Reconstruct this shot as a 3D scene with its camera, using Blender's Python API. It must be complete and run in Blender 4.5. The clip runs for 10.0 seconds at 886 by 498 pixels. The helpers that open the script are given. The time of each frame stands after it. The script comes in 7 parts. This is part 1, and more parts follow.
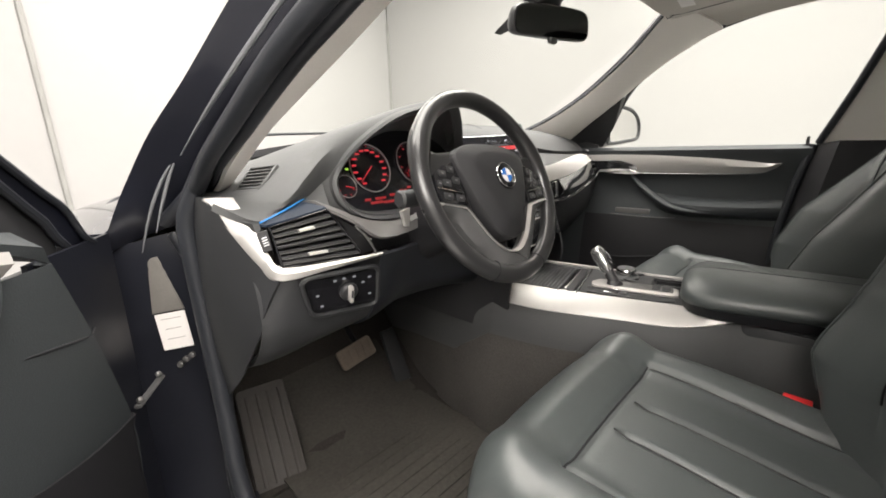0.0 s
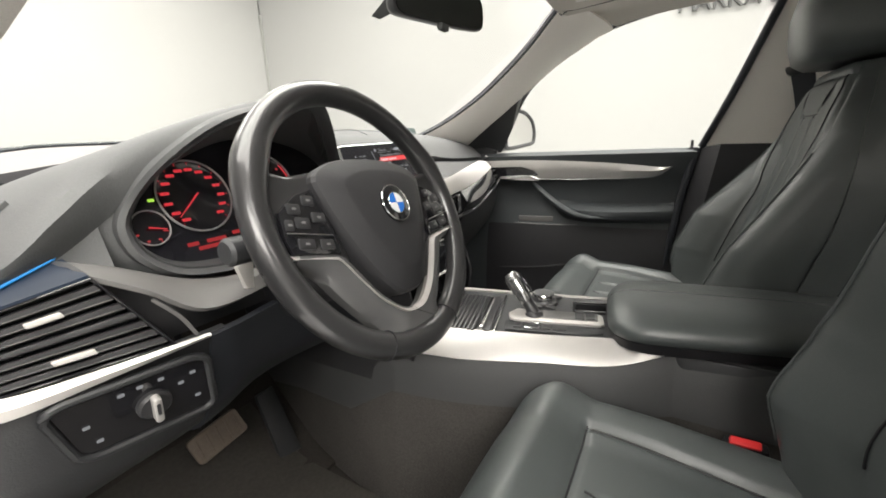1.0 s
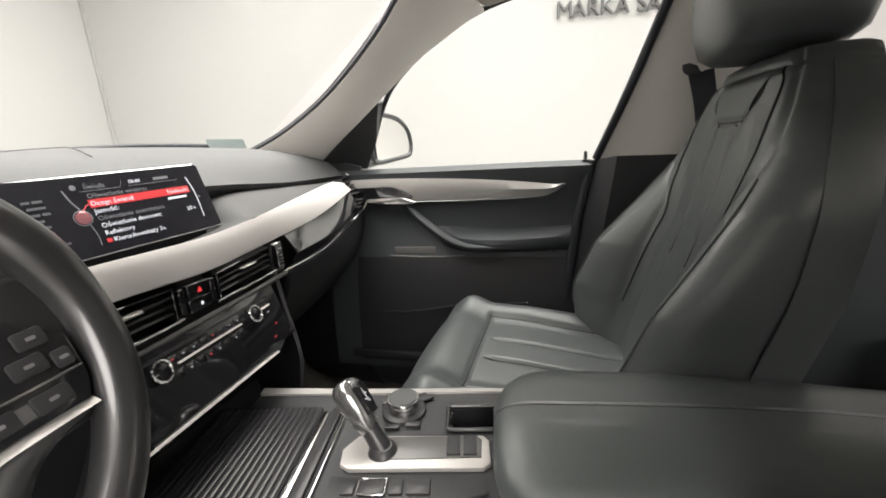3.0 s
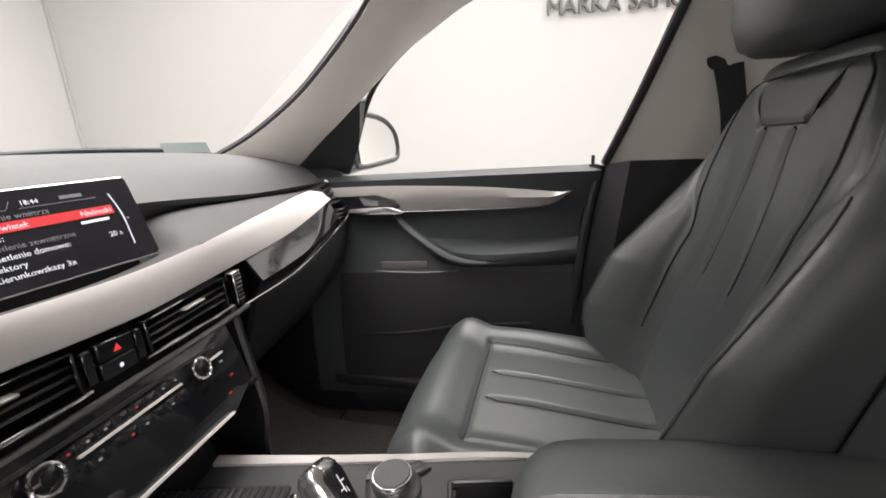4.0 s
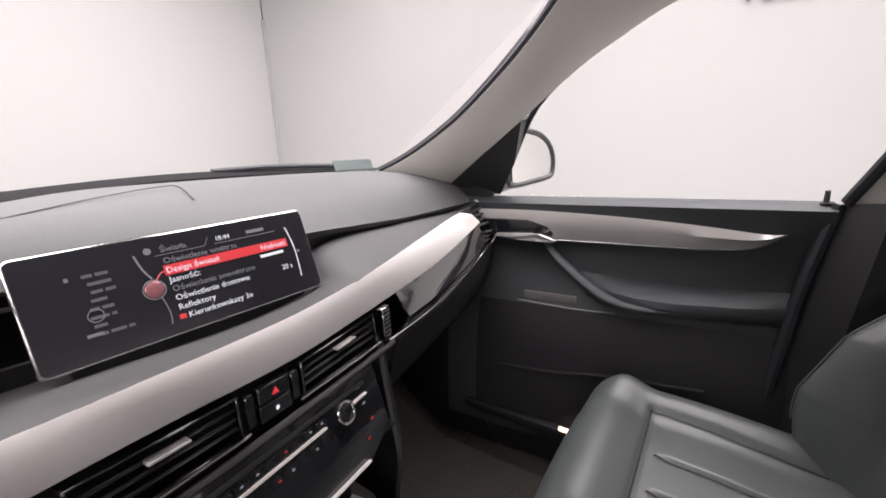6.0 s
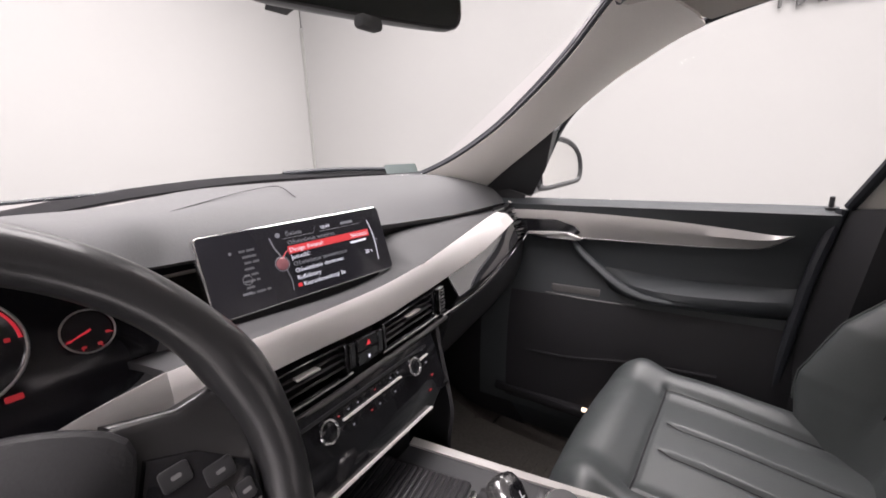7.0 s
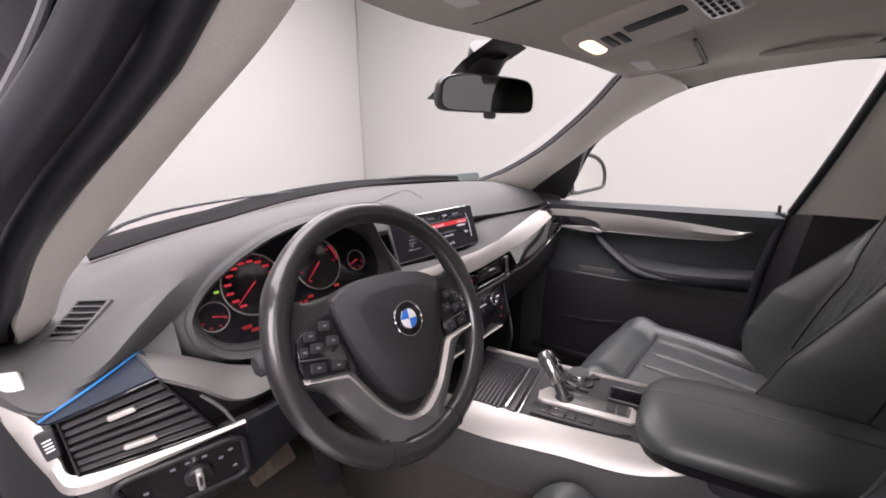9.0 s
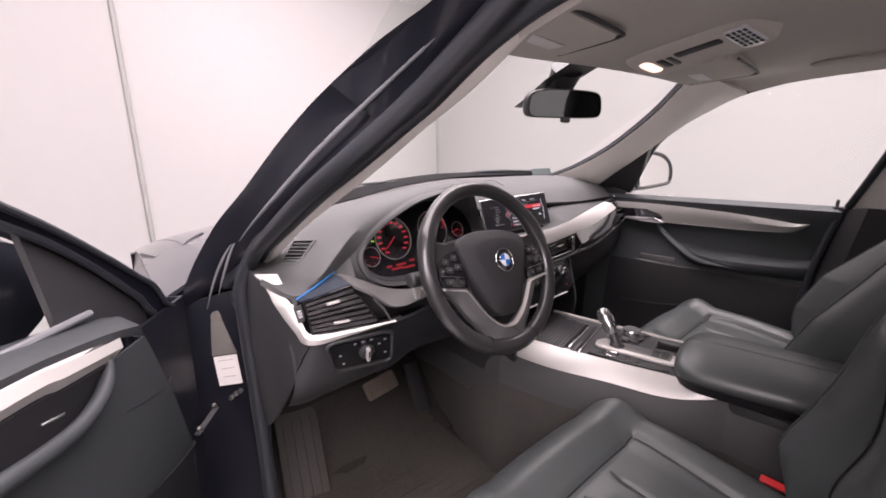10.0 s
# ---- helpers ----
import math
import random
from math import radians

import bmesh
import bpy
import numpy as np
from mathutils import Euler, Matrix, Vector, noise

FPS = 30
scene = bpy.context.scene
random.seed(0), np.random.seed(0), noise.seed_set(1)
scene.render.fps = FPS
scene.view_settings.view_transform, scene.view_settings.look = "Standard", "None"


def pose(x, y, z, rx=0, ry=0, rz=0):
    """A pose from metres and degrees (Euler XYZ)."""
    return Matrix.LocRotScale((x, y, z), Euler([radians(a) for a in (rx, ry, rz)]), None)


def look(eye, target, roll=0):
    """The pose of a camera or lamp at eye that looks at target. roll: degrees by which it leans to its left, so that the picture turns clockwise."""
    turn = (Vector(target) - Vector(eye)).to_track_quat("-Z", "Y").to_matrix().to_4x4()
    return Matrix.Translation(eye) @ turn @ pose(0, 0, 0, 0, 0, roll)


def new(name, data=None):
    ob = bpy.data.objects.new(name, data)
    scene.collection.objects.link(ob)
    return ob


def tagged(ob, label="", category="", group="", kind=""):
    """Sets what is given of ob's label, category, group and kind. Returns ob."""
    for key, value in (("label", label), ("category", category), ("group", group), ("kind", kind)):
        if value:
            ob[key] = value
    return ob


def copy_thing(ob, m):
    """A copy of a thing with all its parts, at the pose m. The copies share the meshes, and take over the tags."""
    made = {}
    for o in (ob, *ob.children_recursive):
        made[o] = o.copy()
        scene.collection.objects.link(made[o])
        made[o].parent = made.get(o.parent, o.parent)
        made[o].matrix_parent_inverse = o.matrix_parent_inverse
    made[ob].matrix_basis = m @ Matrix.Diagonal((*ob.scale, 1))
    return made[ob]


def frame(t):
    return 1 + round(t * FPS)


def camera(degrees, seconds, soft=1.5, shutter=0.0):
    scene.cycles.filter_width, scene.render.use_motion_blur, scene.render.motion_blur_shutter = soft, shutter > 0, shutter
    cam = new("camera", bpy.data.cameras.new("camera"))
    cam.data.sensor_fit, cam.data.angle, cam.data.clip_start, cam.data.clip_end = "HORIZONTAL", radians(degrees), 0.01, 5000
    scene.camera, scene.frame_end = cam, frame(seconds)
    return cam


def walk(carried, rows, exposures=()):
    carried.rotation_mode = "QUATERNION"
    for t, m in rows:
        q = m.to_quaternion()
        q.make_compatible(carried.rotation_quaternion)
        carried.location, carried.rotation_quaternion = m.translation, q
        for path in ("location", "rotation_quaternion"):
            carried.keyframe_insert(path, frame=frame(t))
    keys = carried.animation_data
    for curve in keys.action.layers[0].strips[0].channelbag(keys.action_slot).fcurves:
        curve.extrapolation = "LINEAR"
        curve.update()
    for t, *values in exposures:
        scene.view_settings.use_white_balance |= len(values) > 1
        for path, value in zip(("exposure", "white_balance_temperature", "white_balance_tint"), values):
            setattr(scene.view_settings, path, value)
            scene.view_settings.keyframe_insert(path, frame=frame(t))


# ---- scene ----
cam = camera(95.5, 10.0, soft=1.8)
PATH = [
    (0, (-0.9838, -0.4377, 1.1461), (0.0604, 0.573, 0.7745), -1.52),
    (0.5, (-0.8761, -0.3673, 1.1577), (0.278, 0.5164, 0.7874), -2.12),
    (1, (-0.7878, -0.317, 1.1601), (0.4698, 0.411, 0.7879), -2.3),
    (1.5, (-0.6763, -0.3094, 1.1634), (0.6387, 0.3093, 0.7921), -2.75),
    (2, (-0.5657, -0.3234, 1.172), (0.7796, 0.2259, 0.7999), -3.59),
    (2.5, (-0.4643, -0.3152, 1.1794), (0.9059, 0.1697, 0.8086), -3.38),
    (3.8, (-0.2857, -0.262, 1.1872), (1.1163, 0.1198, 0.8149), -3.36),
    (4.5, (-0.195, -0.2173, 1.2034), (1.2022, 0.1837, 0.8333), -2.82),
    (5, (-0.1643, -0.1886, 1.2143), (1.1919, 0.3395, 0.8512), -2.61),
    (5.5, (-0.1662, -0.1748, 1.2253), (1.1136, 0.5222, 0.8701), -2.22),
    (6, (-0.1879, -0.1813, 1.2426), (1.0151, 0.645, 0.8964), -2.2),
    (6.2, (-0.2039, -0.179, 1.2433), (0.9802, 0.6794, 0.9098), -2.29),
    (7.5, (-0.4196, -0.2591, 1.2725), (0.7346, 0.6357, 0.9301), -1.77),
    (8, (-0.5255, -0.2991, 1.2881), (0.6253, 0.6013, 0.9486), -1.94),
    (8.5, (-0.6411, -0.3442, 1.3005), (0.4965, 0.5701, 0.9541), -1.33),
    (9, (-0.7352, -0.3965, 1.3155), (0.3572, 0.5712, 0.9686), -0.84),
    (9.5, (-0.8496, -0.4576, 1.3108), (0.1568, 0.6, 0.9667), -0.61),
    (10, (-0.985, -0.5509, 1.3066), (-0.0567, 0.5755, 0.9609), -0.55),
]
EXPOSURES = [
    (0.0, 0.41, 6740, 11), (0.5, 0.45, 6660, 9), (2.5, 0.51, 6640, 10), (4.0, 0.44, 6600, 15), (5.0, 0.35, 6560, 19),
    (5.5, 0.29, 6500, 20), (6.0, 0.25, 6450, 21), (8.0, 0.23, 6460, 22), (9.0, 0.19, 6480, 24), (9.5, 0.17, 6520, 26), (10.0, 0.13, 6560, 29),
]
walk(cam, [(t, look(e, g, r)) for t, e, g, r in PATH], EXPOSURES)

# world and lights: a closed photo booth, white walls, light panels added out of view
world = bpy.data.worlds.new("world")
scene.world = world
world.use_nodes = True
world.node_tree.nodes["Background"].inputs["Color"].default_value = (0.9, 0.92, 1.0, 1)
world.node_tree.nodes["Background"].inputs["Strength"].default_value = 0.0


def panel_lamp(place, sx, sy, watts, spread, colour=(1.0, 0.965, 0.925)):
    lamp = bpy.data.lights.new("unseen_light_panel", "AREA")
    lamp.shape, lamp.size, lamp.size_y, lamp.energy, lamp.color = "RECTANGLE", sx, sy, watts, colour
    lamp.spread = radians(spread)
    ob = new("unseen_light_panel", lamp)
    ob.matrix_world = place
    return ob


# all unseen: a broad soft box over the car, then added fill: a washer for the front wall, one tilted to the windscreen,
# two beside the open door
panel_lamp(pose(0.2, -0.6, 3.5), 5.2, 4.4, 500, 170)
panel_lamp(look(Vector((0.8, 1.7, 3.4)), Vector((1.0, 3.7, 1.5))), 3.4, 0.6, 58, 130)
panel_lamp(look(Vector((0.55, 3.0, 3.3)), Vector((0.35, -0.45, 1.0))), 2.6, 0.5, 14, 100)
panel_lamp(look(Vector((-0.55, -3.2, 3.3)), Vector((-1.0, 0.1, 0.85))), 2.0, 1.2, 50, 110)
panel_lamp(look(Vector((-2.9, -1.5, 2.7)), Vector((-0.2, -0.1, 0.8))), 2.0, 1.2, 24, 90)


# materials
def shader(name, colour, rough=0.5, metal=0.0, grain=0.0, grain_size=200.0, stain=0.0, stain_size=6.0, bump=0.0, stretch=(1, 1, 1), coat=0.0, spec=0.5, emit=None, power=0.0, leather=0.0):
    m = bpy.data.materials.new(name)
    m.use_nodes = True
    n, l = m.node_tree.nodes, m.node_tree.links
    b = n["Principled BSDF"]
    b.inputs["Base Color"].default_value = (*colour, 1)
    b.inputs["Roughness"].default_value = rough
    b.inputs["Metallic"].default_value = metal
    b.inputs["Coat Weight"].default_value = coat
    b.inputs["Specular IOR Level"].default_value = spec
    if emit:
        b.inputs["Emission Color"].default_value = (*emit, 1)
        b.inputs["Emission Strength"].default_value = power
    co = n.new("ShaderNodeTexCoord")
    mp = n.new("ShaderNodeMapping")
    mp.inputs["Scale"].default_value = stretch
    l.new(co.outputs["Object"], mp.inputs["Vector"])
    fine = n.new("ShaderNodeTexNoise")
    fine.inputs["Scale"].default_value = grain_size
    fine.inputs["Detail"].default_value = 3
    l.new(mp.outputs["Vector"], fine.inputs["Vector"])
    if grain or stain:
        wide = n.new("ShaderNodeTexNoise")
        wide.inputs["Scale"].default_value = stain_size
        wide.inputs["Detail"].default_value = 5
        l.new(co.outputs["Object"], wide.inputs["Vector"])
        add = n.new("ShaderNodeMath")
        add.operation = "MULTIPLY_ADD"
        add.inputs[1].default_value = 2 * grain
        add.inputs[2].default_value = 1 - grain - stain
        l.new(fine.outputs["Fac"], add.inputs[0])
        add2 = n.new("ShaderNodeMath")
        add2.operation = "MULTIPLY_ADD"
        add2.inputs[1].default_value = 2 * stain
        l.new(wide.outputs["Fac"], add2.inputs[0])
        l.new(add.outputs[0], add2.inputs[2])
        mix = n.new("ShaderNodeVectorMath")
        mix.operation = "SCALE"
        mix.inputs[0].default_value = colour
        l.new(add2.outputs[0], mix.inputs["Scale"])
        l.new(mix.outputs[0], b.inputs["Base Color"])
        if stain:
            rr = n.new("ShaderNodeMapRange")
            rr.inputs["To Min"].default_value = max(0.02, rough * (1 - stain))
            rr.inputs["To Max"].default_value = min(1.0, rough * (1 + stain))
            l.new(wide.outputs["Fac"], rr.inputs["Value"])
            l.new(rr.outputs[0], b.inputs["Roughness"])
    if bump or leather:
        bp = n.new("ShaderNodeBump")
        bp.inputs["Distance"].default_value = 0.001
        if leather:
            vo = n.new("ShaderNodeTexVoronoi")
            vo.feature = "DISTANCE_TO_EDGE"
            vo.inputs["Scale"].default_value = 420
            l.new(co.outputs["Object"], vo.inputs["Vector"])
            wr = n.new("ShaderNodeTexNoise")
            wr.inputs["Scale"].default_value = 14
            wr.inputs["Detail"].default_value = 4
            l.new(co.outputs["Object"], wr.inputs["Vector"])
            ad = n.new("ShaderNodeMath")
            ad.operation = "MULTIPLY_ADD"
            ad.inputs[1].default_value = 6.0
            l.new(wr.outputs["Fac"], ad.inputs[0])
            l.new(vo.outputs["Distance"], ad.inputs[2])
            l.new(ad.outputs[0], bp.inputs["Height"])
            bp.inputs["Strength"].default_value = leather
        else:
            l.new(fine.outputs["Fac"], bp.inputs["Height"])
            bp.inputs["Strength"].default_value = bump
        l.new(bp.outputs["Normal"], b.inputs["Normal"])
    return m


def pane_shader(name, tint):
    m = bpy.data.materials.new(name)
    m.use_nodes = True
    n, l = m.node_tree.nodes, m.node_tree.links
    n.clear()
    out, mix, tr, gl = (n.new("ShaderNode" + k) for k in ("OutputMaterial", "MixShader", "BsdfTransparent", "BsdfGlossy"))
    tr.inputs["Color"].default_value = (*tint, 1)
    gl.inputs["Roughness"].default_value = 0.01
    mix.inputs[0].default_value = 0.012
    l.new(tr.outputs[0], mix.inputs[1])
    l.new(gl.outputs[0], mix.inputs[2])
    l.new(mix.outputs[0], out.inputs["Surface"])
    return m


LEATHER = shader("black_leather", (0.055, 0.063, 0.063), 0.42, spec=0.7, coat=0.08, leather=0.24, grain=0.08, grain_size=300, stain=0.12, stain_size=9)
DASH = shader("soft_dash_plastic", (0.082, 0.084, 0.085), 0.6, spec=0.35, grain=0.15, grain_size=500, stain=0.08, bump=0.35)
# DASH again, darkened for the shade the screen throws on the lower pad
DASH_DIM = shader("dimmed_dash_plastic", (0.060, 0.061, 0.062), 0.6, spec=0.35, grain=0.15, grain_size=500, stain=0.08, bump=0.35)
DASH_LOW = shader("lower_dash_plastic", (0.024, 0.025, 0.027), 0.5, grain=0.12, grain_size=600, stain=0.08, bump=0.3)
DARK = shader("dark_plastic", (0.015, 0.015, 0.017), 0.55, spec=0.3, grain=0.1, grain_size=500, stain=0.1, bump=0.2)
DOORCARD = shader("door_card_vinyl", (0.036, 0.041, 0.044), 0.55, spec=0.4, grain=0.12, grain_size=420, stain=0.1, bump=0.35)
ALU = shader("brushed_aluminium", (0.52, 0.504, 0.485), 0.42, metal=0.45, grain=0.1, grain_size=60, stretch=(1.5, 14, 60), stain=0.06, bump=0.05)
# same aluminium as ALU, its bright reflection put into a paler colour
ALU_LIT = shader("lit_brushed_aluminium", (0.80, 0.775, 0.75), 0.45, metal=0.12, grain=0.08, grain_size=60, stretch=(1.5, 14, 60), stain=0.05, bump=0.05)
BRIGHT = shader("satin_bright_metal", (0.72, 0.71, 0.70), 0.3, metal=0.9, stain=0.1, stain_size=30)
CHROME = shader("chrome", (0.78, 0.78, 0.78), 0.16, metal=1.0, stain=0.1, stain_size=30)
GRIP = shader("dark_satin_chrome", (0.46, 0.46, 0.46), 0.2, metal=0.9, stain=0.2, stain_size=40)
PIANO = shader("piano_black", (0.012, 0.012, 0.014), 0.1, coat=0.6, stain=0.25, stain_size=30)
SATIN = shader("satin_black", (0.028, 0.028, 0.03), 0.36, grain=0.08, stain=0.1)
HUB = shader("wheel_hub_vinyl", (0.027, 0.027, 0.029), 0.5, spec=0.35, grain=0.12, grain_size=500, stain=0.06, bump=0.3)
GLOSS = shader("gloss_black_trim", (0.012, 0.012, 0.014), 0.04, coat=1.0, spec=1.0, stain=0.06, stain_size=30)
BONNET = shader("polished_dark_paint", (0.02, 0.022, 0.03), 0.35, coat=1.0, stain=0.05)
GRAPHITE = shader("satin_graphite_metal", (0.13, 0.128, 0.126), 0.42, metal=0.7, stain=0.12, stain_size=20)
SILVER = shader("satin_grey_metal", (0.13, 0.13, 0.131), 0.30, metal=0.4, stain=0.15, stain_size=20)
TUNNEL = shader("warm_grey_carpet", (0.066, 0.062, 0.058), 1.0, grain=0.4, grain_size=260, stain=0.2, stain_size=9, bump=0.8, spec=0.05)
FOOT = shader("worn_foot_rest_rubber", (0.055, 0.05, 0.046), 0.7, grain=0.2, grain_size=150, stain=0.35, stain_size=18, bump=0.3)
RIM = shader("steering_leather", (0.026, 0.026, 0.027), 0.3, coat=0.35, leather=0.07, stain=0.2, stain_size=12)
RUBBER = shader("black_rubber", (0.022, 0.024, 0.029), 0.42, spec=0.35, grain=0.1, stain=0.2, bump=0.1)
SHELF = shader("satin_grey_trim", (0.125, 0.122, 0.119), 0.45, metal=0.2, grain=0.06, grain_size=300, stain=0.08)
GREY = shader("pale_grey_plastic", (0.2, 0.2, 0.2), 0.5, grain=0.08, stain=0.08)
LIP = shader("grey_seal_and_highlight", (0.16, 0.165, 0.175), 0.35, grain=0.06, stain=0.15)
CLOTH = shader("grey_headlining", (0.54, 0.51, 0.47), 0.95, grain=0.12, grain_size=700, stain=0.05, bump=0.4, spec=0.1)
PILLAR = shader("beige_pillar_trim", (0.82, 0.785, 0.74), 0.8, grain=0.1, grain_size=600, stain=0.05, bump=0.3, spec=0.2)
CARPET = shader("dark_carpet", (0.046, 0.042, 0.038), 1.0, grain=0.5, grain_size=260, stain=0.25, stain_size=9, bump=1.0, spec=0.05)
MAT = shader("rubber_floor_mat", (0.058, 0.054, 0.048), 0.8, grain=0.3, grain_size=120, stain=0.3, stain_size=7, bump=0.6, spec=0.2)
PAINT = shader("black_metallic_paint", (0.010, 0.011, 0.017), 0.32, metal=0.1, coat=0.25, spec=0.3, stain=0.08)
JAMB = shader("dull_black_paint", (0.010, 0.011, 0.016), 0.4, grain=0.1, stain=0.25, stain_size=14, spec=0.25)
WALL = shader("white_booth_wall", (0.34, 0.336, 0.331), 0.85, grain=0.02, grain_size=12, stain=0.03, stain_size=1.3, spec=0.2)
# paint of the unseen west and rear walls, lightened to bounce light
BOUNCE_WEST = shader("west_bounce_wall", (0.70, 0.70, 0.69), 0.85, grain=0.03, grain_size=12, stain=0.08, stain_size=1.3, spec=0.2)
BOUNCE_REAR = shader("rear_bounce_wall", (0.72, 0.71, 0.70), 0.85, grain=0.02, grain_size=12, stain=0.03, stain_size=1.3, spec=0.2)
GROUND = shader("grey_booth_floor", (0.72, 0.72, 0.71), 0.5, grain=0.08, stain=0.12, stain_size=2)
SEAM = shader("grey_seam", (0.25, 0.25, 0.24), 0.8, stain=0.2)
SIGN = shader("dark_sign_letters", (0.05, 0.05, 0.05), 0.4, stain=0.1)
WHITE = shader("white_paper", (0.75, 0.72, 0.7), 0.6, grain=0.05, stain=0.08)
BAR = shader("grey_print", (0.3, 0.28, 0.28), 0.7, stain=0.1)
RED = shader("red_plastic", (0.75, 0.035, 0.04), 0.4, stain=0.08)
BLUE = shader("blue_enamel", (0.03, 0.16, 0.55), 0.2, coat=0.5, stain=0.05)
ENAMEL = shader("white_enamel", (0.75, 0.76, 0.78), 0.2, coat=0.5, stain=0.05)
PEDAL = shader("worn_pedal_rubber", (0.17, 0.138, 0.11), 0.7, grain=0.2, grain_size=150, stain=0.3, stain_size=30, bump=0.3)
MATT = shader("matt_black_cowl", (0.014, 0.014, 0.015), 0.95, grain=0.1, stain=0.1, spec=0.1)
MIRROR = shader("mirror_glass", (0.95, 0.95, 0.94), 0.02, metal=1.0)
MIRROR_DARK = shader("dimming_mirror_glass", (0.10, 0.11, 0.11), 0.03, metal=1.0)
LCD = shader("unlit_display", (0.017, 0.017, 0.021), 0.14, coat=0.3)
GLOW_RED = shader("red_gauge_light", (0.1, 0.01, 0.01), 0.5, emit=(0.95, 0.05, 0.07), power=0.42)
GLOW_DIM = shader("dim_red_light", (0.06, 0.01, 0.01), 0.5, emit=(0.9, 0.05, 0.06), power=0.25)
GLOW_WHITE = shader("display_white", (0.1, 0.1, 0.1), 0.5, emit=(0.9, 0.93, 1.0), power=0.75)
GLOW_GREY = shader("display_grey", (0.05, 0.05, 0.05), 0.5, emit=(0.8, 0.83, 0.9), power=0.16)
GLOW_FAINT = shader("display_faint_grey", (0.03, 0.03, 0.03), 0.5, emit=(0.8, 0.83, 0.9), power=0.085)
GLOW_BAR = shader("display_red", (0.1, 0.01, 0.01), 0.5, emit=(0.9, 0.05, 0.06), power=0.6)
GLOW_BLUE = shader("blue_ambient_light", (0.02, 0.1, 0.3), 0.5, emit=(0.02, 0.30, 0.72), power=0.6)
GLOW_WASH = shader("blue_washed_panel", (0.012, 0.016, 0.024), 0.7, emit=(0.004, 0.07, 0.20), power=0.10)
GLOW_WARM = shader("warm_lamp_lens", (0.6, 0.5, 0.4), 0.5, emit=(1.0, 0.74, 0.54), power=1.6)
GLOW_GREEN = shader("green_tell_tale", (0.02, 0.1, 0.02), 0.5, emit=(0.5, 0.9, 0.1), power=0.6)
GLASS = pane_shader("window_glass", (0.96, 0.975, 0.965))


# mesh helpers: all places are world places in metres
def V(*p):
    return Vector(p)


def cr(points, n, closed=False):
    """A smooth line through points, n pieces between each two."""
    p = [Vector(q) for q in points]
    out = []
    count = len(p) if closed else len(p) - 1
    for i in range(count):
        if closed:
            a, b, c, d = p[i - 1], p[i], p[(i + 1) % len(p)], p[(i + 2) % len(p)]
        else:
            a, b, c, d = p[max(i - 1, 0)], p[i], p[i + 1], p[min(i + 2, len(p) - 1)]
        for k in range(n):
            t = k / n
            out.append(0.5 * ((2 * b) + (c - a) * t + (2 * a - 5 * b + 4 * c - d) * t * t + (3 * b - a - 3 * c + d) * t ** 3))
    if not closed:
        out.append(p[-1].copy())
    return out


def grid(rows, closed=False, caps=False):
    """A sheet through rows of places; closed joins each row's ends."""
    bm = bmesh.new()
    vs = [[bm.verts.new(p) for p in row] for row in rows]
    for a, b in zip(vs, vs[1:]):
        m = len(a)
        for j in range(m if closed else m - 1):
            bm.faces.new((a[j], a[(j + 1) % m], b[(j + 1) % m], b[j]))
    if caps:
        bm.faces.new(list(reversed(vs[0])))
        bm.faces.new(vs[-1])
    bmesh.ops.recalc_face_normals(bm, faces=bm.faces)
    return bm


def thick(bm, depth):
    bmesh.ops.recalc_face_normals(bm, faces=bm.faces)
    bmesh.ops.solidify(bm, geom=bm.faces[:], thickness=depth)
    bmesh.ops.recalc_face_normals(bm, faces=bm.faces)
    return bm


def box(c, size, bevel=0.0, m=None, seg=2):
    bm = bmesh.new()
    bmesh.ops.create_cube(bm, size=1.0)
    for v in bm.verts:
        v.co = Vector((v.co.x * size[0], v.co.y * size[1], v.co.z * size[2]))
    if bevel:
        bmesh.ops.bevel(bm, geom=bm.edges[:], offset=bevel, segments=seg, profile=0.5, affect="EDGES")
    bm.transform(Matrix.Translation(c) @ (m or Matrix()))
    return bm


def plate(outline, depth, m, bevel=0.0, seg=2):
    """A flat piece: an outline in the plane's own x, y, depth along its z, laid by m."""
    bm = bmesh.new()
    f = bm.faces.new([bm.verts.new((p[0], p[1], 0)) for p in outline])
    r = bmesh.ops.extrude_face_region(bm, geom=[f])
    bmesh.ops.translate(bm, verts=[g for g in r["geom"] if isinstance(g, bmesh.types.BMVert)], vec=(0, 0, depth))
    bmesh.ops.recalc_face_normals(bm, faces=bm.faces)
    if bevel:
        top = [e for e in bm.edges if all(abs(v.co.z - depth) < 1e-6 for v in e.verts)]
        bmesh.ops.bevel(bm, geom=top, offset=bevel, segments=seg, profile=0.5, affect="EDGES")
    bm.transform(m)
    return bm


def rrect(w, h, r, n=5):
    pts = []
    for cx, cy, a in ((w / 2 - r, h / 2 - r, 0), (-w / 2 + r, h / 2 - r, 90), (-w / 2 + r, -h / 2 + r, 180), (w / 2 - r, -h / 2 + r, 270)):
        for k in range(n + 1):
            t = radians(a + 90 * k / n)
            pts.append((cx + r * math.cos(t), cy + r * math.sin(t)))
    return pts


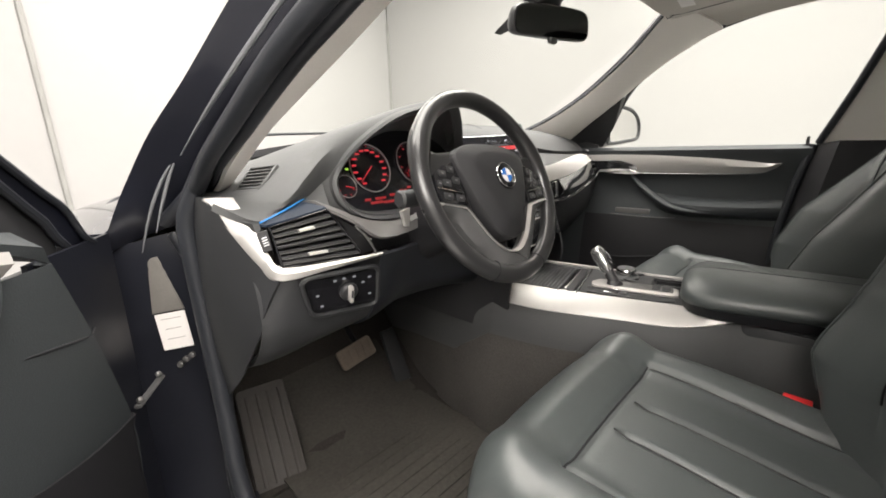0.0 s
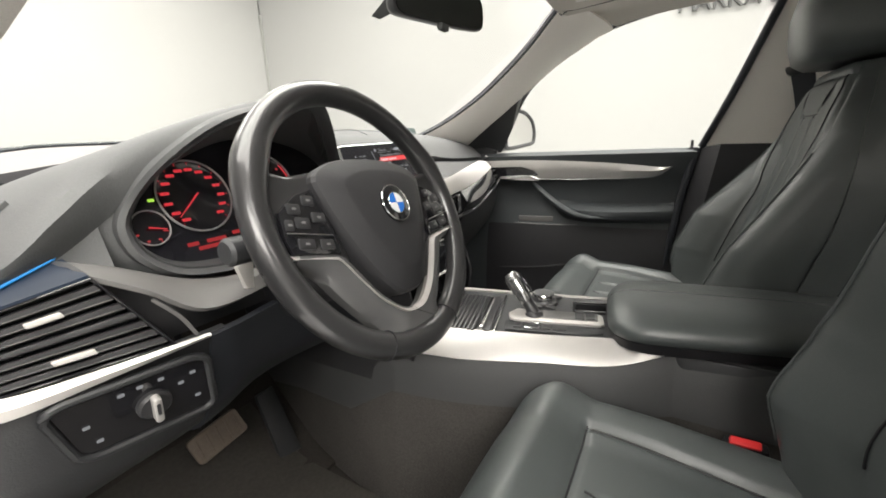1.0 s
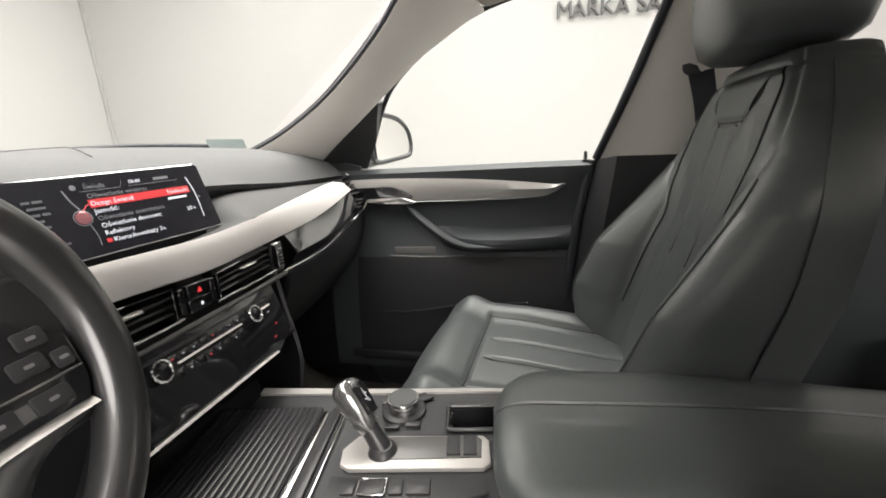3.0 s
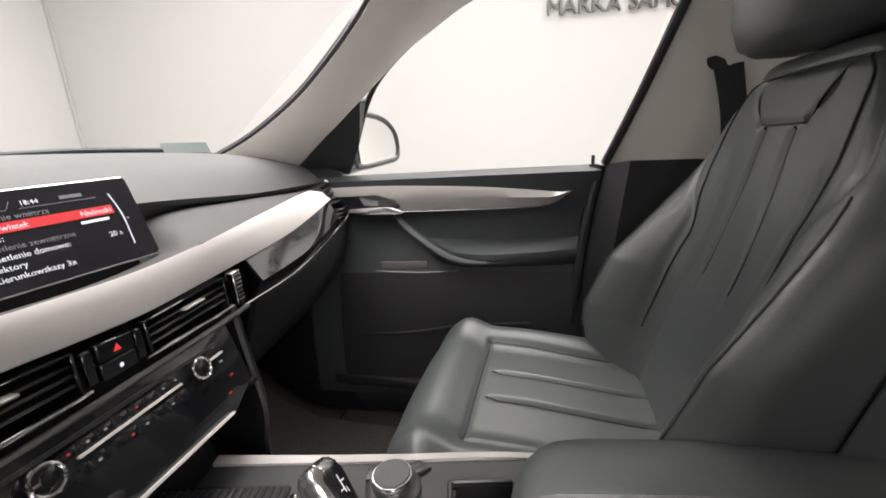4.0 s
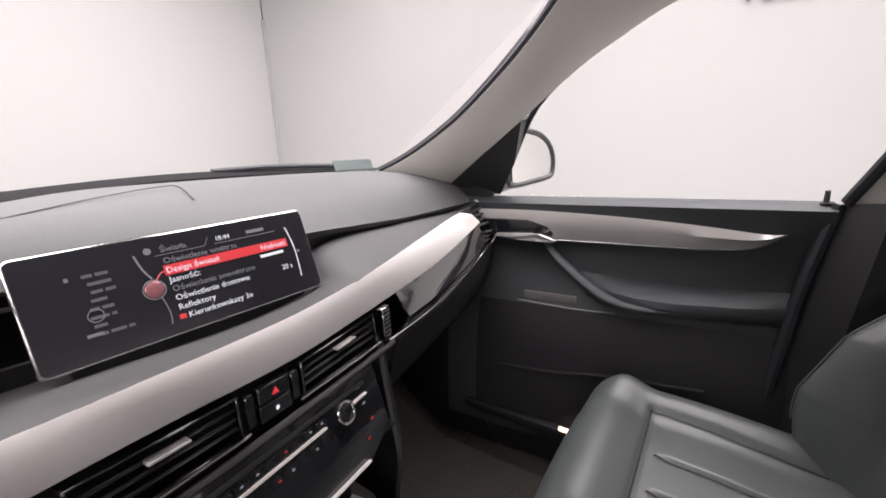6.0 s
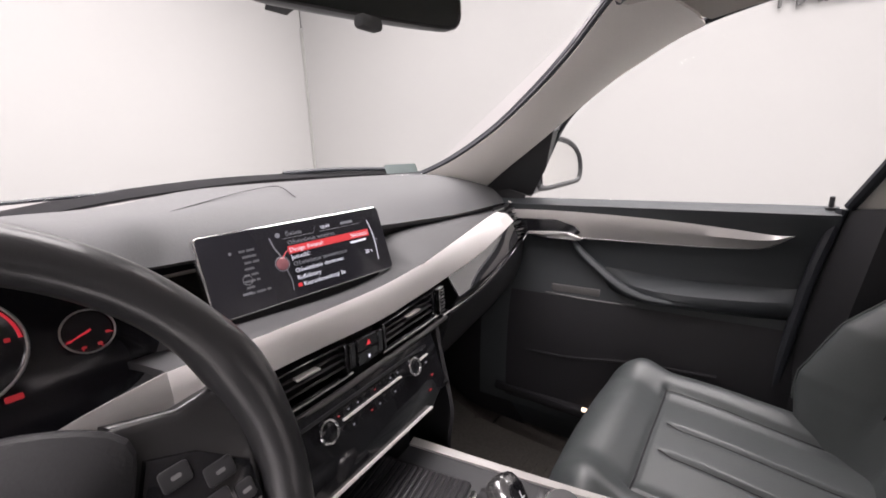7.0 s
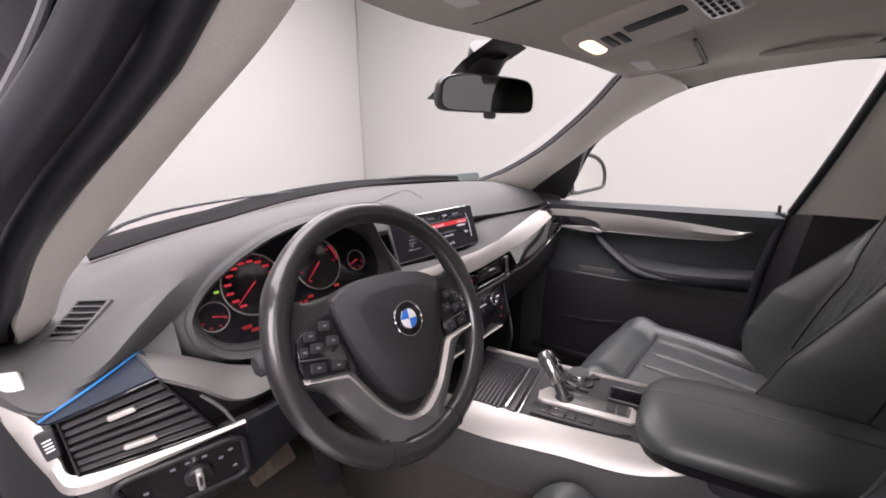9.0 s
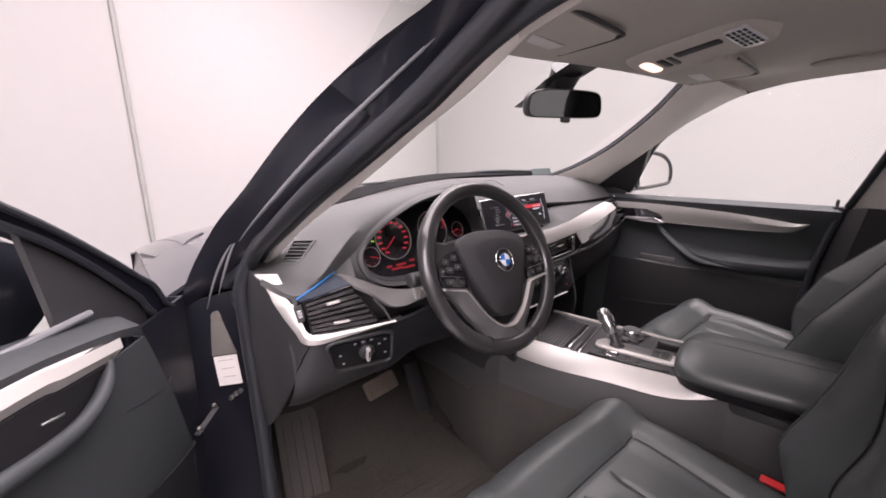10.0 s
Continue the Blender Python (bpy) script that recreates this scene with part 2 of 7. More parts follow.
def tube(path, radius, seg=10, closed=False, squash=1.0, caps=True):
    p = [Vector(q) for q in path]
    rows = []
    n = len(p)
    up = Vector((0.13, 0.21, 0.97))
    for i in range(n):
        a, b = (p[i - 1], p[(i + 1) % n]) if closed else (p[max(i - 1, 0)], p[min(i + 1, n - 1)])
        t = (b - a).normalized()
        s = t.cross(up).normalized()
        w = s.cross(t)
        r = radius[i] if isinstance(radius, (list, tuple)) else radius
        rows.append([p[i] + r * (math.cos(2 * math.pi * k / seg) * s + squash * math.sin(2 * math.pi * k / seg) * w) for k in range(seg)])
    if closed:
        rows.append(rows[0])
        bm = grid(rows, True)
        bmesh.ops.remove_doubles(bm, verts=bm.verts, dist=1e-6)
        return bm
    return grid(rows, True, caps)


def ribbon(a, b, depth=0.004):
    """A strip between two lines of as many places each."""
    return thick(grid([list(a), list(b)]), depth)


def lathe(profile, m, seg=40):
    """Turned round its z: rows of radius, height."""
    rows = [[Vector((r * math.cos(2 * math.pi * k / seg), r * math.sin(2 * math.pi * k / seg), h)) for k in range(seg)] for r, h in profile]
    bm = grid(rows, True, True)
    bm.transform(m)
    return bm


def basis(o, x, z):
    """The pose of a plane at o whose x runs along x and whose z (its outside) is near z."""
    x = Vector(x).normalized()
    y = Vector(z).cross(x).normalized()
    z = x.cross(y)
    m = Matrix((x, y, z)).transposed().to_4x4()
    m.translation = o
    return m


def thing(name, at, label, category, group="", kind=""):
    ob = new(name)
    ob.empty_display_size = 0.05
    ob.location = at
    return tagged(ob, label, category, group, kind)


def part(name, bm, material, parent, label="", smooth=38):
    me = bpy.data.meshes.new(name)
    bm.to_mesh(me)
    bm.free()
    me.materials.append(material)
    if smooth:
        me.shade_smooth()
        me.set_sharp_from_angle(angle=radians(smooth))
    ob = new(name, me)
    ob.parent = parent
    if parent and parent.type == "EMPTY":
        ob.matrix_parent_inverse = Matrix.Translation(-parent.location)
    if label:
        ob["label"] = label
    return ob


def lone(name, bm, material, label, category, kind="", group="", smooth=38):
    ob = part(name, bm, material, None, "", smooth)
    return tagged(ob, label, category, group, kind)


# ---- the booth ----
CORNER, RUN = V(2.72, 4.05, 0), V(0.19, -0.982, 0)
FRONT_RUN = V(-0.982, -0.19, 0)


def wall(name, a, b, height, label, t=0.12, paint=None):
    a, b = Vector(a), Vector(b)
    out = (b - a).cross(V(0, 0, 1)).normalized()
    bm = bmesh.new()
    vs = [bm.verts.new(p) for p in (a, b, b + out * t, a + out * t)]
    f = bm.faces.new(vs)
    r = bmesh.ops.extrude_face_region(bm, geom=[f])
    bmesh.ops.translate(bm, verts=[g for g in r["geom"] if isinstance(g, bmesh.types.BMVert)], vec=(0, 0, height))
    bmesh.ops.recalc_face_normals(bm, faces=bm.faces)
    return lone(name, bm, paint or WALL, label, "wall", "structure")


SIDE_END = CORNER + RUN * 9.0
FRONT_END = CORNER + FRONT_RUN * 3.555
LEFT_END = FRONT_END + V(-3.4, -2.0, 0)
BACK = LEFT_END + V(0.4, -6.4, 0)
H = 3.6
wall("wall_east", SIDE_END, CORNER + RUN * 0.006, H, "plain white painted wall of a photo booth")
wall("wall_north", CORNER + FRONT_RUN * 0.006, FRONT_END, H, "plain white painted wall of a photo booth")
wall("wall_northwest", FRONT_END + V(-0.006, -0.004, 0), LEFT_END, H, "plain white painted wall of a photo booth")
wall("wall_west", LEFT_END, BACK, H, "unseen pale wall that bounces light in at the open door", paint=BOUNCE_WEST)
wall("wall_south", BACK, SIDE_END, H, "unseen pale wall that bounces light from behind the car", paint=BOUNCE_REAR)
lone("ground", box((0, 0, -0.05), (16, 16, 0.1)), GROUND, "smooth pale grey floor of a photo booth", "floor", "structure")
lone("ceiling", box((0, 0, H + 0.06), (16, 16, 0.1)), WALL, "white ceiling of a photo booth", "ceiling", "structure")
for corner in (CORNER, FRONT_END):
    inward = (V(0, 0, 0) - corner).normalized()
    lone("trim", tube([corner + inward * 0.012, corner + inward * 0.012 + V(0, 0, H - 0.9)], 0.018, 8), SEAM, "thin grey joint strip between white wall panels", "trim", "structure")


def letters(text, size, m, material, name, label, category):
    """Standing letters in the built-in font, one mesh a letter, in a row under one thing."""
    top = thing(name, m.translation, label, category)
    x = 0.0
    for ch in text:
        if ch == " ":
            x += 0.30 * size
            continue
        cu = bpy.data.curves.new("letter", "FONT")
        cu.body, cu.size, cu.extrude = ch, size, 0.012
        ob = bpy.data.objects.new("letter", cu)
        scene.collection.objects.link(ob)
        bpy.context.view_layer.update()
        me = bpy.data.meshes.new_from_object(ob.evaluated_get(bpy.context.evaluated_depsgraph_get()))
        wide = max(v.co.x for v in me.vertices)
        bpy.data.objects.remove(ob)
        bm = bmesh.new()
        bm.from_mesh(me)
        bpy.data.meshes.remove(me)
        bm.transform(m @ Matrix.Translation((x, 0, 0)))
        part("letter", bm, material, top, "", 0)
        x += wide - 0.005 * size
    return top


sign_at = CORNER + RUN * 4.33 - V(0.982, 0.19, 0) * 0.03 + V(0, 0, 2.17)
letters("MARKA SAMOCHOD", 0.182, basis(sign_at, RUN, (-0.982, -0.19, 0)), SIGN, "wall_sign", "raised dark grey capital letters on the white wall", "sign")

# ---- the dashboard ----
dash = thing("dashboard", (0, 0.5, 0.6), "dark grey soft plastic dashboard with brushed aluminium trim strip", "dashboard")

# top pad, profile by profile from the windscreen to its front lip
TOP = [
    (-0.775, [(0.47, 1.082), (0.43, 1.08), (0.38, 1.078), (0.33, 1.072), (0.27, 1.066)]),
    (-0.74, [(0.54, 1.085), (0.48, 1.085), (0.40, 1.082), (0.27, 1.068), (0.205, 1.040)]),
    (-0.69, [(0.66, 1.095), (0.53, 1.100), (0.41, 1.100), (0.225, 1.070), (0.215, 1.046)]),
    (-0.63, [(0.69, 1.102), (0.54, 1.115), (0.41, 1.125), (0.245, 1.112), (0.245, 1.062)]),
    (-0.575, [(0.71, 1.110), (0.55, 1.132), (0.41, 1.150), (0.265, 1.150), (0.257, 1.095)]),
    (-0.50, [(0.74, 1.120), (0.56, 1.150), (0.42, 1.174), (0.245, 1.196), (0.208, 1.184)]),
    (-0.40, [(0.76, 1.134), (0.58, 1.168), (0.44, 1.196), (0.21, 1.230), (0.167, 1.226)]),
    (-0.325, [(0.77, 1.143), (0.59, 1.176), (0.44, 1.203), (0.215, 1.234), (0.166, 1.231)]),
    (-0.26, [(0.78, 1.153), (0.60, 1.182), (0.45, 1.205), (0.29, 1.206), (0.212, 1.180)]),
    (-0.19, [(0.79, 1.163), (0.60, 1.188), (0.46, 1.203), (0.33, 1.196), (0.29, 1.150)]),
    (-0.13, [(0.79, 1.172), (0.60, 1.192), (0.46, 1.205), (0.365, 1.190), (0.325, 1.140)]),
    (0.00, [(0.80, 1.184), (0.62, 1.208), (0.48, 1.210), (0.38, 1.190), (0.325, 1.140)]),
    (0.20, [(0.80, 1.195), (0.62, 1.210), (0.50, 1.212), (0.38, 1.185), (0.308, 1.136)]),
    (0.45, [(0.77, 1.195), (0.62, 1.208), (0.52, 1.207), (0.41, 1.175), (0.343, 1.118)]),
    (0.65, [(0.70, 1.19), (0.60, 1.200), (0.52, 1.195), (0.43, 1.165), (0.370, 1.112)]),
    (0.80, [(0.62, 1.17), (0.56, 1.175), (0.50, 1.170), (0.44, 1.150), (0.392, 1.108)]),
]


def loft(stations, nu, nv):
    """Rows of a smooth sheet through stations (x, [(y, z), ...])."""
    cols = [cr([(x, *p) for p in row], nv) for x, row in stations]
    return [cr([c[k] for c in cols], nu) for k in range(len(cols[0]))]


top_rows = loft(TOP, 5, 4)
part("top_pad", thick(grid(top_rows), 0.012), DASH, dash, "matt dark grey soft plastic pad")
# shallow speaker lid line on the middle of the pad
part("speaker_lid", tube(cr([(-0.12, 0.385, 1.196), (-0.02, 0.43, 1.207), (0.06, 0.46, 1.2125), (0.075, 0.44, 1.2105), (0.07, 0.395, 1.196)], 6), 0.0009, 6), SATIN, dash, "fine joint line of a speaker lid")
back = [p + V(0, 0.02, 0.002) for p in top_rows[0] if p.x > -0.62]
part("windscreen_cowl", thick(grid([[p + V(0, -0.05, 0.012) for p in back], [p + V(0, -0.01, 0.024) for p in back], [p + V(0, 0.10, 0.020) for p in back]]), 0.006), MATT, dash, "black windscreen cowl")

# lower pad, a shelf under the gap, then the aluminium strip, then the gloss strip
XS = (-0.22, -0.10, 0.05, 0.15, 0.21, 0.42, 0.58, 0.70, 0.785)
GAP = [(0.310, 1.050), (0.305, 1.050), (0.305, 1.045), (0.302, 1.062), (0.306, 1.112), (0.338, 1.108), (0.357, 1.100), (0.370, 1.095), (0.386, 1.098)]
ALT = [(0.160, 1.085), (0.170, 1.081), (0.192, 1.075), (0.206, 1.079), (0.216, 1.083), (0.272, 1.094), (0.318, 1.100), (0.350, 1.100), (0.378, 1.098)]
ALB = [(0.158, 1.039), (0.168, 1.038), (0.188, 1.028), (0.203, 1.030), (0.212, 1.032), (0.253, 1.038), (0.284, 1.056), (0.305, 1.075), (0.322, 1.084)]
BLB = [(0.165, 0.968), (0.170, 0.968), (0.188, 0.966), (0.201, 0.965), (0.210, 0.965), (0.250, 0.957), (0.280, 0.972), (0.303, 0.990), (0.318, 1.004)]


def line_of(pairs, dy=0.0, dz=0.0, n=6):
    return cr([(x, y + dy, z + dz) for x, (y, z) in zip(XS, pairs)], n)


def at_x(pairs, x, dy=0.0, dz=0.0):
    """The place on one of the strip's lines at x."""
    pts = line_of(pairs, 0, 0, 12)
    p = min(pts, key=lambda q: abs(q.x - x))
    return V(x, p.y + dy, p.z + dz)


part("gap_strip", ribbon(line_of(GAP, 0.02, 0.022), line_of(GAP, 0.030, -0.02), 0.004), SATIN, dash, "black recessed joint")
mid = [((a[0] + b[0]) / 2, (a[1] + b[1]) / 2 + 0.002) for a, b in zip(GAP, ALT)]
# shade behind the screen is put into this pad's darker colour
part("lower_pad", thick(grid([line_of(GAP, 0.025), line_of(GAP), line_of(mid), line_of(ALT)]), 0.008), DASH_DIM, dash, "matt dark grey soft plastic pad")
bulge = [((a[0] + b[0]) / 2 - 0.005, (a[1] + b[1]) / 2 + 0.010) for a, b in zip(ALT, ALB)]


def resample(points, n):
    """n places evenly along a line of places."""
    run = [0.0]
    for a, b in zip(points, points[1:]):
        run.append(run[-1] + (b - a).length)
    out = []
    for k in range(n):
        want = run[-1] * k / (n - 1)
        i = max(j for j in range(len(run) - 1) if run[j] <= want + 1e-9)
        f = (want - run[i]) / max(1e-9, run[i + 1] - run[i])
        out.append(points[i].lerp(points[i + 1], min(1.0, f)))
    return out


al = [resample(row, 44) for row in (line_of(ALT)[:40], line_of(bulge)[:41], line_of(ALB)[:42], line_of(ALB, 0.006, -0.003)[:42])]
# same metal as the driver's strip, the lit tone put into its colour
part("trim_strip", thick(grid(al), 0.004), ALU_LIT, dash, "brushed aluminium trim strip")
gl_a, gl_b = line_of(ALB, 0.008)[26:42], line_of(BLB, 0.006)[26:42]
gl_m = [a * 0.45 + b * 0.55 + V(0, -0.027 + 0.014 * min(1, max(0, (a.x - 0.60) / 0.18)), 0) for a, b in zip(gl_a, gl_b)]
part("gloss_strip", thick(grid([gl_a, [(a + b) / 2 for a, b in zip(gl_a, gl_m)], gl_m, [a * 0.35 + b * 0.65 + V(0, -0.002, 0) for a, b in zip(gl_m, gl_b)], gl_b]), 0.003), GLOSS, dash, "glossy black strip")
part("chrome_line", tube(line_of(BLB, 0.002)[25:], 0.0018, 6), CHROME, dash, "thin chrome line")
# glovebox and dark space under the passenger side
def tail(pairs, dy, z, k=26):
    return [V(p.x, p.y + dy, z if z else p.z - 0.004) for p in line_of(pairs)[k:]]


# lack of light down here is part of this plastic's dark colour
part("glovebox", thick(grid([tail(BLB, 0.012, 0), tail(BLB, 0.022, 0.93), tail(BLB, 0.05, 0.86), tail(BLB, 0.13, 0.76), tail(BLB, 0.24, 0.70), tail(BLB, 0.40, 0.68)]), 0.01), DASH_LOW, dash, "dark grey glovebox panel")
part("firewall", box((0.03, 0.86, 0.66), (1.40, 0.04, 0.68), 0.01), CARPET, dash, "dark carpeted bulkhead")
# driver's lower panel and end cap
knee = [
    (-0.755, [(0.215, 0.955), (0.20, 0.90), (0.21, 0.84), (0.27, 0.77), (0.38, 0.72)]),
    (-0.715, [(0.172, 0.947), (0.180, 0.90), (0.195, 0.84), (0.25, 0.775), (0.38, 0.72)]),
    (-0.62, [(0.156, 0.955), (0.172, 0.90), (0.190, 0.83), (0.25, 0.785), (0.40, 0.74)]),
    (-0.53, [(0.142, 0.958), (0.165, 0.90), (0.195, 0.83), (0.26, 0.79), (0.42, 0.75)]),
    (-0.42, [(0.17, 0.955), (0.19, 0.90), (0.22, 0.84), (0.28, 0.80), (0.44, 0.77)]),
    (-0.25, [(0.19, 0.955), (0.20, 0.90), (0.22, 0.83), (0.28, 0.79), (0.44, 0.77)]),
    (-0.12, [(0.16, 0.955), (0.16, 0.90), (0.18, 0.83), (0.25, 0.77), (0.44, 0.73)]),
]
knee_rows = loft(knee, 5, 4)
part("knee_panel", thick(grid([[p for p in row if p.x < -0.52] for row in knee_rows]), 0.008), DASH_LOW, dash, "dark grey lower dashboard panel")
part("column_panel", thick(grid([[p + V(0, 0.004, 0) for p in row if p.x > -0.55] for row in knee_rows]), 0.008), RUBBER, dash, "black panel under the steering column")
cap_t = cr([(-0.785, 0.42, 1.075), (-0.786, 0.35, 1.073), (-0.782, 0.285, 1.070), (-0.765, 0.235, 1.018), (-0.745, 0.195, 0.972), (-0.728, 0.170, 0.948)], 4)
cap_b = cr([(-0.80, 0.46, 0.62), (-0.795, 0.42, 0.64), (-0.79, 0.38, 0.66), (-0.785, 0.33, 0.70), (-0.775, 0.27, 0.76), (-0.755, 0.21, 0.85)], 4)
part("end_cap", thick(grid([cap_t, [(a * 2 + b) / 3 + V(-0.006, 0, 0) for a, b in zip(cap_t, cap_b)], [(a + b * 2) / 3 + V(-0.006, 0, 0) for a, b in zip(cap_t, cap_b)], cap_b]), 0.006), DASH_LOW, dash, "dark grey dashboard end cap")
# L-shaped aluminium trim round the outer air vent, and the plain trim beside it
o_line = cr([(-0.784, 0.290, 1.074), (-0.767, 0.238, 1.020), (-0.747, 0.192, 0.972), (-0.728, 0.165, 0.947), (-0.650, 0.148, 0.951), (-0.555, 0.129, 0.959)], 6)
i_line = cr([(-0.748, 0.262, 1.074), (-0.742, 0.218, 1.032), (-0.735, 0.186, 0.990), (-0.722, 0.168, 0.967), (-0.650, 0.150, 0.963), (-0.555, 0.130, 0.964)], 6)
part("vent_trim", thick(grid([[p + V(0, 0.01, -0.004) for p in o_line], o_line, [(a + b) / 2 + V(-0.001, -0.004, 0.001) for a, b in zip(o_line, i_line)], i_line]), 0.005), ALU, dash, "brushed aluminium vent surround")
a_t = cr([(-0.640, 0.246, 1.060), (-0.59, 0.232, 1.040), (-0.53, 0.195, 1.012), (-0.47, 0.170, 1.008), (-0.40, 0.165, 1.03), (-0.30, 0.160, 1.07), (-0.22, 0.160, 1.085)], 5)
a_b = cr([(-0.634, 0.170, 1.050), (-0.597, 0.150, 1.026), (-0.55, 0.138, 0.990), (-0.47, 0.150, 0.985), (-0.40, 0.155, 1.0), (-0.30, 0.158, 1.03), (-0.22, 0.158, 1.039)], 5)
a_m = [(a + b) / 2 + V(0, -0.004, 0.006) for a, b in zip(a_t, a_b)]
part("cluster_shelf", thick(grid([a_t[:19], a_m[:19], a_b[:19]]), 0.005), SHELF, dash, "satin grey shelf under the instrument cluster")
part("trim_strip", thick(grid([a_t[18:], a_m[18:], a_b[18:]]), 0.004), ALU, dash, "brushed aluminium trim strip")
lip_pts = resample([p for p in top_rows[-1] if -0.67 < p.x < -0.58], 13)
part("binnacle_side", thick(grid([[p + V(0, 0.006, 0.004) for p in lip_pts], [(a + b) / 2 + V(0, 0.006, 0) for a, b in zip(lip_pts, resample(a_t[:6], 13))], [p + V(0, 0.004, -0.003) for p in resample(a_t[:6], 13)]]), 0.004), DASH, dash, "grey side of the instrument hood")
edge_pts = resample([p for p in top_rows[-1] if p.x < -0.725], 9)
part("pad_edge", thick(grid([[p + V(0, 0.004, -0.004) for p in edge_pts], [p + V(0.004, 0.004, -0.004) for p in resample(i_line[:10], 9)]]), 0.003), DASH, dash, "grey edge under the soft pad")
# blue lit groove over the outer vent
b1 = cr([(-0.742, 0.186, 1.037), (-0.69, 0.212, 1.047), (-0.630, 0.250, 1.060)], 6)
b2 = cr([(-0.735, 0.184, 1.034), (-0.685, 0.176, 1.043), (-0.636, 0.170, 1.052)], 6)
# blue spill of the strip is put into this panel as emission
part("light_panel", thick(grid([b1, b2]), 0.004), GLOW_WASH, dash, "dark panel with the blue spill as its own glow")
part("ambient_light", tube([p + V(0, -0.003, 0.003) for p in b1], 0.0014, 6), GLOW_BLUE, dash, "glowing blue ambient light strip")
# fill behind the driver's vent and below the cluster
part("column_surround", thick(grid([[p + V(0, 0.03, -0.004) for p in a_b], [V(p.x, 0.18, 0.955) for p in a_b]]), 0.006), SATIN, dash, "satin black panel")


def quad(a, b, c, d, u, v):
    """A place in the quad a b c d (top left, top right, bottom right, bottom left)."""
    return (a * (1 - u) + b * u) * (1 - v) + (d * (1 - u) + c * u) * v


def quad_bar(q, u0, u1, v0, v1, depth, out):
    """A bar that fills a part of a quad, sticking out of it by out and going back by depth."""
    a, b, c, d = q
    n = (b - a).cross(d - a).normalized()
    if n.y > 0:
        n = -n
    ring = [quad(*q, u0, v0), quad(*q, u1, v0), quad(*q, u1, v1), quad(*q, u0, v1)]
    bm = bmesh.new()
    f = [bm.verts.new(p + n * out) for p in ring]
    k = [bm.verts.new(p + n * (out - depth)) for p in ring]
    bm.faces.new(f)
    bm.faces.new(k[::-1])
    for j in range(4):
        bm.faces.new((f[j], k[j], k[(j + 1) % 4], f[(j + 1) % 4]))
    bmesh.ops.recalc_face_normals(bm, faces=bm.faces)
    bmesh.ops.bevel(bm, geom=bm.edges[:], offset=min(0.0012, depth / 4), segments=1, affect="EDGES")
    return bm


def air_vent(q, label, slats, tabs, split=None, half=0.028, tab=0.09):
    """An air vent in a quad: a black box, its frame, slats and bright tabs."""
    mid_at = quad(*q, 0.5, 0.5)
    ob = thing("air_vent", mid_at, label, "air vent")
    part("box", quad_bar(q, 0, 1, 0, 1, 0.004, -0.022), DARK, ob)
    for v0, v1 in ((0, 0.035), (0.965, 1)):
        part("frame", quad_bar(q, 0, 1, v0, v1, 0.024, 0.001), PIANO, ob)
    for u0, u1 in ((0, 0.025), (0.975, 1)):
        part("frame", quad_bar(q, u0, u1, 0.03, 0.97, 0.024, 0.001), PIANO, ob)
    if split:
        part("bar", quad_bar(q, 0.02, 0.98, split - 0.035, split + 0.035, 0.02, 0.002), SATIN, ob)
    for v in slats:
        part("slat", quad_bar(q, 0.025, 0.975, v - half, v + half, 0.016, -0.002), SATIN, ob)
        part("slat_edge", quad_bar(q, 0.03, 0.97, v + half * 0.55, v + half, 0.002, -0.0012), GRAPHITE, ob, "thin grey slat edge")
    for u, v in tabs:
        part("tab", quad_bar(q, u - tab, u + tab, v - 0.035, v + 0.035, 0.01, 0.006), ALU, ob, "silver vane tab")
    return ob


VQ = (V(-0.730, 0.183, 1.032), V(-0.635, 0.168, 1.050), V(-0.585, 0.139, 0.961), V(-0.724, 0.168, 0.965))
air_vent(VQ, "black dashboard air vent with slats and silver tabs beside the driver", [0.12, 0.25, 0.38, 0.64, 0.77, 0.89], [(0.50, 0.26), (0.47, 0.77)], 0.51, 0.040, 0.12)
part("vent_cap", ribbon(cr([(-0.600, 0.144, 1.016), (-0.582, 0.1365, 0.992), (-0.570, 0.1315, 0.966)], 4), cr([(-0.597, 0.1425, 1.018), (-0.578, 0.135, 0.993), (-0.566, 0.130, 0.966)], 4), 0.002), GRAPHITE, dash, "dark satin vent end piece")
WQ = (V(-0.748, 0.188, 1.024), V(-0.733, 0.184, 1.028), V(-0.730, 0.177, 0.996), V(-0.743, 0.181, 0.992))
vent_wheel = part("vent_wheel", quad_bar(WQ, 0, 1, 0, 1, 0.008, 0.003), SATIN, dash, "small ribbed vent wheel")
for k in range(4):
    part("rib", quad_bar(WQ, 0.25, 0.80, 0.30 + 0.12 * k, 0.35 + 0.12 * k, 0.002, 0.0045), ENAMEL, vent_wheel)

# middle vents and hazard switch in the gloss strip
def strip_quad(x0, x1, dz0=-0.008, dz1=0.012, dy=-0.001):
    return (at_x(ALB, x0, dy, dz0), at_x(ALB, x1, dy, dz0), at_x(BLB, x1, dy, dz1), at_x(BLB, x0, dy, dz1))


air_vent(strip_quad(0.058, 0.200), "black dashboard air vent with slats and a silver tab", [0.26, 0.48, 0.70], [(0.52, 0.27)], None, 0.03, 0.13)
air_vent(strip_quad(-0.150, -0.020), "black dashboard air vent with slats and a silver tab", [0.26, 0.48, 0.70], [(0.50, 0.27)], None, 0.03, 0.13)
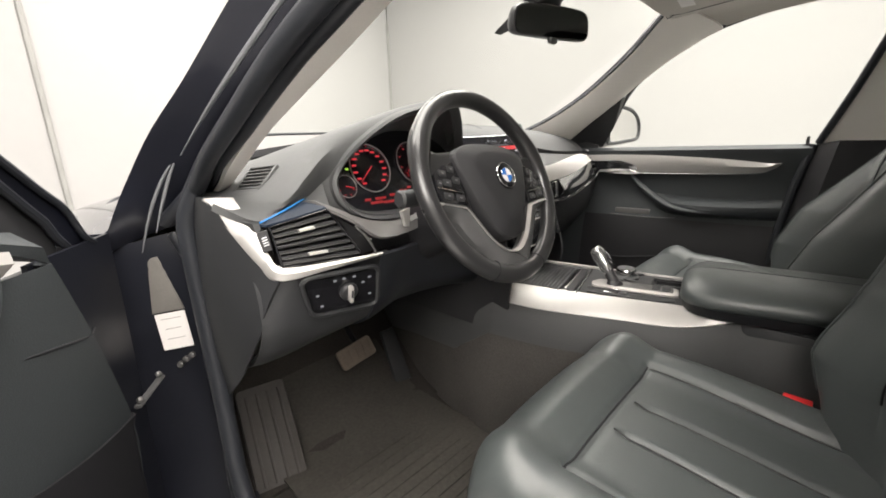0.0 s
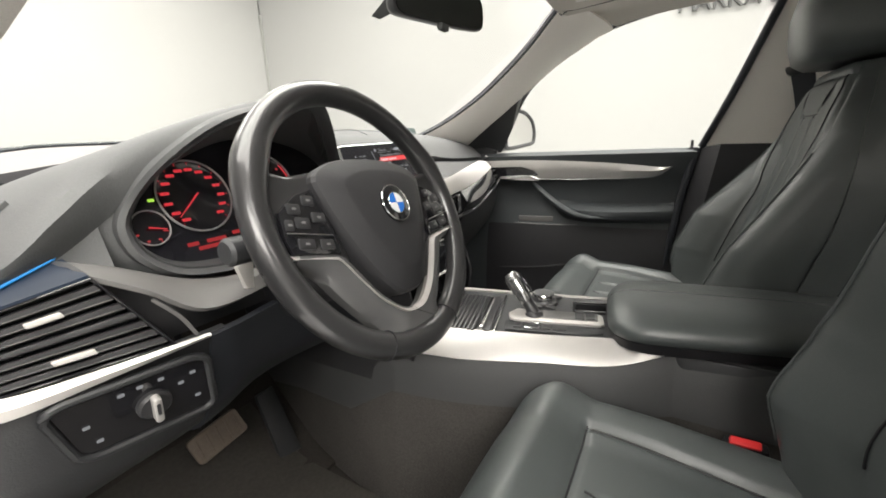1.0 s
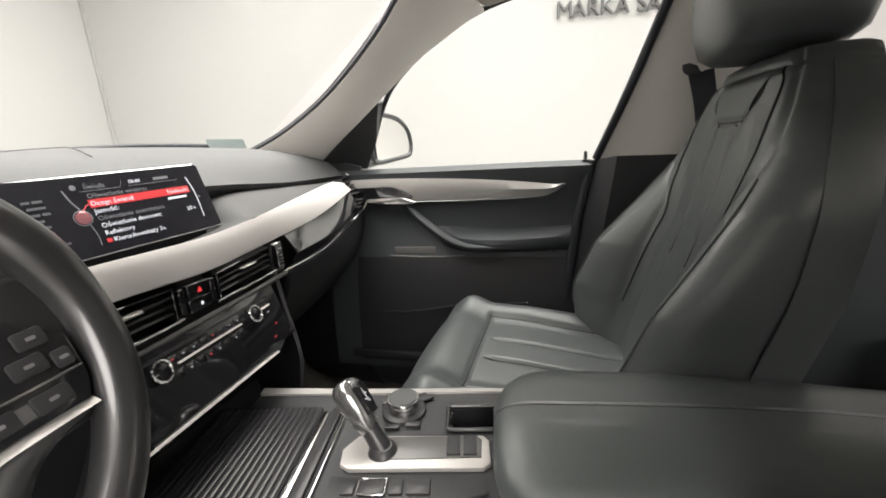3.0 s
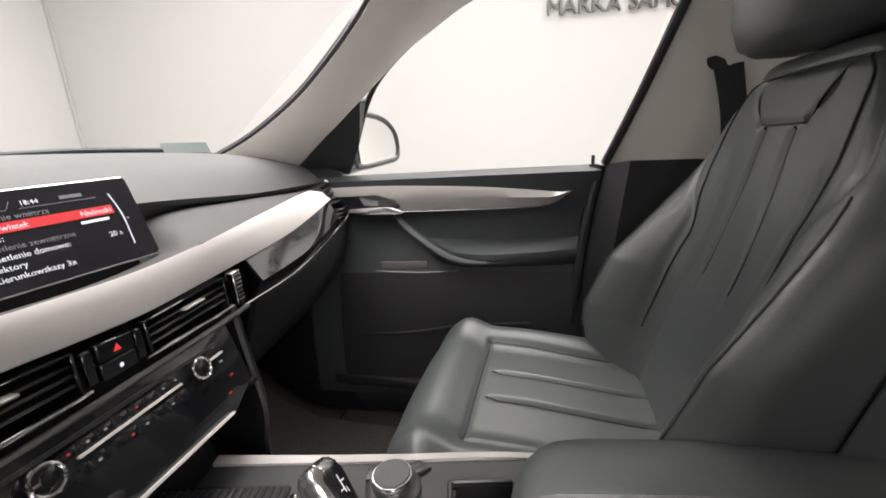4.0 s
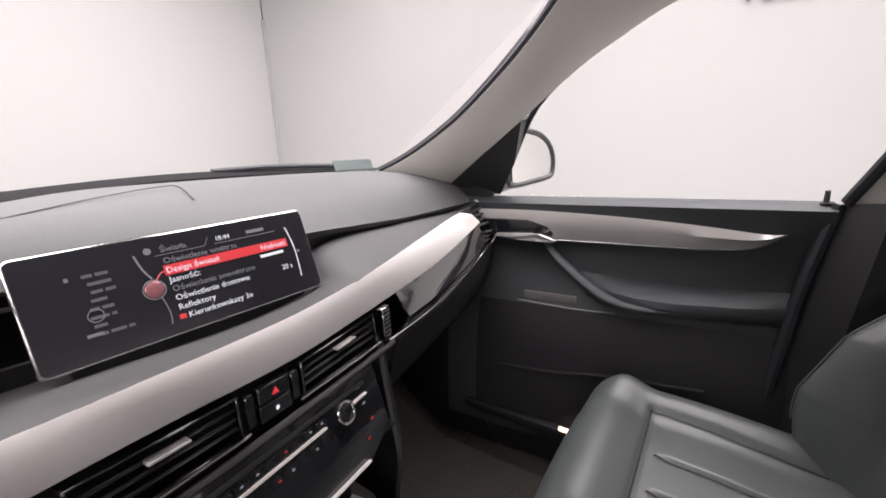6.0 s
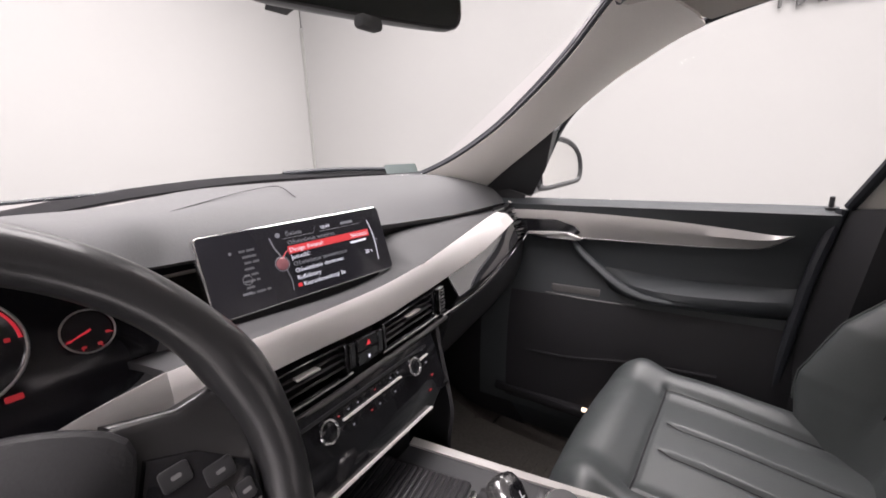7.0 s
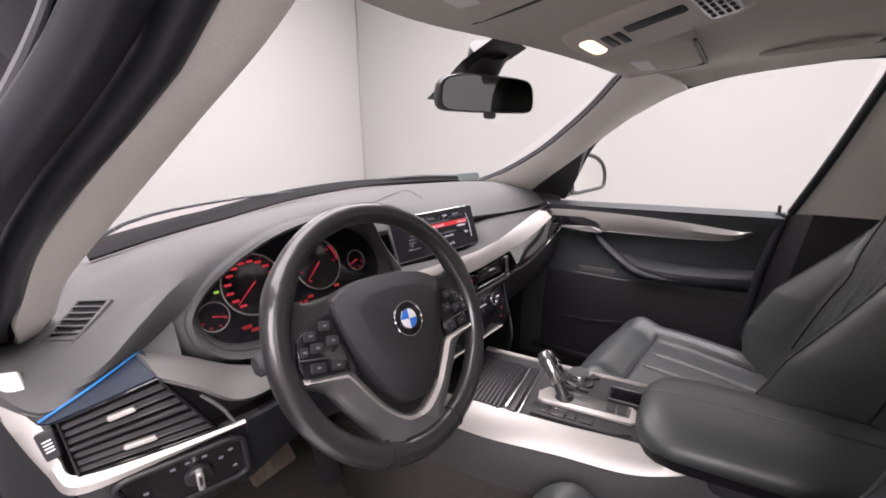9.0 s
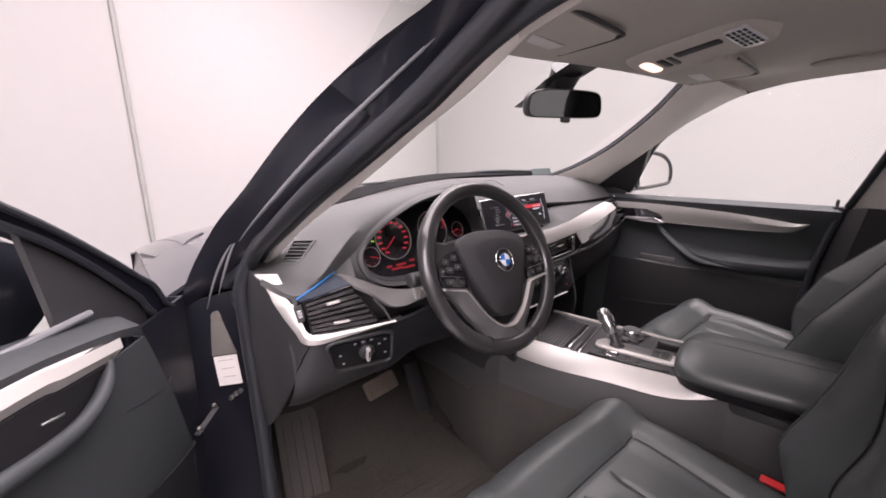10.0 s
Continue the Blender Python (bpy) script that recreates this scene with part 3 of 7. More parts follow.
for x0, x1 in ((0.050, 0.204), (-0.154, -0.014)):
    lone("vent_sill", tube([at_x(BLB, x0 + (x1 - x0) * k / 8, -0.004, 0.013) for k in range(9)], 0.0016, 6), CHROME, "thin silver line under the air vent", "trim")
lone("strip_ledge", tube([p for p in line_of(BLB, -0.004, -0.001) if -0.16 < p.x < 0.27], 0.0045, 8), GRAPHITE, "satin grey ledge under the air vents", "trim")
HQ = strip_quad(-0.016, 0.054)
hazard = thing("hazard_switch", quad(*HQ, 0.5, 0.5), "black hazard light and lock switches with a red triangle", "switch")
part("button", quad_bar(HQ, 0.22, 0.78, 0.05, 0.48, 0.01, 0.003), PIANO, hazard)
part("button", quad_bar(HQ, 0.22, 0.78, 0.52, 0.95, 0.01, 0.003), PIANO, hazard)
for u0, u1 in ((0.0, 0.2), (0.8, 1.0)):
    part("vent_roller", quad_bar(HQ, u0 + 0.03, u1 - 0.03, 0.1, 0.9, 0.006, 0.0015), PIANO, hazard, "ribbed black vent roller")
hn = (HQ[1] - HQ[0]).cross(HQ[3] - HQ[0]).normalized()
hn = -hn if hn.y > 0 else hn
HM = basis(quad(*HQ, 0.5, 0.27) + hn * 0.0035, HQ[1] - HQ[0], hn)
part("symbol", plate([(-0.0042, -0.0035), (0.0042, -0.0035), (0, 0.0042)], 0.0006, HM), GLOW_BAR, hazard, "lit red triangle")
part("symbol", plate(rrect(0.0035, 0.0045, 0.001), 0.0006, basis(quad(*HQ, 0.5, 0.74) + hn * 0.0035, HQ[1] - HQ[0], hn)), GLOW_WHITE, hazard, "small pale lock symbol")
RQ = strip_quad(0.208, 0.236, -0.004, 0.008, -0.004)
roller = lone("vent_roller", quad_bar(RQ, 0.15, 0.85, 0.05, 0.95, 0.012, 0.004), CHROME, "narrow ribbed silver vent roller", "vent roller")
for k in range(7):
    part("rib", quad_bar(RQ, 0.25, 0.75, 0.12 + 0.115 * k, 0.16 + 0.115 * k, 0.004, 0.0055), SATIN, roller)
EQ = (V(0.706, 0.360, 1.096), V(0.788, 0.361, 1.106), V(0.798, 0.319, 1.050), V(0.712, 0.329, 1.050))
FQ = (V(0.713, 0.327, 1.046), V(0.797, 0.316, 1.046), V(0.776, 0.319, 1.003), V(0.722, 0.315, 1.006))
air_vent(EQ, "small black slatted vent at the dashboard end", [0.20, 0.42, 0.64, 0.86], [], None, 0.045)
low_vent = air_vent(FQ, "small black slatted vent low on the dashboard end", [0.25, 0.52, 0.80], [], None, 0.05)
# vanes coloured paler where window light catches them
for u0, u1, v in ((0.42, 0.80, 0.30), (0.25, 0.62, 0.58), (0.20, 0.50, 0.84)):
    part("tab", quad_bar(FQ, u0, u1, v - 0.07, v + 0.05, 0.006, 0.002), SHELF, low_vent, "vane made pale for the window light on it")
part("dash_end", thick(grid([[V(0.700, 0.378, 1.100), V(0.74, 0.380, 1.104), V(0.792, 0.372, 1.108)], [V(0.705, 0.352, 1.05), V(0.75, 0.35, 1.05), V(0.806, 0.330, 1.05)], [V(0.715, 0.34, 1.003), V(0.75, 0.34, 1.0), V(0.785, 0.33, 0.998)]]), 0.004), DARK, dash, "black backing of the end vents")
# chrome edge drawn pale, its reflection put into the colour
lone("chrome_line", tube(cr([(0.785, 0.374, 1.114), (0.790, 0.363, 1.107), (0.796, 0.347, 1.091), (0.799, 0.331, 1.069), (0.800, 0.320, 1.048), (0.797, 0.314, 1.028), (0.788, 0.315, 1.012), (0.772, 0.318, 1.000)], 5), 0.0022, 8), ALU_LIT, "thin chrome edge line round the dashboard end", "trim")

# side window vent on the driver's end of the top pad
SV = (V(-0.672, 0.376, 1.112), V(-0.640, 0.318, 1.118), V(-0.697, 0.286, 1.074), V(-0.728, 0.325, 1.072))
svn = (SV[1] - SV[0]).cross(SV[3] - SV[0]).normalized()
svn = svn if svn.z > 0 else -svn
side_vent = thing("side_window_vent", quad(*SV, 0.5, 0.5), "small slatted vent on top of the dashboard end", "air vent")


def lay(q, u0, u1, v0, v1, h0, h1, n):
    ring = [quad(*q, u0, v0), quad(*q, u1, v0), quad(*q, u1, v1), quad(*q, u0, v1)]
    bm = bmesh.new()
    lo_v, hi_v = [bm.verts.new(p + n * h0) for p in ring], [bm.verts.new(p + n * h1) for p in ring]
    bm.faces.new(hi_v)
    bm.faces.new(lo_v[::-1])
    for j in range(4):
        bm.faces.new((hi_v[j], lo_v[j], lo_v[(j + 1) % 4], hi_v[(j + 1) % 4]))
    bmesh.ops.recalc_face_normals(bm, faces=bm.faces)
    bmesh.ops.bevel(bm, geom=bm.edges[:], offset=0.0006, segments=1, affect="EDGES")
    return bm


part("box", lay(SV, 0.06, 0.94, 0.04, 0.96, -0.012, 0.0005, svn), MATT, side_vent)
for k in range(6):
    v = 0.16 + 0.135 * k
    part("slat", lay(SV, 0.08, 0.92, v - 0.018, v + 0.018, -0.004, 0.0035, svn), DASH, side_vent)
for u0, u1, v0, v1 in ((0, 0.08, 0, 1), (0.92, 1, 0, 1), (0.08, 0.92, 0, 0.05), (0.08, 0.92, 0.95, 1)):
    part("frame", lay(SV, u0, u1, v0, v1, -0.012, 0.0045, svn), DASH, side_vent)

# light switch
LQ = (V(-0.700, 0.165, 0.948), V(-0.560, 0.144, 0.946), V(-0.545, 0.176, 0.856), V(-0.676, 0.184, 0.868))
lights = thing("light_switch", quad(*LQ, 0.5, 0.5), "glossy black headlight switch panel with a rotary knob", "switch")
part("fascia", quad_bar(LQ, 0.02, 0.98, 0.12, 0.98, 0.03, 0.006), PIANO, lights)
ln = (LQ[1] - LQ[0]).cross(LQ[3] - LQ[0]).normalized()
ln = -ln if ln.y > 0 else ln
part("bezel", tube([quad(*LQ, u, v) + ln * 0.006 for u, v in [(0.5 + (p[0] / 1.02), 0.55 - (p[1] / 1.0)) for p in rrect(1.04, 0.98, 0.16, 5)]], 0.0045, 8, True), DASH_LOW, lights, "grey rounded bezel")
KM = basis(quad(*LQ, 0.56, 0.55) + ln * 0.006, LQ[1] - LQ[0], ln)
knob = part("knob", lathe([(0.017, 0), (0.017, 0.005), (0.014, 0.008), (0.0, 0.008)], KM, 32), SATIN, lights)
part("grip", plate(rrect(0.0085, 0.034, 0.004), 0.010, KM @ pose(0, 0, 0.007, 0, 0, 2), 0.002), ALU, knob, "bright silver grip bar")
part("grip_slot", plate(rrect(0.0035, 0.016, 0.0015), 0.0006, KM @ pose(0, 0.003, 0.0172, 0, 0, 2)), SATIN, knob)
for u, v in ((0.14, 0.52), (0.16, 0.80), (0.40, 0.24), (0.52, 0.22), (0.66, 0.22), (0.78, 0.40), (0.88, 0.30), (0.88, 0.72)):
    part("symbol", plate(rrect(0.006, 0.004, 0.001, 2), 0.0006, basis(quad(*LQ, u, v) + ln * 0.0065, LQ[1] - LQ[0], ln)), GLOW_GREY, lights)

# ---- centre stack ----
stack = thing("climate_panel", (0.04, 0.17, 0.85), "glossy black radio and climate control panel with chrome ring knobs", "control panel")
SM = basis((0.030, 0.161, 0.925), (1, 0.14, 0), (0.13, -0.93, 0.36))
part("fascia", plate([(-0.165, 0.052), (0.150, 0.040), (0.142, -0.046), (0.09, -0.066), (-0.155, -0.056)], 0.012, SM @ Matrix.Translation((0, 0, -0.014)), 0.003), PIANO, stack)
part("slot", plate(rrect(0.27, 0.004, 0.001, 2), 0.003, SM @ Matrix.Translation((-0.015, 0.031, -0.0025)) @ pose(0, 0, 0, 0, 0, -2.2)), SATIN, stack, "dark slot edge")
for sx, sy in ((0.067, 0.013), (-0.112, 0.019)):
    kn = part("knob", lathe([(0.0128, 0), (0.0128, 0.010), (0.010, 0.012), (0.0, 0.012)], SM @ Matrix.Translation((sx, sy, -0.002)), 32), PIANO, stack)
    part("ring", tube([SM @ Matrix.Translation((sx, sy, 0.010)) @ V(0.0128 * math.cos(a), 0.0128 * math.sin(a), 0) for a in np.linspace(0, 2 * math.pi, 33)[:-1]], 0.0018, 6, True), CHROME, kn, "chrome ring")
# pale colour stands in for the bright reflection in these chrome lines
part("chrome_line", plate(rrect(0.122, 0.0028, 0.001, 2), 0.003, SM @ Matrix.Translation((-0.020, 0.013, -0.002)) @ pose(0, 0, 0, 0, 0, -2)), ALU_LIT, stack)
part("chrome_line", plate(rrect(0.026, 0.0028, 0.001, 2), 0.003, SM @ Matrix.Translation((0.104, 0.012, -0.002))), ALU_LIT, stack)
part("chrome_line", plate(rrect(0.255, 0.0032, 0.001, 2), 0.004, SM @ Matrix.Translation((-0.045, -0.056, -0.002)) @ pose(0, 0, 0, 0, 0, -3)), ALU_LIT, stack)
random.seed(4)
for k in range(8):
    sx = -0.085 + 0.0175 * k
    part("button", plate(rrect(0.016, 0.010, 0.001, 2), 0.0018, SM @ Matrix.Translation((sx, 0.023 - 0.0006 * k, -0.0032)), 0.0006), PIANO, stack)
    part("button", plate(rrect(0.016, 0.012, 0.001, 2), 0.0018, SM @ Matrix.Translation((sx, 0.003 - 0.0006 * k, -0.0032)), 0.0006), PIANO, stack)
    if k in (0, 1, 2, 4, 6, 7):
        part("symbol", plate(rrect(0.0032, 0.0022, 0.0008, 2), 0.0005, SM @ Matrix.Translation((sx, 0.023 - 0.0006 * k, -0.0012))), GLOW_GREY if k % 4 else GLOW_DIM, stack)
    if k in (1, 3, 4, 6):
        part("symbol", plate(rrect(0.0036, 0.0024, 0.0008, 2), 0.0005, SM @ Matrix.Translation((sx, 0.002 - 0.0006 * k, -0.0012))), GLOW_DIM if k == 3 else GLOW_GREY, stack)
for sx, sy in ((0.108, 0.024), (0.108, 0.002), (0.112, -0.022), (0.095, -0.04)):
    part("symbol", plate(rrect(0.006, 0.0026, 0.0008, 2), 0.0005, SM @ Matrix.Translation((sx, sy, -0.0015))), GLOW_DIM if sy < 0 else GLOW_GREY, stack)
# side cheeks of the stack and the open bin under it
stack_side = thing("stack_side", (0.19, 0.2, 0.8), "dark grey side cheek of the centre stack", "trim panel")
cheek_f = cr([(0.205, 0.205, 0.966), (0.190, 0.180, 0.90), (0.172, 0.150, 0.83), (0.168, 0.155, 0.765), (0.168, 0.16, 0.66)], 5)
part("cheek", thick(grid([cheek_f, [p + V(0.035, 0.03, -0.004) for p in cheek_f], [p + V(0.07, 0.12, -0.01) for p in cheek_f], [p + V(0.08, 0.35, -0.02) for p in cheek_f]]), 0.006), DARK, stack_side)
part("cheek", thick(grid([[V(p.x - 0.345, p.y - 0.04, p.z) for p in cheek_f], [V(p.x - 0.350, p.y + 0.35, p.z) for p in cheek_f]]), 0.006), SATIN, stack_side)
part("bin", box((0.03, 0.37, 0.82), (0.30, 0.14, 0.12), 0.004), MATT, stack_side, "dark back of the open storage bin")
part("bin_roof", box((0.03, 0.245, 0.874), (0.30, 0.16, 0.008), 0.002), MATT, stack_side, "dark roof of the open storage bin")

# ---- console ----
console = thing("centre_console", (0.05, -0.1, 0.4), "dark grey centre console with brushed aluminium side trims", "console")
CT = 0.79
CU, CW, K0 = V(0.972, 0.234, 0), V(-0.234, 0.972, 0), V(0, 0.025, CT)


def con(u, w, z=0.0):
    return K0 + CU * u + CW * w + V(0, 0, z)


def con_m(u, w, z=0.0):
    return basis(con(u, w, z), CU, (0, 0, 1))


left_in = cr([(-0.135, 0.16, CT), (-0.103, 0.04, CT), (-0.063, -0.11, CT), (-0.020, -0.25, CT), (-0.012, -0.350, CT - 0.003)], 8)
left_out = cr([(-0.178, 0.165, 0.752), (-0.155, 0.03, 0.75), (-0.105, -0.12, 0.752), (-0.066, -0.25, 0.757), (-0.014, -0.353, 0.785)], 8)
right_in = cr([(0.100, 0.19, CT), (0.128, 0.06, CT), (0.155, -0.06, CT), (0.186, -0.19, CT), (0.21, -0.36, CT)], 8)
right_out = cr([(0.128, 0.20, 0.775), (0.155, 0.06, 0.772), (0.18, -0.06, 0.770), (0.21, -0.20, 0.768), (0.23, -0.36, 0.765)], 8)
part("side_trim", thick(grid([[p + V(0.004, 0, -0.003) for p in left_in], left_in, [(a + b) / 2 + V(-0.004, 0, 0.007) for a, b in zip(left_in, left_out)], left_out, [p + V(0.006, 0, -0.004) for p in left_out]]), 0.004), ALU, console, "brushed aluminium side trim")
part("side_trim", thick(grid([right_in, [(a + b) / 2 + V(0.002, 0, 0.008) for a, b in zip(right_in, right_out)], right_out]), 0.005), ALU, console, "brushed aluminium side trim")
deck_rows = [[a.lerp(b, k / 60) + V(0, 0, -0.004) for a, b in zip(resample(left_in, 90), resample(right_in, 90))] for k in range(61)]
deck_bm = grid(deck_rows)
in_well = [f for f in deck_bm.faces if abs((f.calc_center_median() - K0).dot(CU) - 0.066) < 0.024 and abs((f.calc_center_median() - K0).dot(CW) + 0.226) < 0.036]
bmesh.ops.delete(deck_bm, geom=in_well, context="FACES")
part("deck", thick(deck_bm, 0.004), DASH_LOW, console, "satin dark grey deck")
side_rows = [[p + V(0.004, 0, -0.003) for p in left_out], [p + V(-0.012, 0, -0.03) for p in left_out], [V(p.x - 0.016, p.y, 0.66) for p in left_out], [V(p.x - 0.03, p.y, 0.52) for p in left_out], [V(p.x - 0.04, p.y, 0.34) for p in left_out]]
front_run = [V(-0.15, 0.32, 0), V(-0.10, 0.56, 0), V(-0.08, 0.84, 0)]
for row, zz, dx in zip(side_rows, (0.75, 0.715, 0.62, 0.47, 0.34), (0.0, -0.01, -0.016, -0.03, -0.04)):
    row[:0] = [V(q.x + dx, q.y, zz - 0.06 * k) for k, q in ((2.6, front_run[2]), (1.9, front_run[1]), (1.2, front_run[0]))]
    tail_p = row[-1]
    row.extend([V(tail_p.x - 0.01, -0.55, tail_p.z), V(tail_p.x - 0.01, -0.85, tail_p.z)])
part("side_panel", thick(grid(side_rows[:3]), 0.006), DASH_DIM, console, "dark side panel")
part("side_carpet", thick(grid([[p + V(0.003, 0, 0.004) for p in side_rows[2]]] + side_rows[3:]), 0.005), TUNNEL, console, "warm grey carpet on the console flank")
part("side_panel", thick(grid([[p + V(-0.004, 0, -0.003) for p in right_out], [V(p.x + 0.006, p.y, 0.60) for p in right_out], [V(p.x + 0.02, p.y, 0.34) for p in right_out]]), 0.006), DASH_LOW, console, "dark grey side panel")
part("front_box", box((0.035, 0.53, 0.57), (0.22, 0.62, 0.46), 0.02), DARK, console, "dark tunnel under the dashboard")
part("rear_box", box((0.10, -0.60, 0.57), (0.25, 0.52, 0.43), 0.02), DASH_LOW, console)
# ribbed roller lid
lid = thing("roller_lid", con(0, 0.07), "black ribbed roller lid of the console storage bin", "lid")
for k in range(17):
    w = 0.018 + 0.0095 * k
    part("slat", plate(rrect(0.194 - 0.001 * k, 0.0066, 0.0012, 2), 0.005, con_m(-0.002 + 0.0003 * k, w, -0.003), 0.0015), SATIN, lid)
part("bed", plate(rrect(0.196, 0.17, 0.004), 0.004, con_m(0.0, 0.098, -0.0045)), DARK, lid)
part("handle", plate(rrect(0.168, 0.010, 0.004), 0.006, con_m(-0.004, 0.002, -0.001), 0.002), CHROME, lid, "silver handle bar")
part("edge", plate(rrect(0.190, 0.016, 0.004), 0.004, con_m(-0.002, -0.011, -0.002), 0.0015), SATIN, lid)
part("chrome_line", plate(rrect(0.205, 0.004, 0.001, 2), 0.004, con_m(0.002, -0.027, -0.002), 0.001), CHROME, lid)

# gear selector
gear = thing("gear_selector", con(0.0, -0.09), "black and silver gear selector lever on a silver plate", "gear lever")
part("plate", plate([(-0.026, -0.050), (0.000, -0.046), (0.026, -0.062), (0.024, -0.236), (0.014, -0.244), (-0.026, -0.244), (-0.034, -0.234), (-0.034, -0.062)][::-1], 0.006, con_m(0, 0, -0.003), 0.002), ALU, gear, "silver selector plate")
part("gate", plate([(-0.020, -0.098), (0.004, -0.090), (0.0215, -0.104), (0.0215, -0.228), (0.014, -0.234), (-0.018, -0.232)][::-1], 0.003, con_m(0, 0, 0.0015), 0.001), GRAPHITE, gear, "dark grey selector gate")
for w in (-0.196, -0.218):
    part("button", plate(rrect(0.034, 0.018, 0.002), 0.003, con_m(0.002, w, 0.004), 0.001), DASH_LOW, gear)
part("boot", lathe([(0.020, 0.003), (0.018, 0.008), (0.013, 0.012)], con_m(-0.004, -0.102), 24), SATIN, gear, "black lever foot")
LV0, LV1 = con(-0.004, -0.102, 0.004), con(0.0345, -0.0475, 0.078)
stem_dir = (LV1 - LV0).normalized()
side_dir = (CU - stem_dir * CU.dot(stem_dir)).normalized()
face_dir = side_dir.cross(stem_dir)
face_dir = face_dir if face_dir.z > 0 else -face_dir
part("stem", tube([LV0, LV0.lerp(LV1, 0.25), LV0.lerp(LV1, 0.5)], [0.0135, 0.0125, 0.014], 14), SATIN, gear)
head_rows = []
for t, wx, wy in ((0.30, 0.012, 0.011), (0.40, 0.0165, 0.014), (0.58, 0.0205, 0.017), (0.80, 0.0235, 0.019), (0.95, 0.0235, 0.018), (1.03, 0.019, 0.014), (1.065, 0.009, 0.006)):
    head_rows.append([LV0.lerp(LV1, t) + side_dir * (wx * math.copysign(abs(math.cos(a)) ** 0.75, math.cos(a))) + face_dir * (wy * math.copysign(abs(math.sin(a)) ** 0.75, math.sin(a))) for a in np.linspace(0, 2 * math.pi, 29)[:-1]])
grip = part("grip", grid(head_rows, True, True), GRIP, gear, "silver grey lever head")
FM = basis(LV0.lerp(LV1, 0.72) + face_dir * 0.0152, side_dir, face_dir)
fm_y = -1 if (FM.to_3x3() @ V(0, 1, 0)).dot(stem_dir) < 0 else 1
part("face", plate([(x, y * fm_y) for x, y in [(-0.011, -0.024), (0.011, -0.024), (0.016, 0.014), (0.012, 0.022), (-0.012, 0.022), (-0.016, 0.014)]][::fm_y], 0.0035, FM @ pose(0, 0, 0.001, -3 * fm_y), 0.0015), PIANO, grip, "glossy black lever face")
part("cap", plate(rrect(0.022, 0.013, 0.003), 0.003, basis(LV0.lerp(LV1, 1.00) + face_dir * 0.0105, side_dir, (face_dir + stem_dir * 0.9).normalized()), 0.001), CHROME, grip, "silver unlock button")
for mx, my, mw, mh in ((0.0, 0.002, 0.0014, 0.020), (0.003, 0.004, 0.007, 0.0014), (-0.003, -0.004, 0.007, 0.0014), (0.004, -0.007, 0.0014, 0.006)):
    part("symbol", plate(rrect(mw, mh, 0.0006, 2), 0.0004, FM @ pose(mx, my * fm_y, 0.0045, -3 * fm_y)), ENAMEL, grip, "pale shift mark")

# rotary controller, buttons and tray
ctrl = thing("rotary_controller", con(0.087, -0.117), "silver and black rotary controller knob", "control knob")
part("base", lathe([(0.034, -0.004), (0.034, 0.002), (0.030, 0.004), (0.026, 0.005)], con_m(0.087, -0.117), 40), SATIN, ctrl)
part("knob", lathe([(0.0245, 0.003), (0.0255, 0.008), (0.0255, 0.018), (0.024, 0.021)], con_m(0.087, -0.117), 40), CHROME, ctrl, "knurled silver ring")
part("top", lathe([(0.0225, 0.0205), (0.0215, 0.023), (0.018, 0.0235), (0.0, 0.0225)], con_m(0.087, -0.117), 40), DASH, ctrl, "dark grey touch pad top")
for u, w, r in ((0.048, -0.105, 0), (0.052, -0.135, 0), (0.110, -0.085, 90), (0.120, -0.140, 30), (0.115, -0.15, 30)):
    part("button", plate(rrect(0.010, 0.022, 0.002), 0.004, con_m(u, w, -0.002) @ pose(0, 0, 0, 0, 0, r), 0.001), SATIN, ctrl)
strip = thing("console_buttons", con(-0.063, -0.14), "row of dark console buttons with one silver framed", "switch")
part("panel", plate([(-0.020, 0.095), (0.018, 0.100), (0.018, -0.085), (0.010, -0.095), (-0.006, -0.095), (-0.018, -0.06)], 0.004, con_m(-0.063, -0.143, -0.002), 0.001), DASH_LOW, strip)
for w, ln_w in ((-0.071, 0.017), (-0.100, 0.030), (-0.129, 0.017), (-0.156, 0.028)):
    part("button", plate(rrect(0.022, ln_w, 0.002), 0.004, con_m(-0.063, w, 0.001), 0.001), SATIN, strip)
part("frame", tube([con_m(-0.063, -0.100, 0.0045) @ V(x, y, 0) for x, y in rrect(0.024, 0.033, 0.003, 3)], 0.0012, 6, True), CHROME, strip, "thin silver frame")
tray = thing("cup_tray", con(0.066, -0.226), "open black tray in the console deck", "tray")
for u, w, su, sw in ((0.040, -0.226, 0.003, 0.078), (0.092, -0.226, 0.003, 0.078), (0.066, -0.188, 0.052, 0.003), (0.066, -0.264, 0.052, 0.003)):
    part("well_side", plate(rrect(su, sw, 0.001, 2), 0.045, con_m(u, w, -0.050)), DARK, tray)
part("well", plate(rrect(0.052, 0.078, 0.004), 0.002, con_m(0.066, -0.226, -0.050)), MATT, tray, "dark tray floor")
part("rim", tube([con_m(0.066, -0.226, 0.0) @ V(x, y, 0) for x, y in rrect(0.054, 0.080, 0.005, 3)], 0.0032, 8, True), SATIN, tray)

# ---- armrest ----
armrest = thing("armrest", (0.07, -0.4, 0.79), "black leather centre armrest with a lengthwise seam", "armrest")


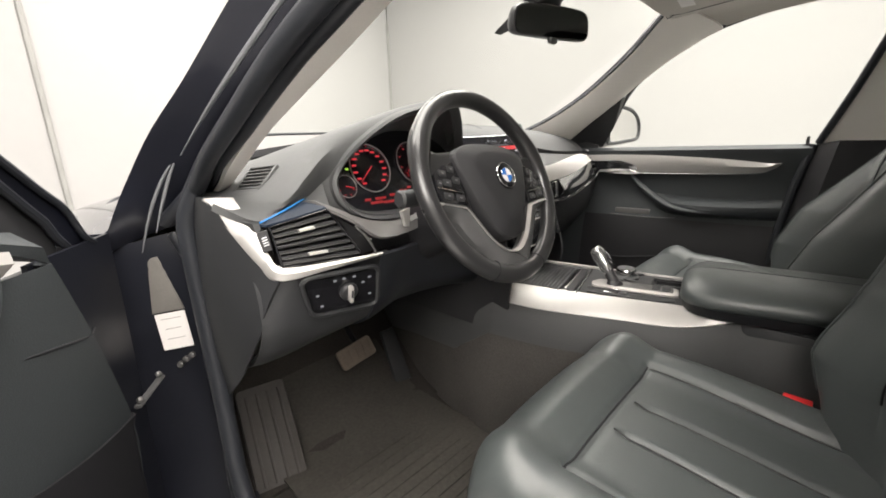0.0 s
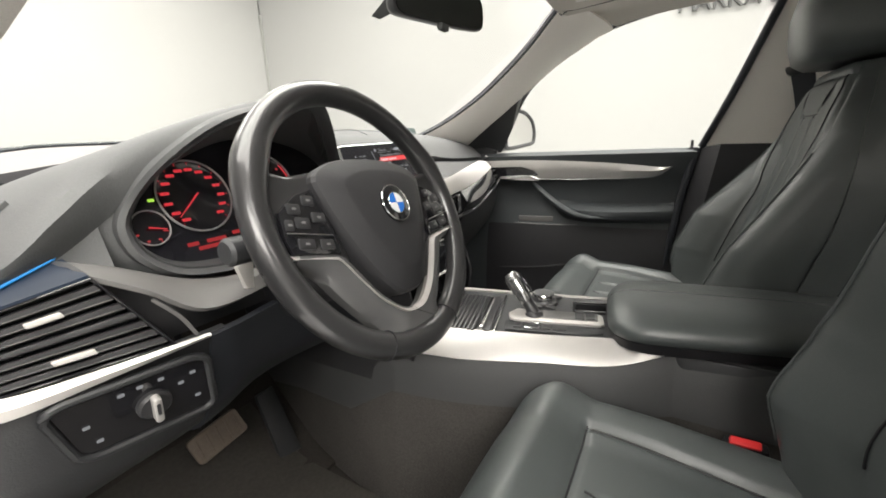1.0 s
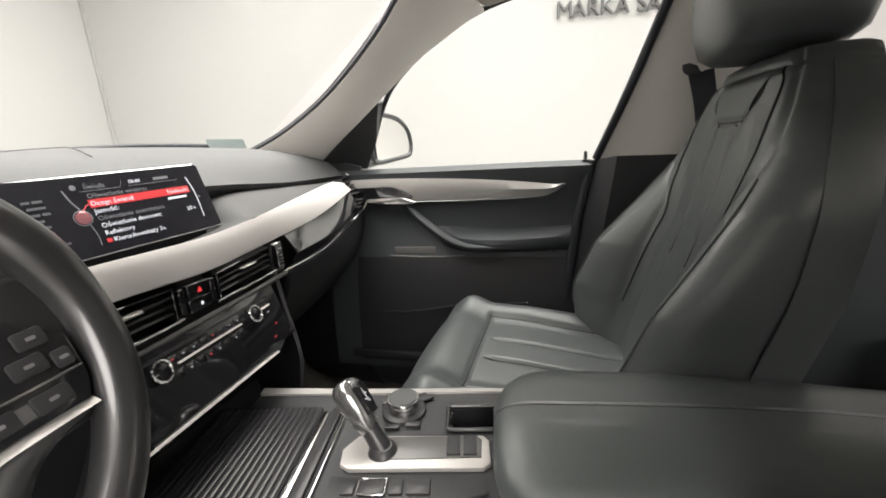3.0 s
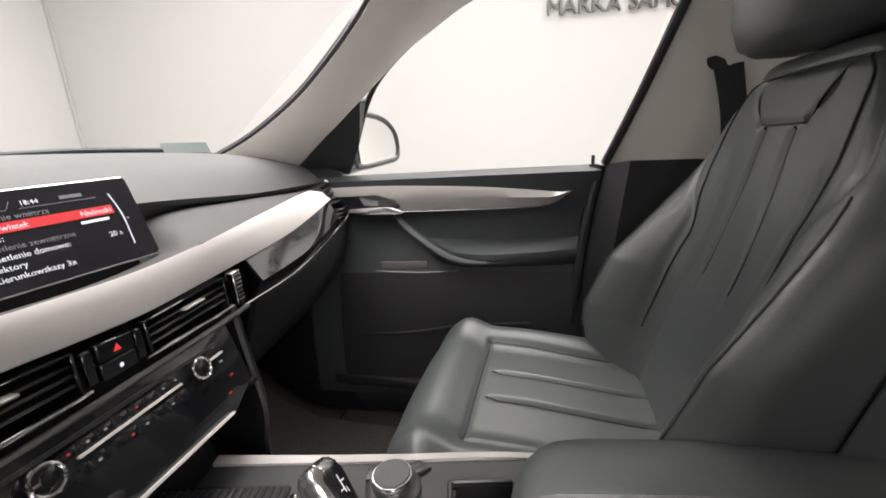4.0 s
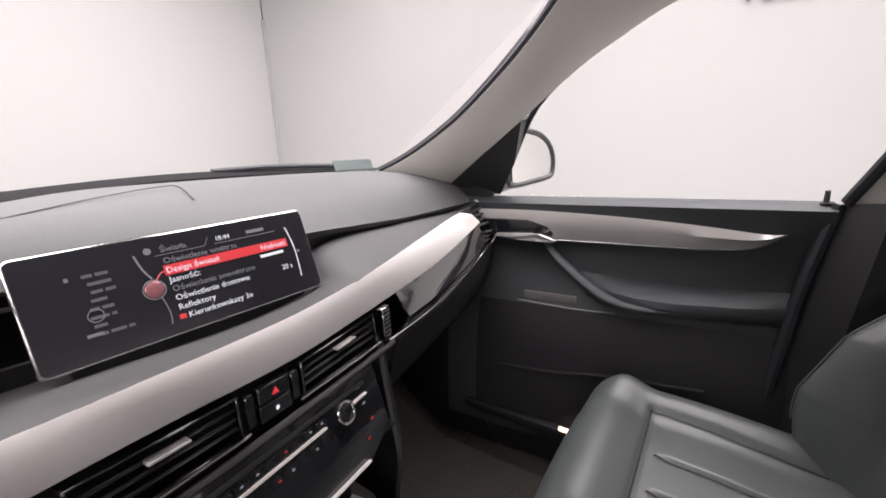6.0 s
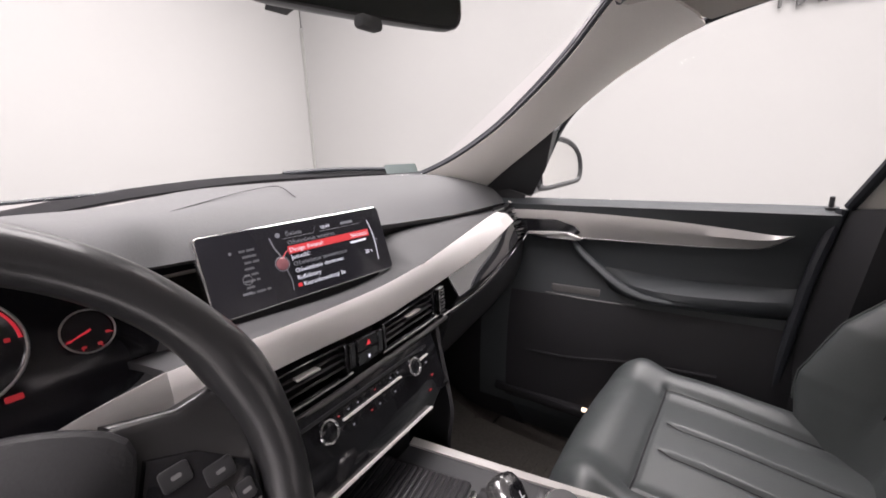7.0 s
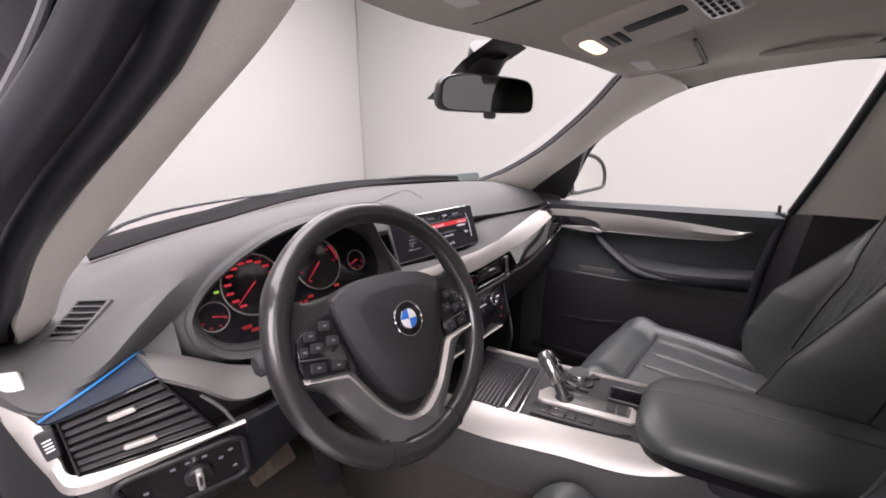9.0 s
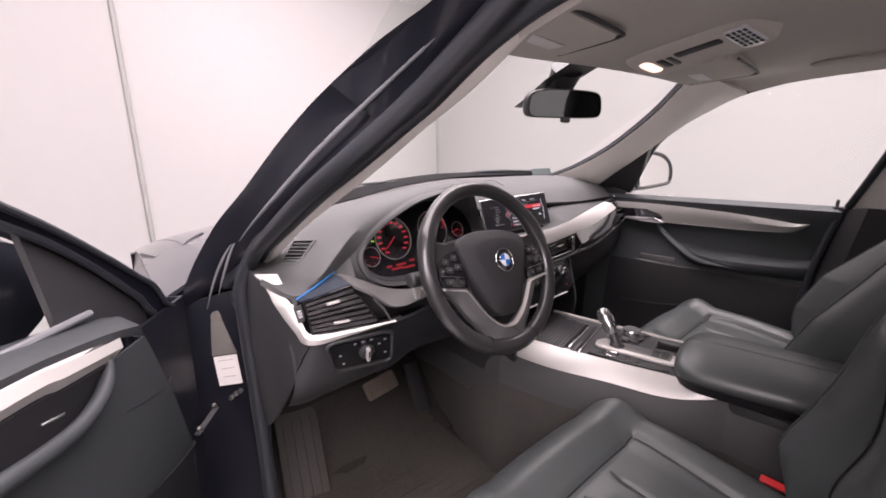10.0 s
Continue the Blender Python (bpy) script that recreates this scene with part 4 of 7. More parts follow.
def arm_section(y, x0, x1, z0, z1):
    pts = []
    for u, w in ((0.03, 0), (0.002, 0.12), (-0.006, 0.26), (0.008, 0.42), (0.040, 0.57), (0.09, 0.70), (0.16, 0.81), (0.25, 0.90), (0.35, 0.96), (0.45, 0.99), (0.535, 0.998), (0.553, 0.90), (0.571, 0.997), (0.66, 1.0), (0.76, 0.985), (0.86, 0.94), (0.94, 0.82), (0.985, 0.6), (1.0, 0.25), (0.98, 0)):
        pts.append(V(x0 + u * (x1 - x0), y + 0.012 * u, z0 + w * (z1 - z0)))
    return pts


ARM_Y = [-0.760, -0.600, -0.50, -0.45, -0.375, -0.30, -0.270, -0.252, -0.239, -0.230, -0.225]
ARM_L = [0.020, 0.005, -0.015, -0.028, -0.046, -0.062, -0.060, -0.050, -0.034, -0.012, 0.014]
ARM_R = [0.205, 0.205, 0.200, 0.196, 0.188, 0.176, 0.166, 0.152, 0.134, 0.112, 0.090]
secs = []
for k, (y, x0, x1) in enumerate(reversed(list(zip(ARM_Y, ARM_L, ARM_R)))):
    f = (0.50, 0.72, 0.86, 0.94, 0.985)[k] if k < 5 else 1.0
    secs.append(arm_section(y, x0, x1, 0.806 + (1 - f) * 0.012, 0.812 + 0.052 * f))
part("cushion", grid(secs, True, True), LEATHER, armrest, "black leather pad")
part("seam", tube([q[11] + V(0, 0, 0.0016) for q in secs[1:]], 0.0024, 6), DARK, armrest, "dark seam line")
low_secs = []
for y, x0, x1 in reversed(list(zip(ARM_Y, ARM_L, ARM_R))):
    low_secs.append([V(x0 + 0.004, y, 0.807), V(x1 - 0.004, y + 0.012, 0.807), V(x1 - 0.010, y + 0.010, 0.786), V(x0 + 0.012, y - 0.004, 0.786)])
part("base", grid(low_secs, True, True), DARK, armrest, "black plastic base")

# ---- steering wheel ----
wheel = thing("steering_wheel", (-0.375, 0.02, 1.075), "black leather three-spoke steering wheel with silver spoke trim", "steering wheel")
WC, WN = V(-0.377, 0.019, 1.076), V(0.005, 0.910, -0.414).normalized()
WM = basis(WC, (1, -0.005, 0), -WN) @ pose(0, 0, 0, 0, 0, -5)


def on_wheel(x, y, z=0.0):
    return WM @ V(x, y, z)


RING = 0.1705
ANG = np.linspace(0, 2 * math.pi, 129)[:-1]
rim_path = [on_wheel(RING * math.cos(a), RING * math.sin(a)) for a in ANG]


def round_gap(a, c):
    return abs((a - c + math.pi) % (2 * math.pi) - math.pi)


rim_r = []
for a in ANG:
    g = sum(math.exp(-(round_gap(a, c) / 0.17) ** 2) for c in (radians(24), radians(156)))
    rim_r.append(0.0160 + 0.0026 * g + 0.0012 * math.exp(-(round_gap(a, radians(270)) / 0.4) ** 2))
part("rim", tube(rim_path, rim_r, 18, True), RIM, wheel, "black leather rim with worn sheen")
for c in (248, 292):
    a = radians(c)
    ring = [on_wheel((RING + 0.0174 * math.cos(b)) * math.cos(a), (RING + 0.0174 * math.cos(b)) * math.sin(a), 0.0174 * math.sin(b)) for b in np.linspace(0, 2 * math.pi, 21)[:-1]]
    part("rim_joint", tube(ring, 0.0009, 6, True), DARK, wheel, "stitched joint of the rim leather")
# airbag cover: a shield with a sloping shoulder round a raised middle
hub = [(-0.096, 0.050), (-0.070, 0.066), (-0.03, 0.073), (0.03, 0.073), (0.070, 0.066), (0.096, 0.050), (0.094, 0.024), (0.078, -0.022), (0.056, -0.066), (0.034, -0.096), (0.016, -0.108), (-0.016, -0.108), (-0.034, -0.096), (-0.056, -0.066), (-0.078, -0.022), (-0.094, 0.024)]
hubline = [(p.x, p.y) for p in cr([(a, b, 0) for a, b in hub], 3, True)]
rows = []
for s, z in ((0.97, -0.04), (1.0, 0.0), (0.992, 0.010), (0.965, 0.015), (0.72, 0.0285), (0.68, 0.0298), (0.5, 0.032), (0.2, 0.0335), (0.02, 0.0335)):
    rows.append([on_wheel(x * s, (y + 0.005) * s - 0.005, z) for x, y in hubline])
part("airbag_cover", grid(rows, True, True), HUB, wheel, "black airbag cover with a raised middle", 20)


def band(points, z_in, z_out, wide, back):
    """A sloping bright band along a line in the wheel's plane, wide to its outer side."""
    pts = cr([(x, y, 0) for x, y in points], 6)
    a, b, c, d = [], [], [], []
    for k, p in enumerate(pts):
        t = (pts[min(k + 1, len(pts) - 1)] - pts[max(k - 1, 0)]).normalized()
        o = V(t.y, -t.x, 0)
        if o.dot(p) < 0:
            o = -o
        q = p + o * wide
        a.append(on_wheel(p.x, p.y, z_in - back))
        b.append(on_wheel(p.x, p.y, z_in))
        c.append(on_wheel(q.x, q.y, z_out))
        d.append(on_wheel(q.x, q.y, z_out - back))
    return thick(grid([a, b, c, d]), 0.0008)


for sg in (-1, 1):
    so = [(sg * 0.088, 0.060), (sg * 0.120, 0.056), (sg * 0.160, 0.066), (sg * 0.170, 0.02), (sg * 0.168, -0.028), (sg * 0.150, -0.046), (sg * 0.10, -0.056), (sg * 0.07, -0.05)][::sg]
    part("spoke", plate(so, 0.022, WM @ Matrix.Translation((0, 0, -0.020)), 0.008, 3), RIM, wheel, "black spoke")
    # switch pad with its keys
    pad = part("switch_pad", plate([(sg * 0.100, 0.036), (sg * 0.124, 0.030), (sg * 0.150, 0.012), (sg * 0.153, -0.018), (sg * 0.148, -0.034), (sg * 0.088, -0.042), (sg * 0.086, -0.012)][::sg], 0.008, WM @ Matrix.Translation((0, 0, 0.001)), 0.0025), PIANO, wheel, "glossy black switch pad")
    part("line", tube([on_wheel(sg * 0.094, -0.020, 0.0102), on_wheel(sg * 0.150, -0.011, 0.0102)], 0.0010, 6), CHROME, pad, "thin silver line")
    for kx, ky, kw in ((0.111, 0.022, 0.015), (0.132, 0.014, 0.016), (0.104, 0.002, 0.017), (0.126, -0.002, 0.018), (0.143, -0.003, 0.010), (0.104, -0.029, 0.018), (0.130, -0.025, 0.020)):
        part("key", plate(rrect(kw, 0.012, 0.002, 2), 0.003, WM @ Matrix.Translation((sg * kx, ky, 0.0078)) @ pose(0, 0, 0, 0, 0, sg * 9), 0.001), SATIN, pad)
        part("symbol", plate(rrect(0.005, 0.0024, 0.0008, 2), 0.0005, WM @ Matrix.Translation((sg * kx, ky, 0.0110)) @ pose(0, 0, 0, 0, 0, sg * 9)), GREY, pad)
    # lower leg, with its bright band round the airbag cover
    leg = cr([(sg * 0.150, -0.042, 0), (sg * 0.120, -0.056, 0), (sg * 0.098, -0.088, 0), (sg * 0.072, -0.122, 0), (sg * 0.058, -0.142, 0), (sg * 0.060, -0.168, 0)], 4)
    inner = cr([(sg * 0.140, -0.036, 0), (sg * 0.092, -0.044, 0), (sg * 0.076, -0.062, 0), (sg * 0.050, -0.100, 0), (sg * 0.022, -0.124, 0), (0, -0.130, 0)], 4)
    lrows = [[on_wheel(p.x, p.y, -0.016) for p in leg], [on_wheel(p.x, p.y, -0.004) for p in leg], [on_wheel(*((a * 0.8 + b * 0.2).xy), 0.004) for a, b in zip(leg, inner)], [on_wheel(*((a * 0.45 + b * 0.55).xy), 0.0075) for a, b in zip(leg, inner)], [on_wheel(p.x, p.y, 0.004) for p in inner], [on_wheel(p.x, p.y, -0.012) for p in inner]]
    part("lower_spoke", thick(grid(lrows), 0.002), SILVER, wheel, "satin dark grey lower spoke")
    part("spoke_trim", band([(sg * 0.150, -0.033), (sg * 0.102, -0.041), (sg * 0.088, -0.047), (sg * 0.070, -0.073), (sg * 0.047, -0.103), (sg * 0.020, -0.124), (sg * 0.0, -0.128)], 0.005, 0.0105, 0.0055, 0.006), ALU, wheel, "bright silver spoke trim")
part("lower_plate", plate([(-0.060, -0.165), (0.060, -0.165), (0.052, -0.140), (0.024, -0.128), (-0.024, -0.128), (-0.052, -0.140)], 0.018, WM @ Matrix.Translation((0, 0, -0.014)), 0.006, 3), SILVER, wheel, "satin dark grey lower plate")
EM = WM @ Matrix.Translation((0.0, 0.002, 0.0335))
badge = part("emblem", lathe([(0.0245, 0), (0.0245, 0.0025), (0.0225, 0.0035), (0.0, 0.0035)], EM, 40), PIANO, wheel, "round badge with blue and white quarters")
part("ring", tube([EM @ V(0.0238 * math.cos(a), 0.0238 * math.sin(a), 0.0028) for a in np.linspace(0, 2 * math.pi, 41)[:-1]], 0.0011, 6, True), CHROME, badge)
part("ring", tube([EM @ V(0.0136 * math.cos(a), 0.0136 * math.sin(a), 0.0038) for a in np.linspace(0, 2 * math.pi, 41)[:-1]], 0.0006, 6, True), CHROME, badge)
for k in range(4):
    arc = [(0, 0)] + [(0.0132 * math.cos(a), 0.0132 * math.sin(a)) for a in np.linspace(math.pi / 2 * k, math.pi / 2 * (k + 1), 9)]
    part("quarter", plate(arc, 0.0010, EM @ Matrix.Translation((0, 0, 0.0036))), BLUE if k % 2 else ENAMEL, badge)

# column, stalks
column = thing("steering_column", (-0.375, 0.15, 1.0), "black plastic steering column cover", "steering column")
cs = []
for k, (t, rx, ry) in enumerate(((0.045, 0.050, 0.045), (0.07, 0.062, 0.055), (0.13, 0.068, 0.060), (0.24, 0.072, 0.062))):
    cs.append([WC + WN * t + V(0, 0, -0.012 - 0.02 * k * 0.3) + V(1, 0, 0) * (rx * math.cos(a)) + V(0, 0.41, 0.91) * (ry * math.sin(a)) for a in np.linspace(0, 2 * math.pi, 33)[:-1]])
part("cover", grid(cs, True, True), DARK, column)
stalk = thing("indicator_stalk", (-0.50, 0.07, 1.05), "black indicator stalk with a knurled end", "stalk")
part("arm", tube(cr([(-0.43, 0.085, 1.055), (-0.49, 0.078, 1.058), (-0.525, 0.078, 1.06)], 4), 0.011, 12, False, 1.2), DASH_LOW, stalk)
part("tip", lathe([(0.014, -0.024), (0.0155, -0.018), (0.0155, 0.010), (0.012, 0.014)], basis((-0.538, 0.080, 1.061), (0, 1, 0), (-1, 0.03, 0.02)), 20), DASH_LOW, stalk, "round grey stalk end")
for z in (1.068, 1.058):
    part("symbol", box((-0.515, 0.063, z), (0.010, 0.002, 0.004), 0.0006), ENAMEL, stalk)
part("lever", plate([(-0.012, 0.0), (0.012, 0.004), (0.004, -0.030), (-0.006, -0.028)], 0.006, basis((-0.512, 0.115, 1.035), (1, 0.1, 0), (-0.3, -0.9, 0.1)), 0.002), ALU, stalk, "silver column lever")
wiper = thing("wiper_stalk", (-0.25, 0.07, 1.05), "black wiper stalk with grey markings", "stalk")
part("arm", tube(cr([(-0.32, 0.085, 1.055), (-0.26, 0.080, 1.062), (-0.215, 0.078, 1.066)], 4), 0.012, 12, False, 1.2), SATIN, wiper)
for x in (-0.25, -0.235, -0.222):
    part("symbol", box((x, 0.066, 1.068), (0.007, 0.002, 0.006), 0.0006), ENAMEL, wiper)

# ---- instrument cluster ----
cluster = thing("instrument_cluster", (-0.39, 0.26, 1.02), "black instrument cluster with red lit round gauges", "instrument cluster")
GM = basis((-0.37, 0.277, 1.10), (1, 0.06, 0), (0, -0.94, 0.33))
lip = [(-0.568, 1.075), (-0.553, 1.105), (-0.519, 1.138), (-0.453, 1.170), (-0.373, 1.192), (-0.277, 1.188), (-0.20, 1.158), (-0.165, 1.11), (-0.168, 1.06), (-0.22, 1.02), (-0.37, 1.005), (-0.50, 1.010), (-0.553, 1.035)]
lip_c = V(-0.37, 0, 1.09)


HOOD_RIM = [(-0.568, 0.2425, 1.075), (-0.553, 0.246, 1.110), (-0.522, 0.215, 1.155), (-0.468, 0.180, 1.198), (-0.400, 0.164, 1.219), (-0.325, 0.164, 1.228), (-0.285, 0.182, 1.195), (-0.205, 0.246, 1.125), (-0.168, 0.237, 1.06), (-0.22, 0.2216, 1.02), (-0.37, 0.216, 1.005), (-0.50, 0.218, 1.01), (-0.553, 0.227, 1.035)]


def rim_ring(s, dy):
    """The hood's front rim, grown by s from its middle and shifted by dy."""
    return cr([(lip_c.x + (x - lip_c.x) * s, y + dy, lip_c.z + (z - lip_c.z) * s) for x, y, z in HOOD_RIM], 4, True)


def lip_ring(s, dy):
    return cr([(lip_c.x + (x - lip_c.x) * s, 0.252 + 0.38 * (z - 1.1) + dy, lip_c.z + (z - lip_c.z) * s) for x, z in lip], 4, True)


part("backing", plate([((p.x + 0.37) * 0.95, (p.z - 1.10) * 1.0) for p in lip_ring(1.0, 0)][::-1], 0.006, GM @ Matrix.Translation((0, 0, -0.012)), 0.001), LCD, cluster, "black gauge face")
part("bezel", thick(grid([rim_ring(1.05, 0.016), rim_ring(1.05, -0.004), rim_ring(1.02, -0.010), rim_ring(0.985, -0.004), rim_ring(0.965, 0.010)], True), 0.003), DASH, cluster, "grey bezel")
part("hood_lining", thick(grid([rim_ring(0.968, 0.008), [a * 0.5 + b * 0.5 for a, b in zip(rim_ring(0.965, 0.01), lip_ring(0.955, 0.010))], lip_ring(0.955, 0.015), lip_ring(0.93, 0.03), lip_ring(0.90, 0.05)], True), 0.003), DASH, cluster, "black hood lining")


def shell_ring(s, dy):
    return (rim_ring(s, dy)[34:] + rim_ring(s, dy)[:4])


part("surround", thick(grid([shell_ring(1.035, 0.006), shell_ring(1.10, 0.016), shell_ring(1.20, 0.045), shell_ring(1.30, 0.085)]), 0.003), DASH, cluster, "grey shell round the instruments")


def gauge(x, y, r, a0, a1, marks, needle, red_from=None):
    """A round gauge at x, y of the cluster's face: a ring, lit marks along its scale and a needle."""
    g = part("gauge", lathe([(r * 1.0, -0.008), (r * 1.0, -0.003), (r * 0.93, -0.005), (0.0, -0.005)], GM @ Matrix.Translation((x, y, 0)), 40), LCD, cluster, "round gauge with red lit marks")
    part("ring", tube([GM @ V(x + r * math.cos(a), y + r * math.sin(a), -0.001) for a in np.linspace(0, 2 * math.pi, 49)[:-1]], 0.0014 if r > 0.03 else 0.001, 6, True), ALU, g, "thin silver ring")
    wide, high = (0.0115, 0.0042) if marks > 8 else (0.0042, 0.0040) if r > 0.03 else (0.004, 0.0028)
    for k in range(marks):
        a = radians(a0 + (a1 - a0) * k / (marks - 1))
        part("mark", plate(rrect(wide, high, 0.001, 2), 0.0006, GM @ Matrix.Translation((x + 0.76 * r * math.cos(a), y + 0.76 * r * math.sin(a), -0.0045))), GLOW_RED if marks > 8 else GLOW_DIM, g)
        part("tick", plate(rrect(0.004, 0.0008, 0.0003, 2), 0.0006, GM @ Matrix.Translation((x + 0.94 * r * math.cos(a), y + 0.94 * r * math.sin(a), -0.0042)) @ pose(0, 0, 0, 0, 0, math.degrees(a))), GLOW_RED, g)
    if red_from is not None:
        aa = np.linspace(radians(red_from), radians(a1), 10)
        part("red_zone", tube([GM @ V(x + 0.93 * r * math.cos(a), y + 0.93 * r * math.sin(a), -0.003) for a in aa], 0.0013, 6), GLOW_RED, g)
    a = radians(needle)
    part("needle", tube([GM @ V(x - 0.1 * r * math.cos(a), y - 0.1 * r * math.sin(a), -0.001), GM @ V(x + 0.82 * r * math.cos(a), y + 0.82 * r * math.sin(a), -0.001)], [0.0013, 0.0006], 6), GLOW_RED, g, "red needle")
    return g


gauge(-0.092, 0.006, 0.052, 232, -45, 14, 220)
gauge(0.038, 0.012, 0.049, 232, 0, 7, 222, 40)
gauge(-0.165, -0.028, 0.023, 200, 340, 4, 345)
gauge(0.128, 0.000, 0.021, 200, 340, 4, 200)
for x, y, w in ((-0.085, -0.060, 0.030), (-0.098, -0.068, 0.034), (-0.062, -0.070, 0.036), (-0.120, -0.060, 0.016), (-0.02, -0.050, 0.012), (-0.006, -0.050, 0.008), (0.006, -0.044, 0.012), (0.068, -0.038, 0.012), (-0.05, -0.056, 0.016)):
    part("text_line", plate(rrect(w, 0.0055, 0.001, 2), 0.0006, GM @ Matrix.Translation((x, y, -0.0055))), GLOW_DIM, cluster, "dim red line of figures")
part("tell_tale", plate(rrect(0.008, 0.004, 0.001, 2), 0.0006, GM @ Matrix.Translation((-0.150, 0.008, -0.0055))), GLOW_GREEN, cluster, "small green light")

# ---- screen ----
screen = thing("display_screen", (0.01, 0.28, 1.06), "wide black dashboard display with a lit menu", "display")
DM = basis((0.011, 0.2825, 1.121), (0.272, -0.023, 0.008), (-0.08, -0.95, 0.30))
SW, SH = 0.268, 0.094
part("housing", plate(rrect(0.284, 0.109, 0.008), 0.012, DM @ Matrix.Translation((0, 0, -0.012)), 0.003), CHROME, screen, "thin silver frame")
part("glass", plate(rrect(0.279, 0.104, 0.006), 0.002, DM @ Matrix.Translation((0, 0, -0.0005))), LCD, screen, "black glossy display")
part("foot", plate(rrect(0.24, 0.05, 0.01), 0.04, DM @ Matrix.Translation((0, -0.05, -0.055))), DARK, screen)


def on_screen(u, v, z=0.0018):
    return DM @ Matrix.Translation(((u - 0.565) * SW, (0.5 - v) * SH, z))


def bar(u, v, w, h, material, name="bar", label=""):
    return part(name, plate([(0, -h / 2), (w, -h / 2), (w, h / 2), (0, h / 2)], 0.0003, on_screen(u, v)), material, screen, label, 0)


def words(text, u, v, size, material, end=False):
    cu = bpy.data.curves.new("words", "FONT")
    cu.body, cu.size, cu.extrude = text, size, 0.0001
    cu.align_x = "RIGHT" if end else "LEFT"
    cu.resolution_u = 2
    ob = bpy.data.objects.new("words", cu)
    scene.collection.objects.link(ob)
    bpy.context.view_layer.update()
    me = bpy.data.meshes.new_from_object(ob.evaluated_get(bpy.context.evaluated_depsgraph_get()))
    bpy.data.objects.remove(ob)
    bm = bmesh.new()
    bm.from_mesh(me)
    bpy.data.meshes.remove(me)
    bm.transform(on_screen(u, v, 0.0024) @ Matrix.Translation((0, -size * 0.35, 0)))
    return part("text_line", bm, material, screen, "", 0)


part("icon", lathe([(0.0035, 0), (0.0035, 0.0004), (0.0, 0.0005)], on_screen(0.42, 0.10), 20), GLOW_GREY, screen, "small round menu picture")
bar(0.455, 0.345, 0.139, 0.0108, GLOW_BAR, "highlight", "red highlighted menu row")
words("Światła", 0.46, 0.105, 0.0085, GLOW_GREY)
words("18:44", 0.665, 0.105, 0.0075, GLOW_WHITE)
bar(0.80, 0.105, 0.022, 0.004, GLOW_GREY)
part("line", tube([on_screen(0.44, 0.165) @ V(0, 0, 0), on_screen(0.62, 0.165) @ V(0, 0, 0), on_screen(0.64, 0.07) @ V(0, 0, 0)], 0.0003, 4), GLOW_GREY, screen)
part("line", tube([on_screen(0.66, 0.165) @ V(0, 0, 0), on_screen(0.93, 0.165) @ V(0, 0, 0)], 0.0003, 4), GLOW_GREY, screen)
words("Oświetlenie wnętrza", 0.46, 0.235, 0.0088, GLOW_GREY)
words("Design świateł:", 0.46, 0.345, 0.0088, GLOW_WHITE)
words("Niebieski", 0.965, 0.345, 0.0088, GLOW_WHITE, True)
words("Jasność:", 0.46, 0.455, 0.0088, GLOW_WHITE)
bar(0.83, 0.455, 0.030, 0.0035, GLOW_WHITE, "slider", "white brightness slider")
words("Oświetlenie zewnętrzne", 0.46, 0.56, 0.0088, GLOW_GREY)
words("Oświetlenie domowe:", 0.46, 0.665, 0.0088, GLOW_WHITE)
words("20 s", 0.965, 0.665, 0.0088, GLOW_WHITE, True)
words("Reflektory", 0.46, 0.775, 0.0088, GLOW_WHITE)
bar(0.455, 0.885, 0.006, 0.005, GLOW_BAR, "tick_box", "small red tick box")
words("Kierunkowskazy 3x", 0.485, 0.885, 0.0088, GLOW_WHITE)
part("line", tube(cr([on_screen(0.985, 0.14) @ V(0, 0, 0), on_screen(1.002, 0.45) @ V(0, 0, 0), on_screen(0.995, 0.85) @ V(0, 0, 0)], 6), 0.0007, 4), GLOW_WHITE, screen, "thin curved scroll line")
bar(1.012, 0.50, 0.003, 0.003, GLOW_GREY)
for k, runs in enumerate(((0.008, 0.010), (0.018,), (0.009, 0.008), (0.012,), (0.007, 0.009), (0.014, 0.004), (0.010,), (0.006, 0.012, 0.005))):
    u = 0.215 + 0.012 * math.sin(k * 0.9)
    for w in runs:
        bar(u, 0.22 + 0.084 * k, w, 0.0030, GLOW_FAINT, "text_bar")
        u += (w + 0.002) / SW
bar(0.17, 0.22, 0.003, 0.0035, GLOW_GREY)
bar(0.18, 0.80, 0.012, 0.003, GLOW_GREY)
part("dial", lathe([(0.0085, 0), (0.0085, 0.0012), (0.007, 0.002), (0.0, 0.0024)], on_screen(0.405, 0.52), 28), shader("rosy_menu_dial", (0.28, 0.12, 0.13), 0.2, metal=0.5, coat=0.5, stain=0.2, stain_size=200, emit=(0.6, 0.22, 0.25), power=0.10), screen, "small shiny menu dial picture")
part("dial_ring", tube([on_screen(0.405, 0.52, 0.002) @ V(0.0098 * math.cos(a), 0.0098 * math.sin(a), 0) for a in np.linspace(0, 2 * math.pi, 33)[:-1]], 0.0005, 4, True), GLOW_GREY, screen)
part("line", tube(cr([on_screen(0.375, 0.12) @ V(0, 0, 0), on_screen(0.388, 0.28) @ V(0, 0, 0), on_screen(0.408, 0.40) @ V(0, 0, 0)], 4), 0.0009, 4), GLOW_GREY, screen)
part("line", tube([on_screen(0.418, 0.43) @ V(0, 0, 0), on_screen(0.440, 0.36) @ V(0, 0, 0), on_screen(0.458, 0.345) @ V(0, 0, 0)], 0.0006, 4), GLOW_BAR, screen)
